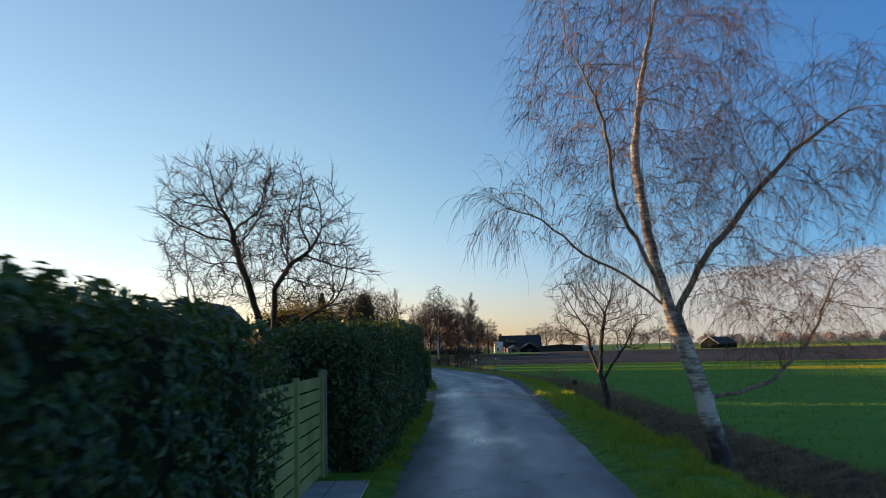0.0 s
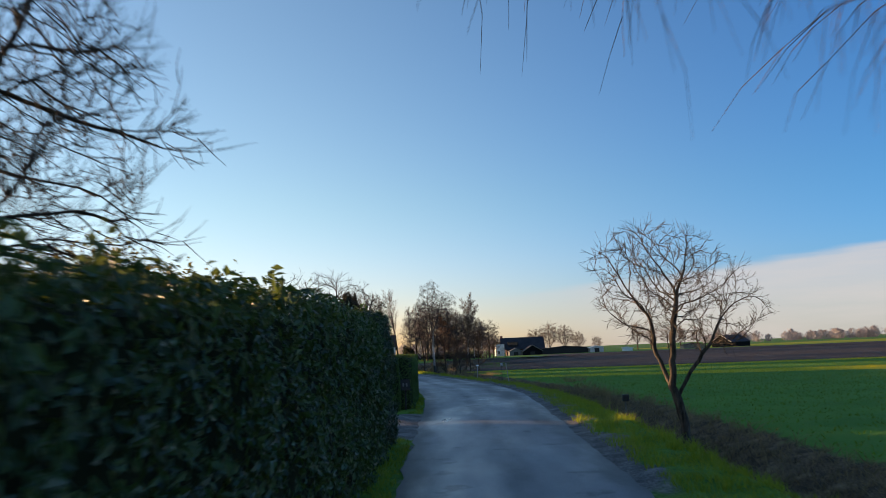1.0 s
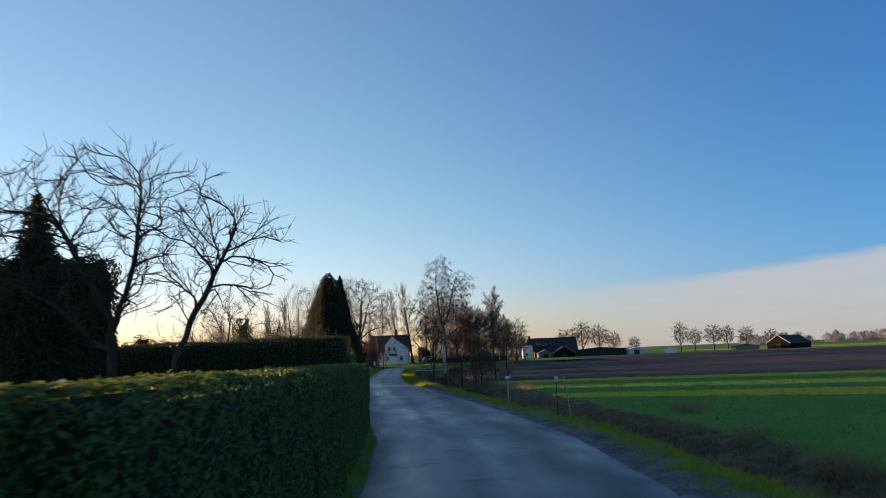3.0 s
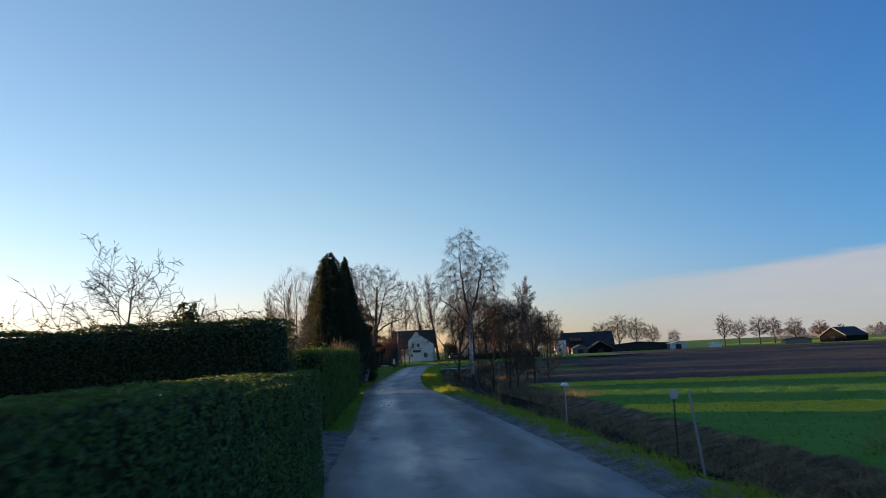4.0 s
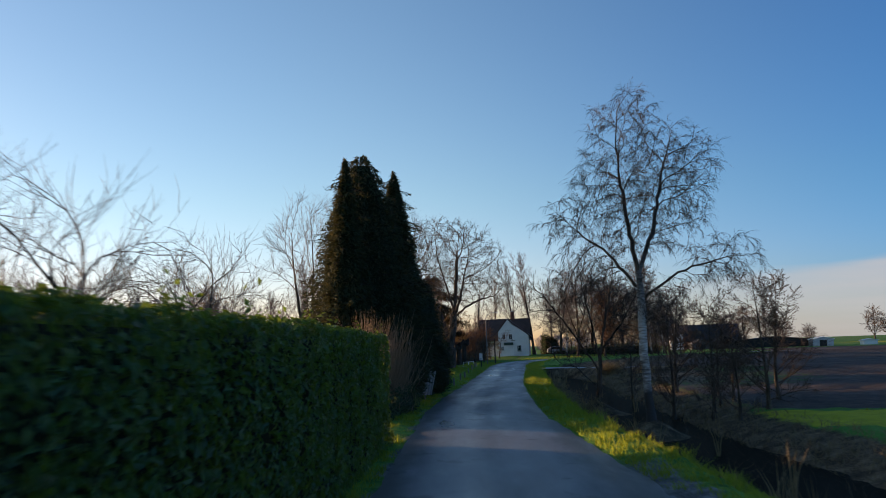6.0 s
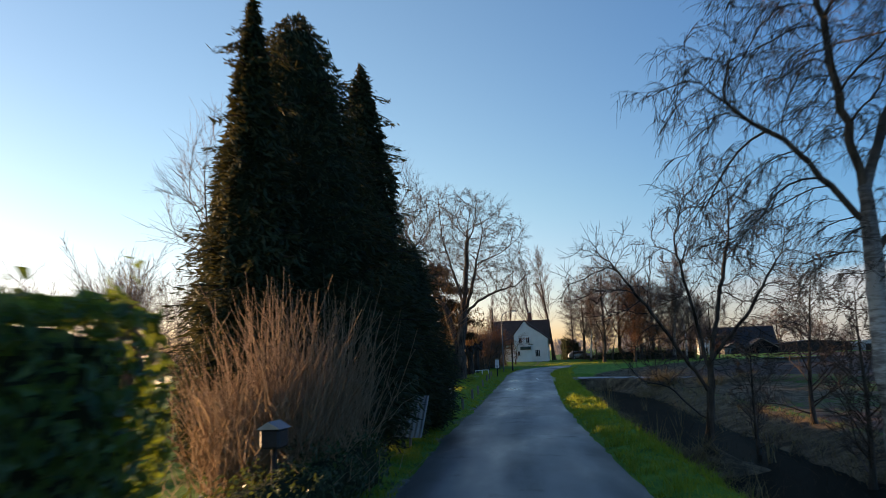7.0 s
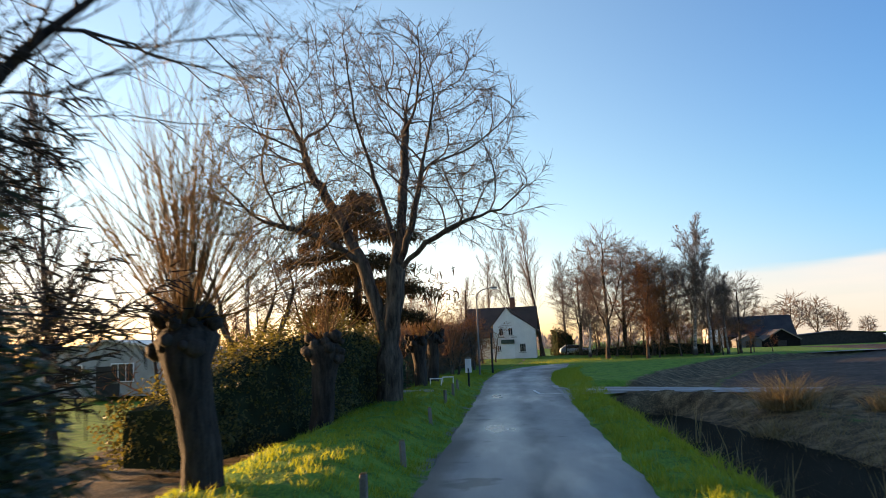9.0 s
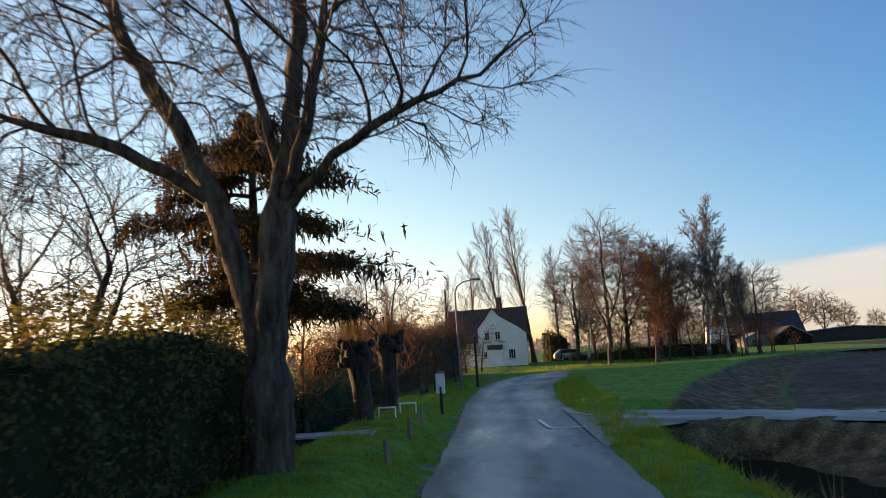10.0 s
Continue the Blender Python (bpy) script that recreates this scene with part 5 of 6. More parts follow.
def scatter(ob, rows, group, wide=1.0):
    for x, y, k, turn in rows:
        copy_thing(ob, pose(x, y, gz(x, y), 0, 0, turn) @ Matrix.Diagonal((k * wide, k * wide, k, 1)))
    ob["group"] = group


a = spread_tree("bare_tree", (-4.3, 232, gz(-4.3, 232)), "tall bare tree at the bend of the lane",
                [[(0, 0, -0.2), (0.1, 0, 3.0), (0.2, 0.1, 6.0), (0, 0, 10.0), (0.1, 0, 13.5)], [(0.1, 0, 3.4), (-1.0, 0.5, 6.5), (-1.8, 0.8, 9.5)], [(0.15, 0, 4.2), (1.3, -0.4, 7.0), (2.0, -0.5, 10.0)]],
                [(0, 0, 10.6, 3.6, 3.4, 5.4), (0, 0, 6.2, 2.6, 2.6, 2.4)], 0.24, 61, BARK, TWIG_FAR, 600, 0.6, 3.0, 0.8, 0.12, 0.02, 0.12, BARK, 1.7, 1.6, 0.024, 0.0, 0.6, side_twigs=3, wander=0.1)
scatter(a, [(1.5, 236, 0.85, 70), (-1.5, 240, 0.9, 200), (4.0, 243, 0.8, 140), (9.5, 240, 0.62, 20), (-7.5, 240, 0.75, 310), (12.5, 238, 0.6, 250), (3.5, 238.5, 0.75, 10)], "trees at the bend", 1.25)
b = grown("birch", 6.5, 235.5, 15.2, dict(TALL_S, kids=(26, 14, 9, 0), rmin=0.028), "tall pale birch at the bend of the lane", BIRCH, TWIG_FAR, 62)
scatter(b, [(8.2, 233.5, 0.72, 90), (10.6, 236, 0.62, 210), (-6.4, 236, 0.7, 33)], "trees at the bend")
grown("weeping_tree", 0.2, 228.5, 10.5, dict(BUSHY_S, trop=(0.0, 0.02, -0.25, -0.5)), "rust-coloured weeping tree at the bend", BARK, TWIG_ORANGE, 63)
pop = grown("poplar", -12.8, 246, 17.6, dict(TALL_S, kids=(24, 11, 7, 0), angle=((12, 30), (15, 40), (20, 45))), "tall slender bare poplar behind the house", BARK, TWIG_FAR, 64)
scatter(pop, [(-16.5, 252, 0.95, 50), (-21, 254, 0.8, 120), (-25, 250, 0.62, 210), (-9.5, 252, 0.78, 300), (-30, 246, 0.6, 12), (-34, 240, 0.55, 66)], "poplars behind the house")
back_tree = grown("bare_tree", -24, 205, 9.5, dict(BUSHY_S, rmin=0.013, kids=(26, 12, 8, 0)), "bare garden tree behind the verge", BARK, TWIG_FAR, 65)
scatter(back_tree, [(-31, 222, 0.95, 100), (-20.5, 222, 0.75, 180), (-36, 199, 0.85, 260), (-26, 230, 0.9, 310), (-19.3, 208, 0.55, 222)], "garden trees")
brown = grown("brown_bush", -15.8, 172, 5.2, dict(BUSHY_S, rmin=0.016, kids=(15, 8, 4, 0), start=(0.15, 0.15, 0.1)), "rust-brown leafless bush behind the verge", BARK, TWIG_ORANGE, 66)
scatter(brown, [(-16.6, 178, 0.8, 60), (-17.5, 168, 0.9, 120), (-16.8, 186, 0.7, 200), (-17.6, 195, 0.8, 20), (-18.5, 202, 0.9, 90), (-18, 209, 0.95, 150), (-21.5, 222, 1.1, 60), (-23, 234, 1.1, 10), (-16.2, 182, 0.65, 70), (-17.4, 190.5, 0.75, 300), (-20.5, 176, 0.8, 200), (-21, 186, 0.9, 130), (-22, 198, 0.95, 240), (-20.5, 214, 0.9, 20), (-20.8, 229, 1.0, 95), (-24.5, 206, 1.0, 330), (1.8, 231.5, 0.9, 40), (4.6, 233.5, 1.0, 140), (9.2, 231.8, 0.7, 240), (-9.5, 244, 0.8, 300), (-22.5, 240, 1.0, 180), (-3, 236, 1.0, 20), (0.5, 237.5, 1.1, 80), (3.2, 239, 1.15, 200), (6.4, 238, 1.1, 300), (11.5, 234.5, 0.8, 100), (7.8, 236.5, 0.9, 10), (13.5, 237, 0.8, 60), (-5.5, 238, 0.9, 260), (-1.5, 232.5, 0.55, 30), (2.8, 235, 0.6, 90), (5.6, 236.2, 0.55, 190), (8.8, 237.5, 0.6, 250), (11.2, 238.8, 0.6, 310), (14.5, 240, 0.6, 70), (17, 241, 0.5, 170), (-18.2, 232.5, 0.9, 40), (-19.6, 230.5, 0.95, 140)], "rusty bushes", 1.35)
bush = grown("ditch_bush", 0.4, 121.5, 4.6, dict(BUSHY_S, rmin=0.009, kids=(20, 10, 6, 0), start=(0.08, 0.15, 0.1)), "tangled bare bush on the far ditch bank", BARK, TWIG, 72)
scatter(bush, [(1.6, 131, 1.15, 90), (-0.8, 127.5, 0.8, 200), (2.2, 117, 0.7, 300), (3.2, 124, 0.8, 45), (1.7, 119.5, 0.95, 20), (3.6, 119, 1.05, 250), (4.9, 123.2, 1.1, 130), (2.4, 122.2, 0.85, 160)], "ditch bushes")
grown("twisted_tree", -15.6, 139.6, 7.2, dict(BUSHY_S, rmin=0.014, trop=(0.1, 0.05, -0.1, -0.1), wob=(0.12, 0.16, 0.2, 0.2)), "twisted dark tree behind the verge", BARK_DARK, BARK_DARK, 68)
orch = grown("orchard_tree", -23, 129, 2.6, dict(TALL_S, rmin=0.0075, kids=(26, 11, 7, 0), wob=(0.03, 0.06, 0.08, 0.09), ratio=(1.9, 0.42, 0.5), angle=((10, 58), (15, 42), (15, 40)), start=(0.05, 0.2, 0.1)), "bare many-branched willow bush in a garden", BARK, TWIG_FAR, 69)
scatter(orch, [(-27.5, 128, 1.0, 70), (-19.5, 130, 1.05, 140), (-31, 131, 0.9, 220), (-25, 133, 1.2, 300), (-21.5, 127, 0.9, 30), (-33.5, 128, 0.8, 160)], "willow bushes")
slim = grown("young_tree", -13.8, 79.7, 3.2, dict(TALL_S, rmin=0.008, r=0.16, kids=(12, 6, 4, 0), start=(0.3, 0.15, 0.1)), "young bare tree in a front garden", BARK, TWIG, 70)
thin2 = grown("poplar", -24.5, 150, 9.0, dict(TALL_S, rmin=0.012, kids=(24, 9, 6, 0), angle=((12, 28), (15, 35), (20, 40))), "slender bare poplar behind the gardens", BARK, TWIG_FAR, 73)
scatter(thin2, [(-23.0, 151, 1.05, 70), (-26.5, 152, 0.85, 150), (-29, 151, 0.75, 222)], "slender poplars")
scatter(slim, [(-12.6, 72.5, 1.15, 90), (-8.3, 92.5, 0.7, 170), (-13.5, 84.5, 0.9, 222)], "young trees")
for x, y, k in ((-18.6, 107, 0.7), (-17.4, 108, 0.8), (-16.4, 106.4, 0.85), (-19.6, 109.5, 0.75)):
    copy_thing(orch, pose(x, y, 0, 0, 0, 150 * k) @ Matrix.Diagonal((1.15 * k, 1.15 * k, k, 1)))
for x, y, k in ((-20, 165, 1.2), (-22, 172, 1.2), (-24.5, 160, 1.1), (-27, 168, 1.3), (-20.5, 158.5, 0.9), (-29, 176, 1.3), (-25, 180, 1.2), (-31, 160, 1.2)):
    copy_thing(brown, pose(x, y, gz(x, y), 0, 0, 170 * k) @ Matrix.Scale(k, 4))
# a low apple tree with a few last leaves, and an ivy-clad stump, behind the hedges
apple = grown("apple_tree", -10.2, 80.0, 4.7, dict(BUSHY_S, rmin=0.011, r=0.3, kids=(24, 9, 5, 0), ratio=(0.78, 0.45, 0.5), start=(0.22, 0.2, 0.2), angle=((40, 70), (30, 60), (25, 60))), "low apple tree with a few last leaves in a garden", BARK_DARK, BARK_DARK, 74)
lr = np.random.default_rng(74)
tips = np.array([v.co[:] for v in apple.children[1].data.vertices])[::9]
tips = tips[lr.random(len(tips)) < 0.35]
q, f = cards(tips, lr.normal(0, 1, tips.shape), 0.075, 0.6, lr, 0.5)
mesh_object("leaves", q, f, IVY, apple)["kind"] = "stuff"
scatter(apple, [(-7.4, 79.2, 0.66, 300)], "apple trees")
stump = thing("ivy_stump", (-12.1, 90.3, 0), "dead tree stump overgrown with dark ivy", "stump")
part("trunk", rod_bm(0.3, 0.24, 4.5, sides=10), BARK_DARK, stump)
n = 1500
a, z = lr.uniform(0, 6.28, n), lr.uniform(0.3, 4.9, n)
r = 0.36 + 0.12 * np.sin(a * 3 + z * 2.2) + lr.uniform(0, 0.16, n)
r = np.where(z > 4.5, r * 0.7, r)
c = np.column_stack([r * np.cos(a), r * np.sin(a), z])
q, f = cards(c, c * [1, 1, 0], 0.16, 0.7, lr, 0.6)
mesh_object("leaves", q, f, IVY, stump)["kind"] = "stuff"
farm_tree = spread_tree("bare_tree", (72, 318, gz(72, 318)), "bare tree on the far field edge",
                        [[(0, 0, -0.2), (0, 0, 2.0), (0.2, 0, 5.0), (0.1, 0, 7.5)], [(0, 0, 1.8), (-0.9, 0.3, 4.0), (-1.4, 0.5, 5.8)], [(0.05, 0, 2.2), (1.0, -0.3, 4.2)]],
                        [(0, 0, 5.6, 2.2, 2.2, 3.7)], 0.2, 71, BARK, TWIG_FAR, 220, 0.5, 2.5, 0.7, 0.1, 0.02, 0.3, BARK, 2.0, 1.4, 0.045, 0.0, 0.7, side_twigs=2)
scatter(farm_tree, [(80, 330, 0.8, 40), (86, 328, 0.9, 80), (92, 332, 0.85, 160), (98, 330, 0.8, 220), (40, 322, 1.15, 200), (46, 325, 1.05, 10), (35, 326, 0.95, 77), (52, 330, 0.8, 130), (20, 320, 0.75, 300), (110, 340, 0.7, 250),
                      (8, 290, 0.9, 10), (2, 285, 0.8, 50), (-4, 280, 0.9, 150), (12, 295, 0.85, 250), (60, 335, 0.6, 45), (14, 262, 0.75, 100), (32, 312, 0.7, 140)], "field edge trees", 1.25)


def pollard(name, x, y, z, h, rods, length, label, seed, lean=0.0):
    """A pollard willow: thick bent trunk, a knobbly head and a fan of rods."""
    rng = random.Random(seed)
    ob = thing(name, (x, y, z), label, "tree", "pollard willows")
    stem, knobs = Tubes(), Tubes()
    pts = [Vector((lean * s * s + rng.gauss(0, 0.03), rng.gauss(0, 0.03), h * s)) for s in (0, 0.2, 0.4, 0.6, 0.8, 0.93, 1.0)]
    stem.add(pts, (0.36, 0.29, 0.27, 0.27, 0.32, 0.45, 0.3), 12)
    top = pts[-1]
    for i in range(44):
        w = rng.uniform(0, 6.28)
        reach = rng.uniform(0.22, 0.46)
        c = top + Vector((reach * math.cos(w), reach * math.sin(w), rng.uniform(-0.42, 0.2)))
        r = rng.uniform(0.06, 0.15)
        knobs.add([c + Vector((0, 0, -r)), c + Vector((0, 0, -r * 0.5)), c + Vector((0, 0, r * 0.5)), c + Vector((0, 0, r))], (r * 0.3, r, r, r * 0.2), 9)
    stem.ob("trunk", BARK_DARK, ob)
    knobs.ob("head", BARK_DARK, ob, "knobbly cut head")["kind"] = "stuff"
    twigs = Tubes()
    for i in range(rods):
        w, tilt = rng.uniform(0, 6.28), abs(rng.gauss(0, 0.55))
        d = Vector((math.cos(w) * math.sin(tilt), math.sin(w) * math.sin(tilt), math.cos(tilt)))
        p = top + Vector((d.x * 0.3, d.y * 0.3, rng.uniform(-0.15, 0.15)))
        ln, pts = length * rng.uniform(0.5, 1.15), []
        for s in range(6):
            pts.append(p.copy())
            d = (d + Vector((rng.gauss(0, 0.05), rng.gauss(0, 0.05), 0.03))).normalized()
            p = p + d * ln / 5
        twigs.add(pts, (0.013, 0.011, 0.009, 0.007, 0.005, 0.003), 3)
        for _ in range(3):
            q = pts[rng.randint(2, 4)]
            dd = (d + Vector((rng.gauss(0, 0.4), rng.gauss(0, 0.4), 0))).normalized()
            twigs.add([q, q + dd * ln * 0.2, q + dd * ln * 0.35], (0.007, 0.005, 0.003), 3)
    twigs.ob("rod_fan", TWIG_WILLOW, ob)["kind"] = "stuff"
    return ob


pollard("pollard_willow", -13.2, 140.0, -0.2, 2.9, 130, 3.2, "pollard willow with a knobbly head and long thin rods", 81, -0.3)
pollard("pollard_willow", -14.2, 148.3, -0.1, 2.6, 60, 1.2, "pollard willow with a freshly cut knobbly head", 82, 0.1)
pollard("pollard_willow", -15.2, 166.0, 0.1, 2.5, 60, 1.2, "pollard willow with short rods", 83, -0.1)
pollard("pollard_willow", -15.5, 171.0, 0.1, 2.9, 60, 0.9, "dark pollard willow beside a white box", 84, 0.1)
pollard("pollard_willow", -28.8, 140, 0, 4.0, 150, 3.5, "pollard willow in a far garden", 85, 0.1)

# far woods along the horizon, their haze given by a pale colour
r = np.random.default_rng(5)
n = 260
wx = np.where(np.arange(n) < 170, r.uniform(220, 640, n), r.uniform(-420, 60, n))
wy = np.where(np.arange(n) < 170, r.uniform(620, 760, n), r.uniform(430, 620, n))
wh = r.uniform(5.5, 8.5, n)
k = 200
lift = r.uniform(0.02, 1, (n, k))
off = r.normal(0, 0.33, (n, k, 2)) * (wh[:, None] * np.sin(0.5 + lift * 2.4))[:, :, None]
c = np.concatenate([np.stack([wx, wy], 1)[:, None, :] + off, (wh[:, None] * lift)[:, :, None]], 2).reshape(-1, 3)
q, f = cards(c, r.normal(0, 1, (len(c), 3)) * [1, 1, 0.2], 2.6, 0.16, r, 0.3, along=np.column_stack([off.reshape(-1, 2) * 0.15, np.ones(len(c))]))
tagged(mesh_object("far_wood", q, f, HAZE_WOOD), "bare woods along the horizon, coloured pale for haze", "woods", kind="stuff")

# ---- houses ----
def prism(outline, depth, at=(0, 0, 0)):
    """A solid from an outline in x and z, pushed back along y."""
    bm = bmesh.new()
    fr = [bm.verts.new((at[0] + x, at[1], at[2] + z)) for x, z in outline]
    bk = [bm.verts.new((at[0] + x, at[1] + depth, at[2] + z)) for x, z in outline]
    bm.faces.new(fr)
    bm.faces.new(bk[::-1])
    n = len(outline)
    for i in range(n):
        bm.faces.new((fr[i], bk[i], bk[(i + 1) % n], fr[(i + 1) % n]))
    return bm


def slab(a, b, thick, depth, y0, over=0.0):
    """One roof slope between two points in x and z, of a given thickness."""
    a, b = Vector((a[0], 0, a[1])), Vector((b[0], 0, b[1]))
    d = (b - a).normalized()
    n = Vector((-d.z, 0, d.x))
    n = n if n.z > 0 else -n
    b = b + d * over
    return prism([(a.x, a.z), (b.x, b.z), ((b + n * thick).x, (b + n * thick).z), ((a + n * thick).x, (a + n * thick).z)], depth, (0, y0, 0))


def turned(bm, deg, at=(0, 0, 0)):
    bmesh.ops.transform(bm, matrix=pose(*at, 0, 0, deg), verts=bm.verts)
    return bm


def window(parent, x, z, w, h, y, bars=1, sill=True, casing=WHITE):
    """A window set in a wall that faces -y: frame, glass, bars and sill."""
    win = part("window", box_bm((w, 0.06, h), (x, y - 0.02, z), 0.01), casing, parent)
    part("pane", box_bm((w - 0.14, 0.03, h - 0.14), (x, y - 0.05, z + 0.07), 0.004), GLASS_DARK, win)
    for i in range(bars):
        part("glazing_bar", box_bm((0.04, 0.03, h - 0.14), (x - w / 2 + w * (i + 1) / (bars + 1), y - 0.068, z + 0.07), 0.004), casing, win)
    if sill:
        part("sill", box_bm((w + 0.14, 0.14, 0.06), (x, y - 0.06, z - 0.07), 0.01), STONE, win)
    return win


house = thing("white_house", (-19.0, 238.2, 0.45), "white gabled house with a brown tiled roof and a double door", "house")
part("front_wall", prism([(0, 0), (5.7, 0), (5.7, 3.9), (2.5, 6.0), (1.9, 6.9), (1.3, 6.0), (0.1, 4.5)], 2.8), WALL_WHITE, house)
part("main_wall", box_bm((9.0, 6.5, 3.2), (0.9, 6.0, 0), 0.0), WALL_WHITE, house)
part("front_roof", slab((1.9, 6.75), (5.9, 3.65), 0.16, 4.0, -0.12, 0.2), TILE_BROWN, house)
part("front_roof", slab((1.9, 6.75), (-0.1, 4.35), 0.16, 4.0, -0.12, 0.2), TILE_BROWN, house)
for z0, lo in ((2.55, 0), (2.55, 1)):
    slope = slab((0, 7.0), (3.6, 3.0), 0.18, 9.8, -4.9, 0.2)
    part("main_roof", turned(slope, 90 if lo else -90, (0.9, 6.0, 0)), TILE_BROWN, house)
part("gable_wall", turned(prism([(-3.2, 3.2), (3.2, 3.2), (0, 6.8)], 8.8, (0, -4.4, 0)), 90, (0.9, 6.0, 0)), WALL_WHITE, house)
chim = part("chimney", box_bm((0.7, 0.7, 1.5), (2.4, 6.0, 6.9), 0.02), BRICK, house)
part("chimney_cap", box_bm((0.85, 0.85, 0.12), (2.4, 6.0, 8.4), 0.02), CONCRETE, chim)
window(house, 1.15, 3.1, 0.6, 1.0, 0.0)
window(house, 2.4, 3.1, 0.65, 1.0, 0.0)
window(house, 0.85, 1.1, 0.5, 0.75, 0.0)
window(house, 3.95, 0.85, 0.85, 1.15, 0.0, 2)
door = part("double_door", box_bm((1.75, 0.08, 1.95), (2.0, -0.03, 0.02), 0.01), WHITE, house, "white double door")
for k in range(5):
    part("door_board", box_bm((0.33, 0.03, 1.85), (1.3 + k * 0.35, -0.085, 0.06), 0.008), WHITE, door)
part("awning", box_bm((1.75, 0.35, 0.5), (2.0, -0.2, 2.05), 0.03), GREEN_METAL, house, "dark awning above the door")
for x in (0.35, 2.05):
    part("lintel", box_bm((0.8, 0.05, 0.12), (x + 0.8, -0.03, 2.8), 0.01), STONE, house)

farm = thing("farmhouse", (18.2, 300.0, -0.25), "long farmhouse with a dark tiled roof and white end wall", "farmhouse")
part("white_wall", box_bm((3.0, 7.0, 4.3), (1.5, 3.5, 0), 0.0), WALL_WHITE, farm)
part("brick_wall", box_bm((13.2, 6.4, 2.6), (10.75, 6.8, 0), 0.0), BRICK, farm)
for lo in (0, 1):
    part("roof", turned(slab((0, 6.4), (4.6, 2.4), 0.2, 15.6, -7.8, 0.2), 90 if lo else -90, (9.8, 7.2, 0)), TILE_DARK, farm)
part("gable", turned(prism([(-4.1, 2.5), (4.1, 2.5), (0, 6.15)], 14.8, (0, -7.4, 0)), 90, (9.8, 7.2, 0)), BRICK, farm)
for x, w in ((1.1, 0.8),):
    window(farm, x, 0.9, w, 1.1, 0.0, 1)
for x in (6.6, 9.4, 12.2, 15.0):
    window(farm, x, 0.9, 1.1, 1.1, 3.6, 1)
dorm = part("dormer", box_bm((3.6, 1.8, 1.3), (6.4, 4.0, 3.7), 0.02), WOOD_DARK, farm)
for k in range(3):
    part("pane", box_bm((0.8, 0.03, 0.9), (5.35 + k * 1.05, 3.07, 3.9), 0.01), GLASS_DARK, dorm)
part("chimney", box_bm((0.8, 0.8, 1.2), (2.6, 7.2, 6.1), 0.02), BRICK, farm)


def shed(name, x, y, w, d, h, ridge, wall, roof, label, z=-0.3, door=True, turn=0.0, edge=None):
    ob = thing(name, (x, y, z), label, "shed", "", turn=turn)
    part("wall", prism([(-w / 2, 0), (w / 2, 0), (w / 2, h), (0, ridge), (-w / 2, h)], d), wall, ob)
    part("roof", slab((0, ridge), (w / 2 + 0.2, h - 0.2 * (ridge - h) / (w / 2)), 0.14, d + 0.5, -0.25), roof, ob)
    part("roof", slab((0, ridge), (-w / 2 - 0.2, h - 0.2 * (ridge - h) / (w / 2)), 0.14, d + 0.5, -0.25), roof, ob)
    if edge:
        for s in (-1, 1):
            part("bargeboard", slab((0, ridge + 0.02), (s * (w / 2 + 0.25), h - 0.25 * (ridge - h) / (w / 2)), 0.2, 0.06, -0.32), edge, ob)
    if door:
        part("door", box_bm((min(1.6, w * 0.35), 0.06, min(1.9, h * 0.9)), (0, -0.03, 0.02), 0.01), WOOD_DARK, ob)
    return ob


shed("wooden_barn", 30.0, 290.5, 6.4, 8, 1.6, 3.5, BARN_BLACK, TILE_DARK, "black wooden barn with grey bargeboards", edge=WOOD_GREY)
shed("grey_shed", 24.5, 292, 4.4, 6, 1.7, 2.7, LAMP_GREY, LAMP_GREY, "grey metal shed beside the farmhouse")
shed("long_shed", 42.0, 296, 17.0, 7, 2.1, 2.8, WOOD_DARK, TILE_DARK, "long low dark shed along the field")
shed("pale_shed", 51.6, 290, 4.6, 4, 1.9, 2.4, ZINC, WHITE, "small pale shed on the field edge", door=True)
shed("pale_caravan", 62.5, 292, 3.2, 2.2, 1.3, 1.6, WHITE, WHITE, "white caravan-like hut on the field edge", door=False)
shed("field_barn", 93.0, 288, 8.0, 9.5, 1.9, 4.2, BARN_BLACK, TILE_DARK, "dark field barn with a pale gable edge", edge=CONCRETE, turn=-58)
shed("open_shelter", 83.5, 287, 7.0, 4, 1.4, 2.0, WOOD_GREY, TILE_BROWN, "low open shelter on the field", door=False)
shed("garden_house", -18.6, 62.5, 7.6, 8, 2.3, 6.2, TILE_BROWN, TILE_BROWN, "house with brown tiled walls and a steep roof behind hedges", 0.0, door=False)
lowh = shed("greenhouse_shed", -37.8, 178, 11.5, 8, 2.6, 3.5, CONCRETE, ZINC, "long pale shed behind a lawn", 0.0, door=True)
for k in range(3):
    window(lowh, -3.6 + 3.6 * k + 1.0, 0.9, 1.6, 1.2, 0.0, 2)

# ---- fences, gates, posts ----
fence = thing("board_fence", (-2.3, 9.4, 0.03), "green-stained horizontal board fence beside the lane", "fence")
for y in (0.0, 3.2, 5.75):
    part("post", box_bm((0.10, 0.10, 1.9), (0.0, y, 0), 0.012), WOOD_GREEN, fence)
for span, y0, ln in ((0, 0.06, 3.08), (1, 3.26, 2.43)):
    for k in range(8):
        part("board", box_bm((0.024, ln, 0.195), (-0.02, y0 + ln / 2, 0.06 + k * 0.225), 0.006), WOOD_GREEN, fence)
part("corner_post", box_bm((0.12, 0.12, 1.95), (0.02, 5.9, 0), 0.012), WOOD_GREY, fence)

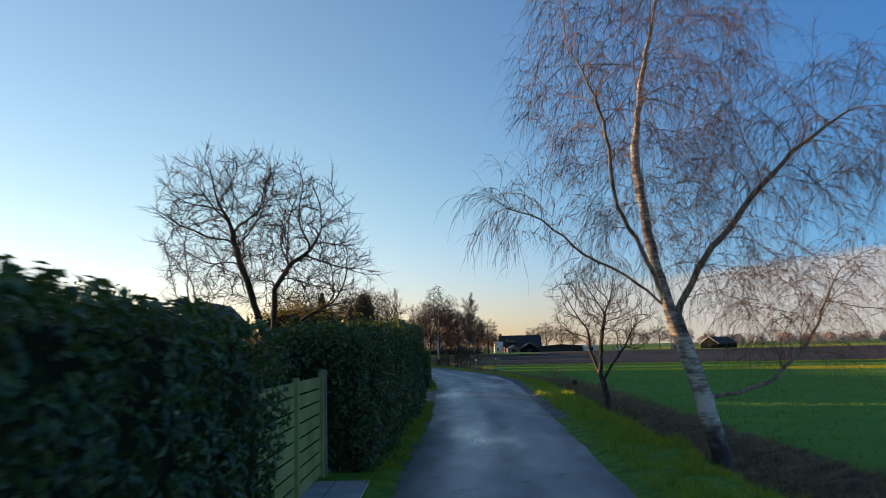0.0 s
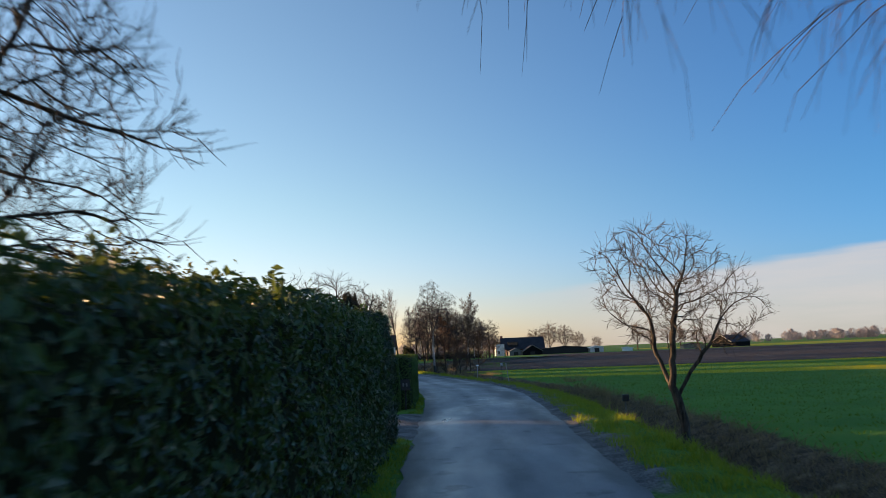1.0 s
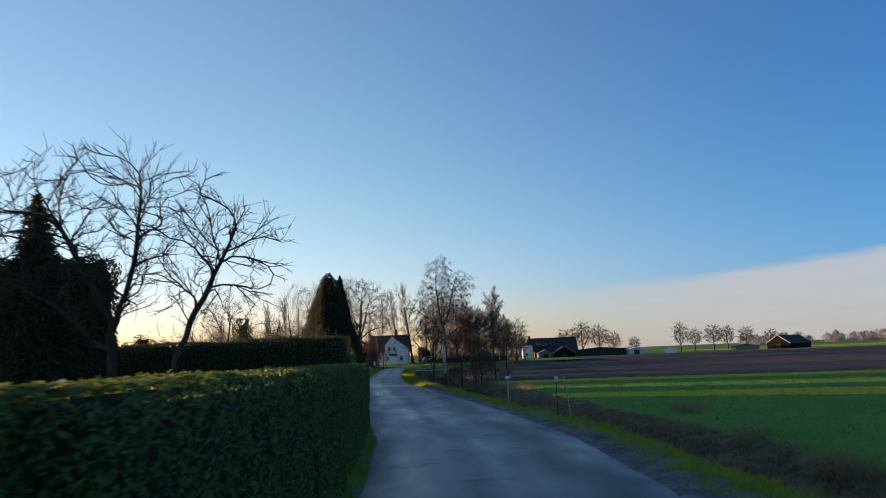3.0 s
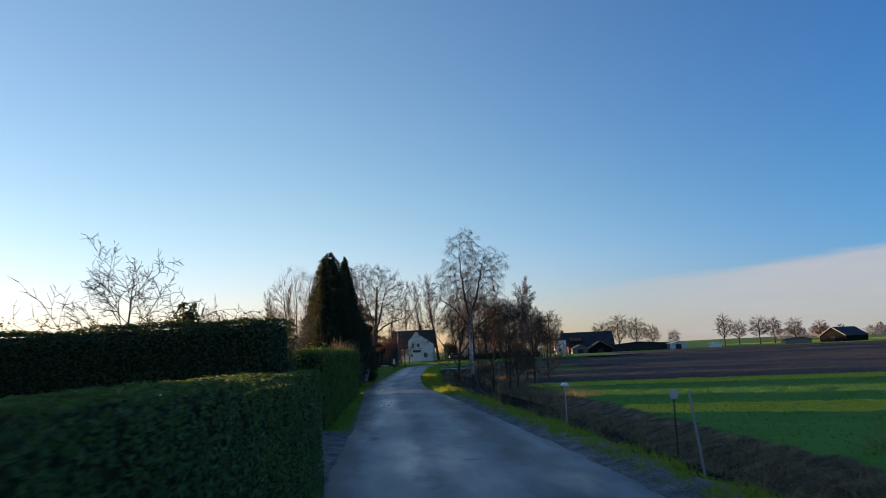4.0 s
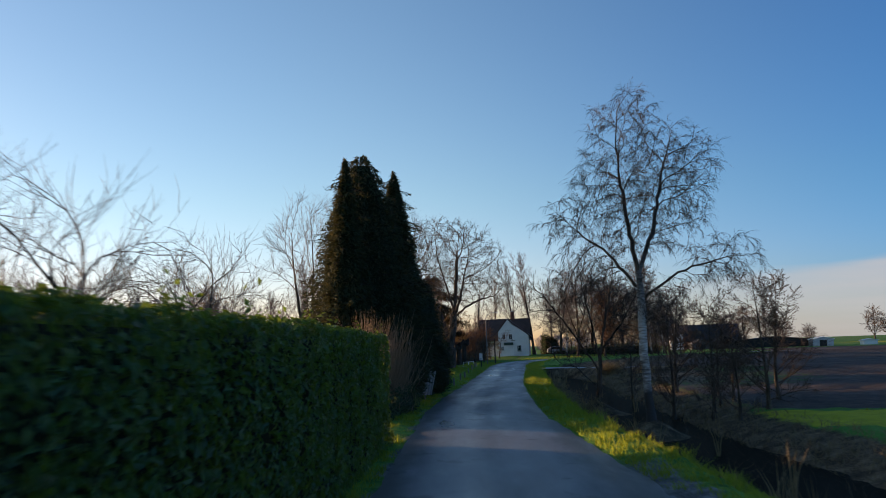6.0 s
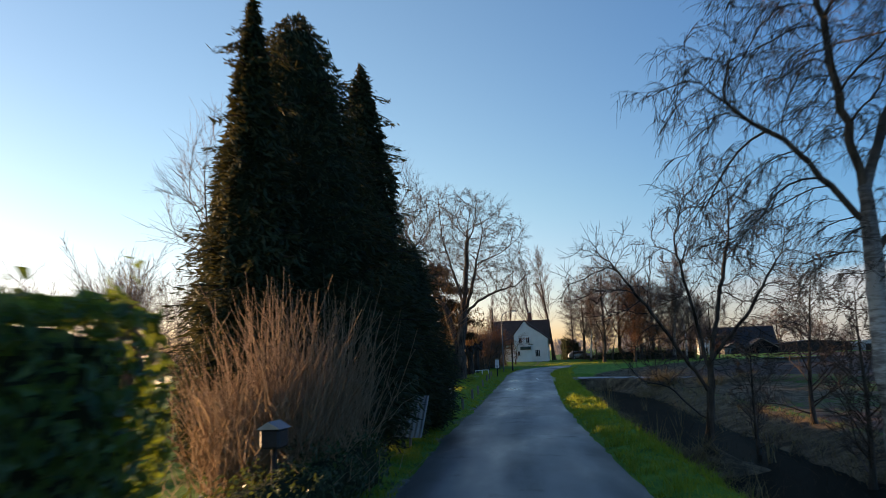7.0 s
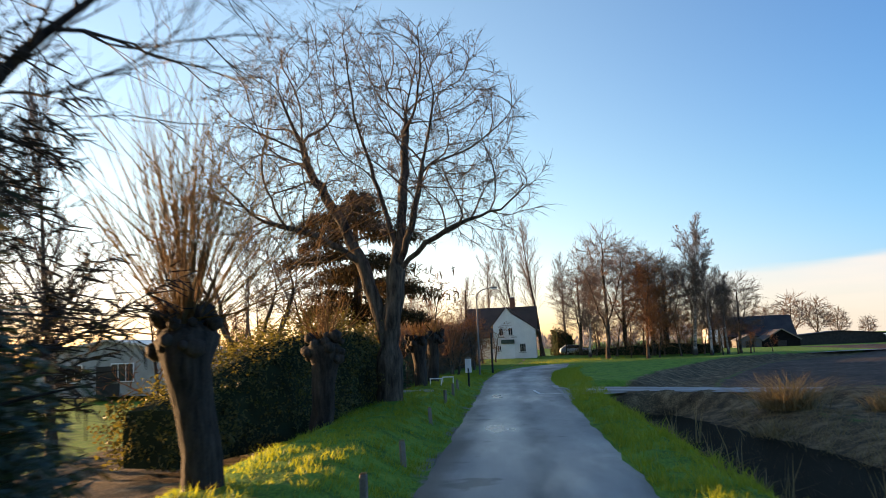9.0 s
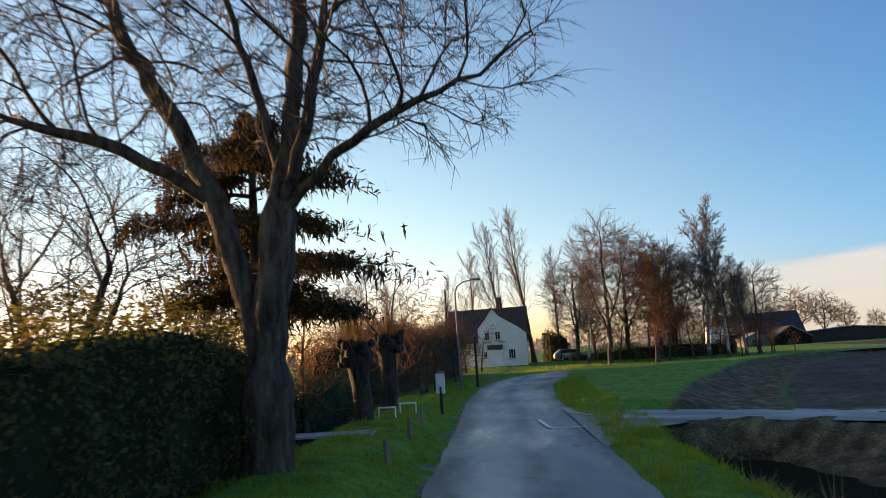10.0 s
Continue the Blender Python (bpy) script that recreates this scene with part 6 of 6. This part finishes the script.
slab_ob = thing("paving_slabs", (-1.95, 13.6, 0.035), "pale concrete slabs at the foot of the board fence", "paving")
for i in range(2):
    for j in range(3):
        part("slab", box_bm((0.58, 0.58, 0.05), (-0.3 + 0.6 * i, -0.6 + 0.6 * j, 0), 0.008), CONCRETE, slab_ob)

low = thing("low_board_fence", (-1.55, 31.6, 0.0), "low weathered grey board fence in front of the hedge", "fence")
for k in range(3):
    part("post", box_bm((0.09, 0.09, 1.22), (0, k * 1.6, 0), 0.01), WOOD_GREY, low)
for k in range(5):
    part("board", box_bm((0.025, 3.3, 0.2), (0.05, 1.62, 0.08 + k * 0.225), 0.006), WOOD_GREY, low)
gatepost = thing("gate_post", (-1.5, 35.9, 0.0), "mossy wooden gate post at a driveway", "post")
part("shaft", box_bm((0.16, 0.16, 1.35), (0, 0, 0), 0.03), WOOD_GREY, gatepost)
part("cap", box_bm((0.2, 0.2, 0.05), (0, 0, 1.35), 0.015), STONE, gatepost)

# pieces laid on the lane
def road_piece(name, y0, y1, u0, u1, z, mat, label, cat, fray=0.0):
    """A thin piece laid on the lane; u runs from the left edge (0) to the right edge (1)."""
    ys = np.linspace(y0, y1, max(2, int((y1 - y0) / 0.4)))
    at = lambda y, u: (float(road_l(y) + (road_r(y) - road_l(y)) * u), float(y))  # noqa: E731
    ob = strip(name, [at(y, u0) for y in ys], [at(y, u1) for y in ys], 3, z, mat, label, 0.0, fray)
    ob["category"] = cat
    return ob


road_piece("road_marking", 51.6, 51.75, 0.50, 0.60, 0.052, WHITE, "short worn white line on the asphalt", "road marking")

# house sign on a post: the number is a pair of plain bars
hs = thing("house_sign", (-1.2, 46.3, 0.03), "small dark house sign on a post before the hedge", "sign")
part("post", box_bm((0.06, 0.06, 0.95), (0, 0, 0), 0.008), WOOD_DARK, hs)
plate = part("plate", box_bm((0.36, 0.03, 0.42), (0, -0.04, 0.82), 0.008), BLACK, hs)
for x in (-0.07, 0.06):
    part("bar", box_bm((0.06, 0.012, 0.14), (x, -0.06, 0.96), 0.003), LAMP_GREY, plate, "plain grey bar")

# stone pillar with letter box at the second driveway
pil = thing("stone_pillar", (-4.75, 81.0, 0.03), "square pale stone pillar beside a driveway", "pillar")
for k in range(9):
    part("stone", box_bm((0.46 + 0.02 * ((k * 7) % 3), 0.46, 0.118), (0, 0, k * 0.122), 0.012), STONE, pil)
part("coping", box_bm((0.54, 0.54, 0.07), (0, 0, 1.1), 0.02), CONCRETE, pil)
lb = thing("letter_box", (-4.75, 81.15, 1.2), "dark letter box on a stone pillar", "letter box")
part("body", box_bm((0.26, 0.34, 0.30), (0, 0, 0), 0.03), BLACK, lb)
part("flap", box_bm((0.2, 0.02, 0.05), (0, -0.175, 0.2), 0.005), ZINC, lb)


# made-up posts, standing where a car's headlight and yellow plate belong
def marker(x, y, label):
    ob = thing("marker_post", (x, y, gz(x, y)), label, "marker post", "driveway markers")
    part("shaft", box_bm((0.10, 0.08, 0.62), (0, 0, -0.02), 0.02), WHITE, ob)
    part("reflector", box_bm((0.08, 0.02, 0.12), (0, -0.05, 0.3), 0.006), YELLOW, ob, "amber reflector")
    part("cap", box_bm((0.11, 0.09, 0.06), (0, 0, 0.6), 0.02), ZINC, ob)


marker(-4.8, 43.8, "made-up white marker post with an amber reflector at a driveway")
marker(-3.1, 73.6, "made-up white marker post with an amber reflector at a driveway")

# right side: leaning white post, lamp post, black box on a stake
wp = thing("leaning_post", (5.1, 74.6, -0.65), "leaning white-painted wooden post on the ditch bank", "post")
part("shaft", rod_bm(0.028, 0.024, 1.95, sides=8, matrix=pose(0, 0, 0, 4, -7, 0)), CONCRETE, wp)
part("plate", box_bm((0.16, 0.03, 0.2), (-0.55, -0.1, 1.75), 0.01), ZINC, wp)
part("plate_stem", box_bm((0.03, 0.03, 1.75), (-0.55, -0.08, 0), 0.005), WOOD_DARK, wp)
lp = thing("garden_lamp", (3.22, 86.7, -0.7), "thin post lamp with a white dome cap by the ditch", "lamp")
part("pole", rod_bm(0.028, 0.022, 1.62, sides=8), ZINC, lp)
dome = bmesh.new()
bmesh.ops.create_uvsphere(dome, u_segments=14, v_segments=8, radius=0.15, matrix=Matrix.Translation((0, 0, 1.62)) @ Matrix.Diagonal((1, 1, 0.7, 1)))
bmesh.ops.bisect_plane(dome, geom=dome.verts[:] + dome.edges[:] + dome.faces[:], plane_co=(0, 0, 1.6), plane_no=(0, 0, 1), clear_inner=True)
part("dome", dome, WHITE, lp, "white dome cap", True)
bx = thing("meter_box", (6.8, 43.5, gz(6.8, 43.5)), "small black box on a stake in the field", "box")
part("stake", box_bm((0.05, 0.05, 1.3), (0, 0, 0), 0.006), WOOD_GREY, bx)
part("box", box_bm((0.24, 0.16, 0.24), (0, -0.05, 1.2), 0.02), BLACK, bx)

# along the left verge
mb = thing("letter_box", (-9.6, 112.6, 0.03), "grey letter box on a post before the shrub", "letter box")
part("post", box_bm((0.07, 0.07, 1.1), (0, 0, 0), 0.01), WOOD_DARK, mb)
part("body", box_bm((0.28, 0.36, 0.26), (0, 0, 1.1), 0.03), BLACK, mb)
part("roof", prism([(-0.17, 0), (0.17, 0), (0, 0.10)], 0.42, (0, -0.21, 1.36)), ZINC, mb)
sh = thing("corrugated_sheet", (-9.95, 121.8, 0.30), "leaning pale corrugated sheet on the verge", "sheet")
v, f = [], []
for i in range(25):
    x = -0.36 + 0.72 * i / 24
    y = 0.022 * math.sin(i * 1.57)
    v += [(x, y, 0.0), (x + 0.2, y + 0.12, 1.0)]
v += [(a, b + 0.012, c) for a, b, c in v[:50]]
f = [(2 * i, 2 * i + 2, 2 * i + 3, 2 * i + 1) for i in range(24)] + [(50 + 2 * i, 51 + 2 * i, 53 + 2 * i, 52 + 2 * i) for i in range(24)]
f += [(2 * i, 50 + 2 * i, 52 + 2 * i, 2 * i + 2) for i in range(24)] + [(2 * i + 1, 2 * i + 3, 53 + 2 * i, 51 + 2 * i) for i in range(24)]
f += [(0, 1, 51, 50), (48, 98, 99, 49)]
mesh_object("sheet", v, f, CONCRETE, sh)
part("stake", box_bm((0.06, 0.06, 0.9), (0.05, 0.14, -0.3), 0.008), WOOD_GREY, sh)
gf2 = thing("garden_fence", (-10.25, 127.9, 0.35), "dark green vertical slat fence beside the verge", "fence")
for k in range(3):
    part("post", box_bm((0.08, 0.08, 1.12), (-0.14 * k, k * 1.9, -0.1), 0.01), GREEN_METAL, gf2)
for k in range(24):
    part("slat", box_bm((0.02, 0.125, 0.98), (-0.012 * k - 0.03, 0.1 + k * 0.155, 0.0), 0.004), GREEN_METAL, gf2)
part("rail", turned(box_bm((0.03, 3.8, 0.05), (0, 1.9, 0.8), 0.006), 4.3), GREEN_METAL, gf2)
wb = thing("garden_wall", (-13.9, 130.7, -0.02), "pale painted garden wall half hidden by dark evergreens", "wall")
part("body", box_bm((3.9, 0.16, 1.62), (0, 0, 0), 0.02), WALL_WHITE, wb)
part("coping", box_bm((3.96, 0.22, 0.06), (0, 0, 1.62), 0.015), CONCRETE, wb)
stake = thing("verge_stake", (-11.2, 140.6, gz(-11.2, 140.6)), "short weathered wooden stake on the grass verge", "stake", "verge stakes")
part("shaft", box_bm((0.10, 0.10, 0.55), (0, 0, -0.08), 0.015), WOOD_GREY, stake)
part("cut_top", box_bm((0.085, 0.085, 0.02), (0, 0, 0.47), 0.006), STRAW, stake)
for x, y, turn in ((-11.5, 144.6, 30), (-12.2, 151.5, 10), (-12.9, 158.5, 50), (-13.3, 163.0, 80), (-13.6, 166.5, 20), (-10.6, 134.2, 15)):
    copy_thing(stake, pose(x, y, gz(x, y), 2, -3, turn))
sb = thing("notice_box", (-13.8, 172.0, gz(-13.8, 172.0)), "white notice box on a dark post beside the verge", "notice box")
part("post", box_bm((0.10, 0.10, 1.0), (0, 0, 0), 0.01), WOOD_DARK, sb)
part("panel", box_bm((0.32, 0.10, 0.72), (0, 0, 0.75), 0.015), WHITE, sb)
part("roof", prism([(-0.2, 0), (0.2, 0), (0, 0.1)], 0.2, (0, -0.1, 1.48)), WOOD_GREY, sb)
pl = thing("footbridge", (-15.3, 162.4, 0.42), "low pale plank footbridge over the garden ditch", "footbridge")
for k in range(4):
    part("plank", box_bm((2.6, 0.24, 0.06), (0, k * 0.26 - 0.4, 0.1), 0.01), CONCRETE, pl)
for y in (-0.35, 0.35):
    part("beam", box_bm((2.7, 0.1, 0.12), (0, y, -0.02), 0.01), WOOD_DARK, pl)
for x, y in ((-14.6, 166.5), (-14.3, 168.2)):
    bench = thing("small_rail", (x, y, gz(x, y)), "small white rail beside the garden path", "rail", "garden rails")
    for s in (-0.25, 0.25):
        part("leg", box_bm((0.04, 0.04, 0.3), (s, 0, 0), 0.01), WHITE, bench)
    part("bar", box_bm((0.56, 0.05, 0.05), (0, 0, 0.3), 0.012), WHITE, bench)

# short worn white line at the junction
mark = mesh_object("road_marking", [(-10.0, 166.6, 0.052), (-9.86, 166.55, 0.052), (-10.25, 169.4, 0.052), (-10.38, 169.4, 0.052)], [(0, 1, 2, 3)], WHITE)
tagged(mark, "short worn white line on the asphalt", "road marking", kind="structure")
cross = mesh_object("road_marking", [(-9.9, 166.5, 0.052), (-8.9, 166.3, 0.046), (-8.9, 166.4, 0.046), (-9.9, 166.6, 0.052)], [(0, 1, 2, 3)], WHITE)
tagged(cross, "thin worn white line across the mouth of the track", "road marking", kind="structure")

# street lamp and mast
sl = thing("street_lamp", (-15.6, 192.5, 0.1), "grey street lamp with a bent arm", "street lamp")
pole = Tubes()
pole.add([Vector(p) for p in ((0, 0, 0), (0, 0, 3), (0, 0, 5.9), (0.15, 0, 6.3), (0.55, 0, 6.55), (1.1, 0, 6.65))], (0.075, 0.065, 0.05, 0.045, 0.04, 0.035), 10)
pole.ob("pole", LAMP_GREY, sl)
part("head", box_bm((0.62, 0.2, 0.12), (1.35, 0, 6.6), 0.04), LAMP_GREY, sl)
part("lens", box_bm((0.45, 0.15, 0.04), (1.35, 0, 6.565), 0.01), WHITE, sl)
ms = thing("mast", (-21.2, 229, 0.2), "slim wooden mast behind the garden", "mast")
part("pole", rod_bm(0.14, 0.08, 9.0, sides=8), WOOD_DARK, ms)
cp = thing("dark_post", (-14.9, 195.5, 0.1), "dark post at the edge of the verge", "post")
part("shaft", rod_bm(0.09, 0.07, 3.2, sides=8), WOOD_DARK, cp)


def parked_car(x, y, z, turn, label, plate=False):
    """A small hatchback seen from afar: body, cabin, windows, four wheels and lights."""
    ob = thing("parked_car", (x, y, z), label, "car", "", turn=turn)
    side = [(-2.0, 0.3), (2.0, 0.3), (2.05, 0.62), (1.95, 0.82), (1.1, 0.92), (0.55, 1.4), (-1.2, 1.45), (-1.95, 0.95), (-2.05, 0.6)]
    bm = prism(side, 1.7, (0, -0.85, 0))
    bmesh.ops.bevel(bm, geom=bm.edges[:], offset=0.06, segments=2, affect="EDGES")
    body = part("body", bm, ZINC, ob, "silver body", True)
    for s in (-0.86, 0.83):
        part("side_window", prism([(0.95, 0.95), (0.5, 1.34), (-1.1, 1.38), (-1.5, 0.97)], 0.03, (0, s, 0)), GLASS_DARK, body)
    for wx in (-1.25, 1.25):
        for s in (-0.86, 0.68):
            wh = part("wheel", rod_bm(0.31, 0.31, 0.18, sides=16, matrix=pose(wx, s + 0.18, 0.31, 90, 0, 0)), BLACK, ob)
            part("rim", rod_bm(0.18, 0.18, 0.2, sides=12, matrix=pose(wx, s + 0.19, 0.31, 90, 0, 0)), ZINC, wh)
    for s in (-0.6, 0.6):
        part("headlight", box_bm((0.05, 0.3, 0.14), (2.03, s, 0.62), 0.02), WHITE, ob)
    if plate:
        tag = part("number_plate", box_bm((0.02, 0.52, 0.11), (2.06, 0, 0.42), 0.004), YELLOW, ob, "yellow plate with a plain dark bar")
        part("bar", box_bm((0.006, 0.40, 0.05), (2.073, 0, 0.45), 0.001), BLACK, tag)
        part("grille", box_bm((0.03, 0.8, 0.1), (2.045, 0, 0.58), 0.008), BLACK, ob, "dark grille")
    return ob


parked_car(-5.85, 75.25, gz(-5.85, 75.25), 0, "silver hatchback parked nose out in a driveway", True)
# a low dark gate beside the stone pillar
gate = thing("wooden_gate", (-5.35, 80.85, 0.04), "low dark wooden gate beside a stone pillar", "gate")
for k in range(4):
    part("board", box_bm((0.115, 0.03, 1.08), (-0.18 + 0.12 * k, 0, 0.03), 0.006), WOOD_DARK, gate)
for z in (0.25, 0.85):
    part("rail", box_bm((0.52, 0.04, 0.08), (0, 0.04, z), 0.006), WOOD_DARK, gate)
parked_car(-8.3, 246.5, gz(-8.3, 246.5), 12, "silver hatchback parked beside the white house")


# ---- shrubs, reeds and grass ----
def ground_points(xy):
    z = land(xy[:, 0], xy[:, 1])[0]
    return np.column_stack([xy, z - 0.01])


def along_road(n, y0, y1, side, lo, hi, rng, bias=1.0, tufts=0.0):
    y = rng.uniform(y0, y1, n)
    u = lo + (hi - lo) * rng.random(n) ** bias
    x = road_r(y) + u if side > 0 else road_l(y) - u
    return np.column_stack([x, y])


# a broad clump of bare straw-coloured stems before the conifers
shrub = thing("stem_shrub", (-10.4, 115.2, 0), "broad clump of bare straw-coloured stems before the conifers", "shrub")
rng = random.Random(9)
st = Tubes()
crowns = [(rng.gauss(0, 0.35), -1.25 + 3.2 * k / 13 + rng.gauss(0, 0.12), rng.choice((0.62, 0.8, 0.95, 1.05))) for k in range(14)]
for i in range(1900):
    cx, cy, ck = crowns[int(rng.random() ** 1.15 * 14)]
    w, tilt = rng.uniform(0, 6.28), abs(rng.gauss(0, 0.24))
    p = Vector((cx + rng.gauss(0, 0.16), cy + rng.gauss(0, 0.16), 0))
    d = Vector((math.cos(w) * math.sin(tilt), math.sin(w) * math.sin(tilt), math.cos(tilt)))
    h, pts = ck * rng.uniform(1.2, 3.7), []
    for k in range(6):
        pts.append(p.copy())
        d = (d + Vector((rng.gauss(0, 0.11), rng.gauss(0, 0.11), 0))).normalized()
        p = p + d * h / 5
    st.add(pts, (0.012, 0.011, 0.0095, 0.008, 0.006, 0.003), 3)
    for k in range(3):
        q = pts[2 + k]
        o = (d + Vector((rng.gauss(0, 0.5), rng.gauss(0, 0.5), 0.2))).normalized()
        st.add([q, q + o * h * rng.uniform(0.06, 0.16)], (0.006, 0.003), 3)
st.ob("clump", STEM_STRAW, shrub)["kind"] = "stuff"
pts = np.column_stack([NPR.normal(0, 0.6, 2600), NPR.normal(0, 1.2, 2600), NPR.uniform(0.1, 1.7, 2600)])
blades("twig_mass", pts, 0.5, 0.012, STEM_STRAW, "", "", 3, 0.8, shrub)


def tufted(xy, rng, keep=0.55):
    """Thins points out between the tufts."""
    v = np.array([noise.noise(Vector((a * 2.6, b * 2.2, 3))) for a, b in xy])
    return xy[v + rng.normal(0, 0.16, len(xy)) > keep - 0.5 - 0.1]


# grass on both verges
g = np.random.default_rng(21)
right = np.concatenate([along_road(60000, 8, 100, 1, 0.3, 2.1, g, 0.7), along_road(66000, 100, 200, 1, 0.05, 2.0, g)])
blades("verge_grass", ground_points(tufted(right, g)), 0.15, 0.018, GRASS, "fresh green grass on the verge by the ditch", "grass", 31, vary=0.8)
left = np.concatenate([along_road(9000, 14, 36, -1, 0.05, 0.7, g), along_road(9000, 45, 71, -1, 0.05, 0.55, g), along_road(9000, 82, 107, -1, 0.05, 0.9, g),
                       along_road(16000, 106, 126, -1, 0.05, 1.6, g), along_road(80000, 125, 205, -1, 0.05, 3.4, g)])
blades("verge_grass", ground_points(tufted(left, g)), 0.10, 0.016, GRASS, "fresh green grass on the verge along the gardens", "grass", 32, vary=0.8)
bend = np.column_stack([g.uniform(-15, 10, 9000), g.uniform(205, 245, 9000)])
bl2 = np.array(BEND_L)
keep = (bend[:, 1] > np.interp(bend[:, 0], bl2[:, 0], bl2[:, 1]) + 0.3) & (bend[:, 1] < np.interp(bend[:, 0], bl2[:, 0], bl2[:, 1]) + 12)
blades("bend_grass", ground_points(bend[keep]), 0.2, 0.03, GRASS, "green grass beyond the bend", "grass", 33)

# taller green shoots where the verge drops to the ditch
tall = np.concatenate([along_road(1500, 104, 160, 1, 1.5, 2.1, g), along_road(700, 30, 104, 1, 1.7, 2.2, g)])
blades("verge_shoots", ground_points(tufted(tall, g, 0.7)), 0.34, 0.025, GRASS, "tall green shoots at the edge of the ditch", "grass", 37, 0.35)

corner = np.column_stack([g.normal(-7.2, 0.45, 420), g.normal(163.6, 0.35, 420)])
blades("corner_tuft", ground_points(corner), 0.3, 0.022, GRASS, "tall fresh grass tuft at the corner of the track", "grass", 39, 0.4)

# the young crop on the field beyond the ditch
fx = g.uniform(6.5, 80, 90000)
fy = g.uniform(16, 128, 90000)
ok = land(fx, fy)[2] > 0.6
in_sun_strip = land(fx, fy)[3] > 0.4
crop_xy = np.column_stack([fx[ok & ~in_sun_strip], fy[ok & ~in_sun_strip]])
sun_strip_xy = np.column_stack([fx[ok & in_sun_strip], fy[ok & in_sun_strip]])
# blades in the painted sun strips take the sunlit colour
blades("fresh_grass", ground_points(sun_strip_xy), 0.11, 0.06, SUN_BLADES, "strips of grass coloured yellow-green as if sunlit across the field", "grass", 38, 0.5)
blades("young_crop", ground_points(crop_xy), 0.09, 0.05, CROP, "short green winter crop on the field", "crop", 36, 0.5)

# dead grass and reeds in and along the ditch
d1 = np.concatenate([along_road(30000, 8, 100, 1, 2.4, 5.6, g), along_road(12000, 100, 162, 1, 2.0, 3.2, g), along_road(9000, 100, 162, 1, 5.6, 8.5, g)])
blades("dead_grass", ground_points(tufted(d1, g, 0.5)), 0.26, 0.02, STRAW, "bleached dead grass on the ditch banks", "dead grass", 34, 0.7, vary=0.8)
d2 = np.concatenate([along_road(5000, 10, 100, 1, 2.5, 4.7, g), along_road(3600, 100, 160, 1, 2.2, 6.5, g)])
BRAMBLE = leafy("dark_dead_stems", [(0.0, (0.05, 0.036, 0.025)), (1.0, (0.17, 0.125, 0.085))], 0.1, 0.9, 0.1, (0.1, 0.07, 0.04))
blades("ditch_stems", ground_points(d2), 0.32, 0.012, BRAMBLE, "dark tangled dead stems in the ditch", "dead stems", 35, 0.6)
# single clumps of reed
rng = random.Random(3)
for i in range(46):
    y = rng.uniform(86, 160) if i < 38 else rng.uniform(20, 80)
    x = road_r(y) + rng.uniform(2.1, 2.9) + (rng.uniform(0, 2.0) if i % 4 == 0 else 0)
    n = rng.randint(4, 11)
    c = np.column_stack([NPR.normal(0, 0.07, n), NPR.normal(0, 0.07, n), np.zeros(n)])
    clump = thing("reed_clump", (x, y, gz(x, y)), "pale dry reed clump at the edge of the ditch", "reed", "ditch reeds")
    blades("stalk_fan", c, rng.uniform(0.8, 1.25), 0.03, STRAW, "", "", 100 + i, 0.12, clump)
for x, y, n in ((-0.9, 160.2, 760), (1.9, 158.5, 320), (-2.3, 156.5, 120), (4.5, 162, 120), (0.5, 150, 90), (10, 76, 120), (9.0, 60, 130), (8.3, 55.0, 110), (7.9, 48.5, 90), (4.2, 93.5, 90), (9.3, 66, 80)):
    c = np.column_stack([NPR.normal(0, 0.4, n), NPR.normal(0, 0.4, n), np.zeros(n)])
    tuft = thing("grass_tussock", (x, y, gz(x, y)), "bleached tussock of dead grass on the field edge", "tussock", "tussocks")
    blades("stalk_fan", c, 0.5 + n / 1200, 0.03, STRAW, "", "", int(200 + x * 3 + y), 0.9, tuft)
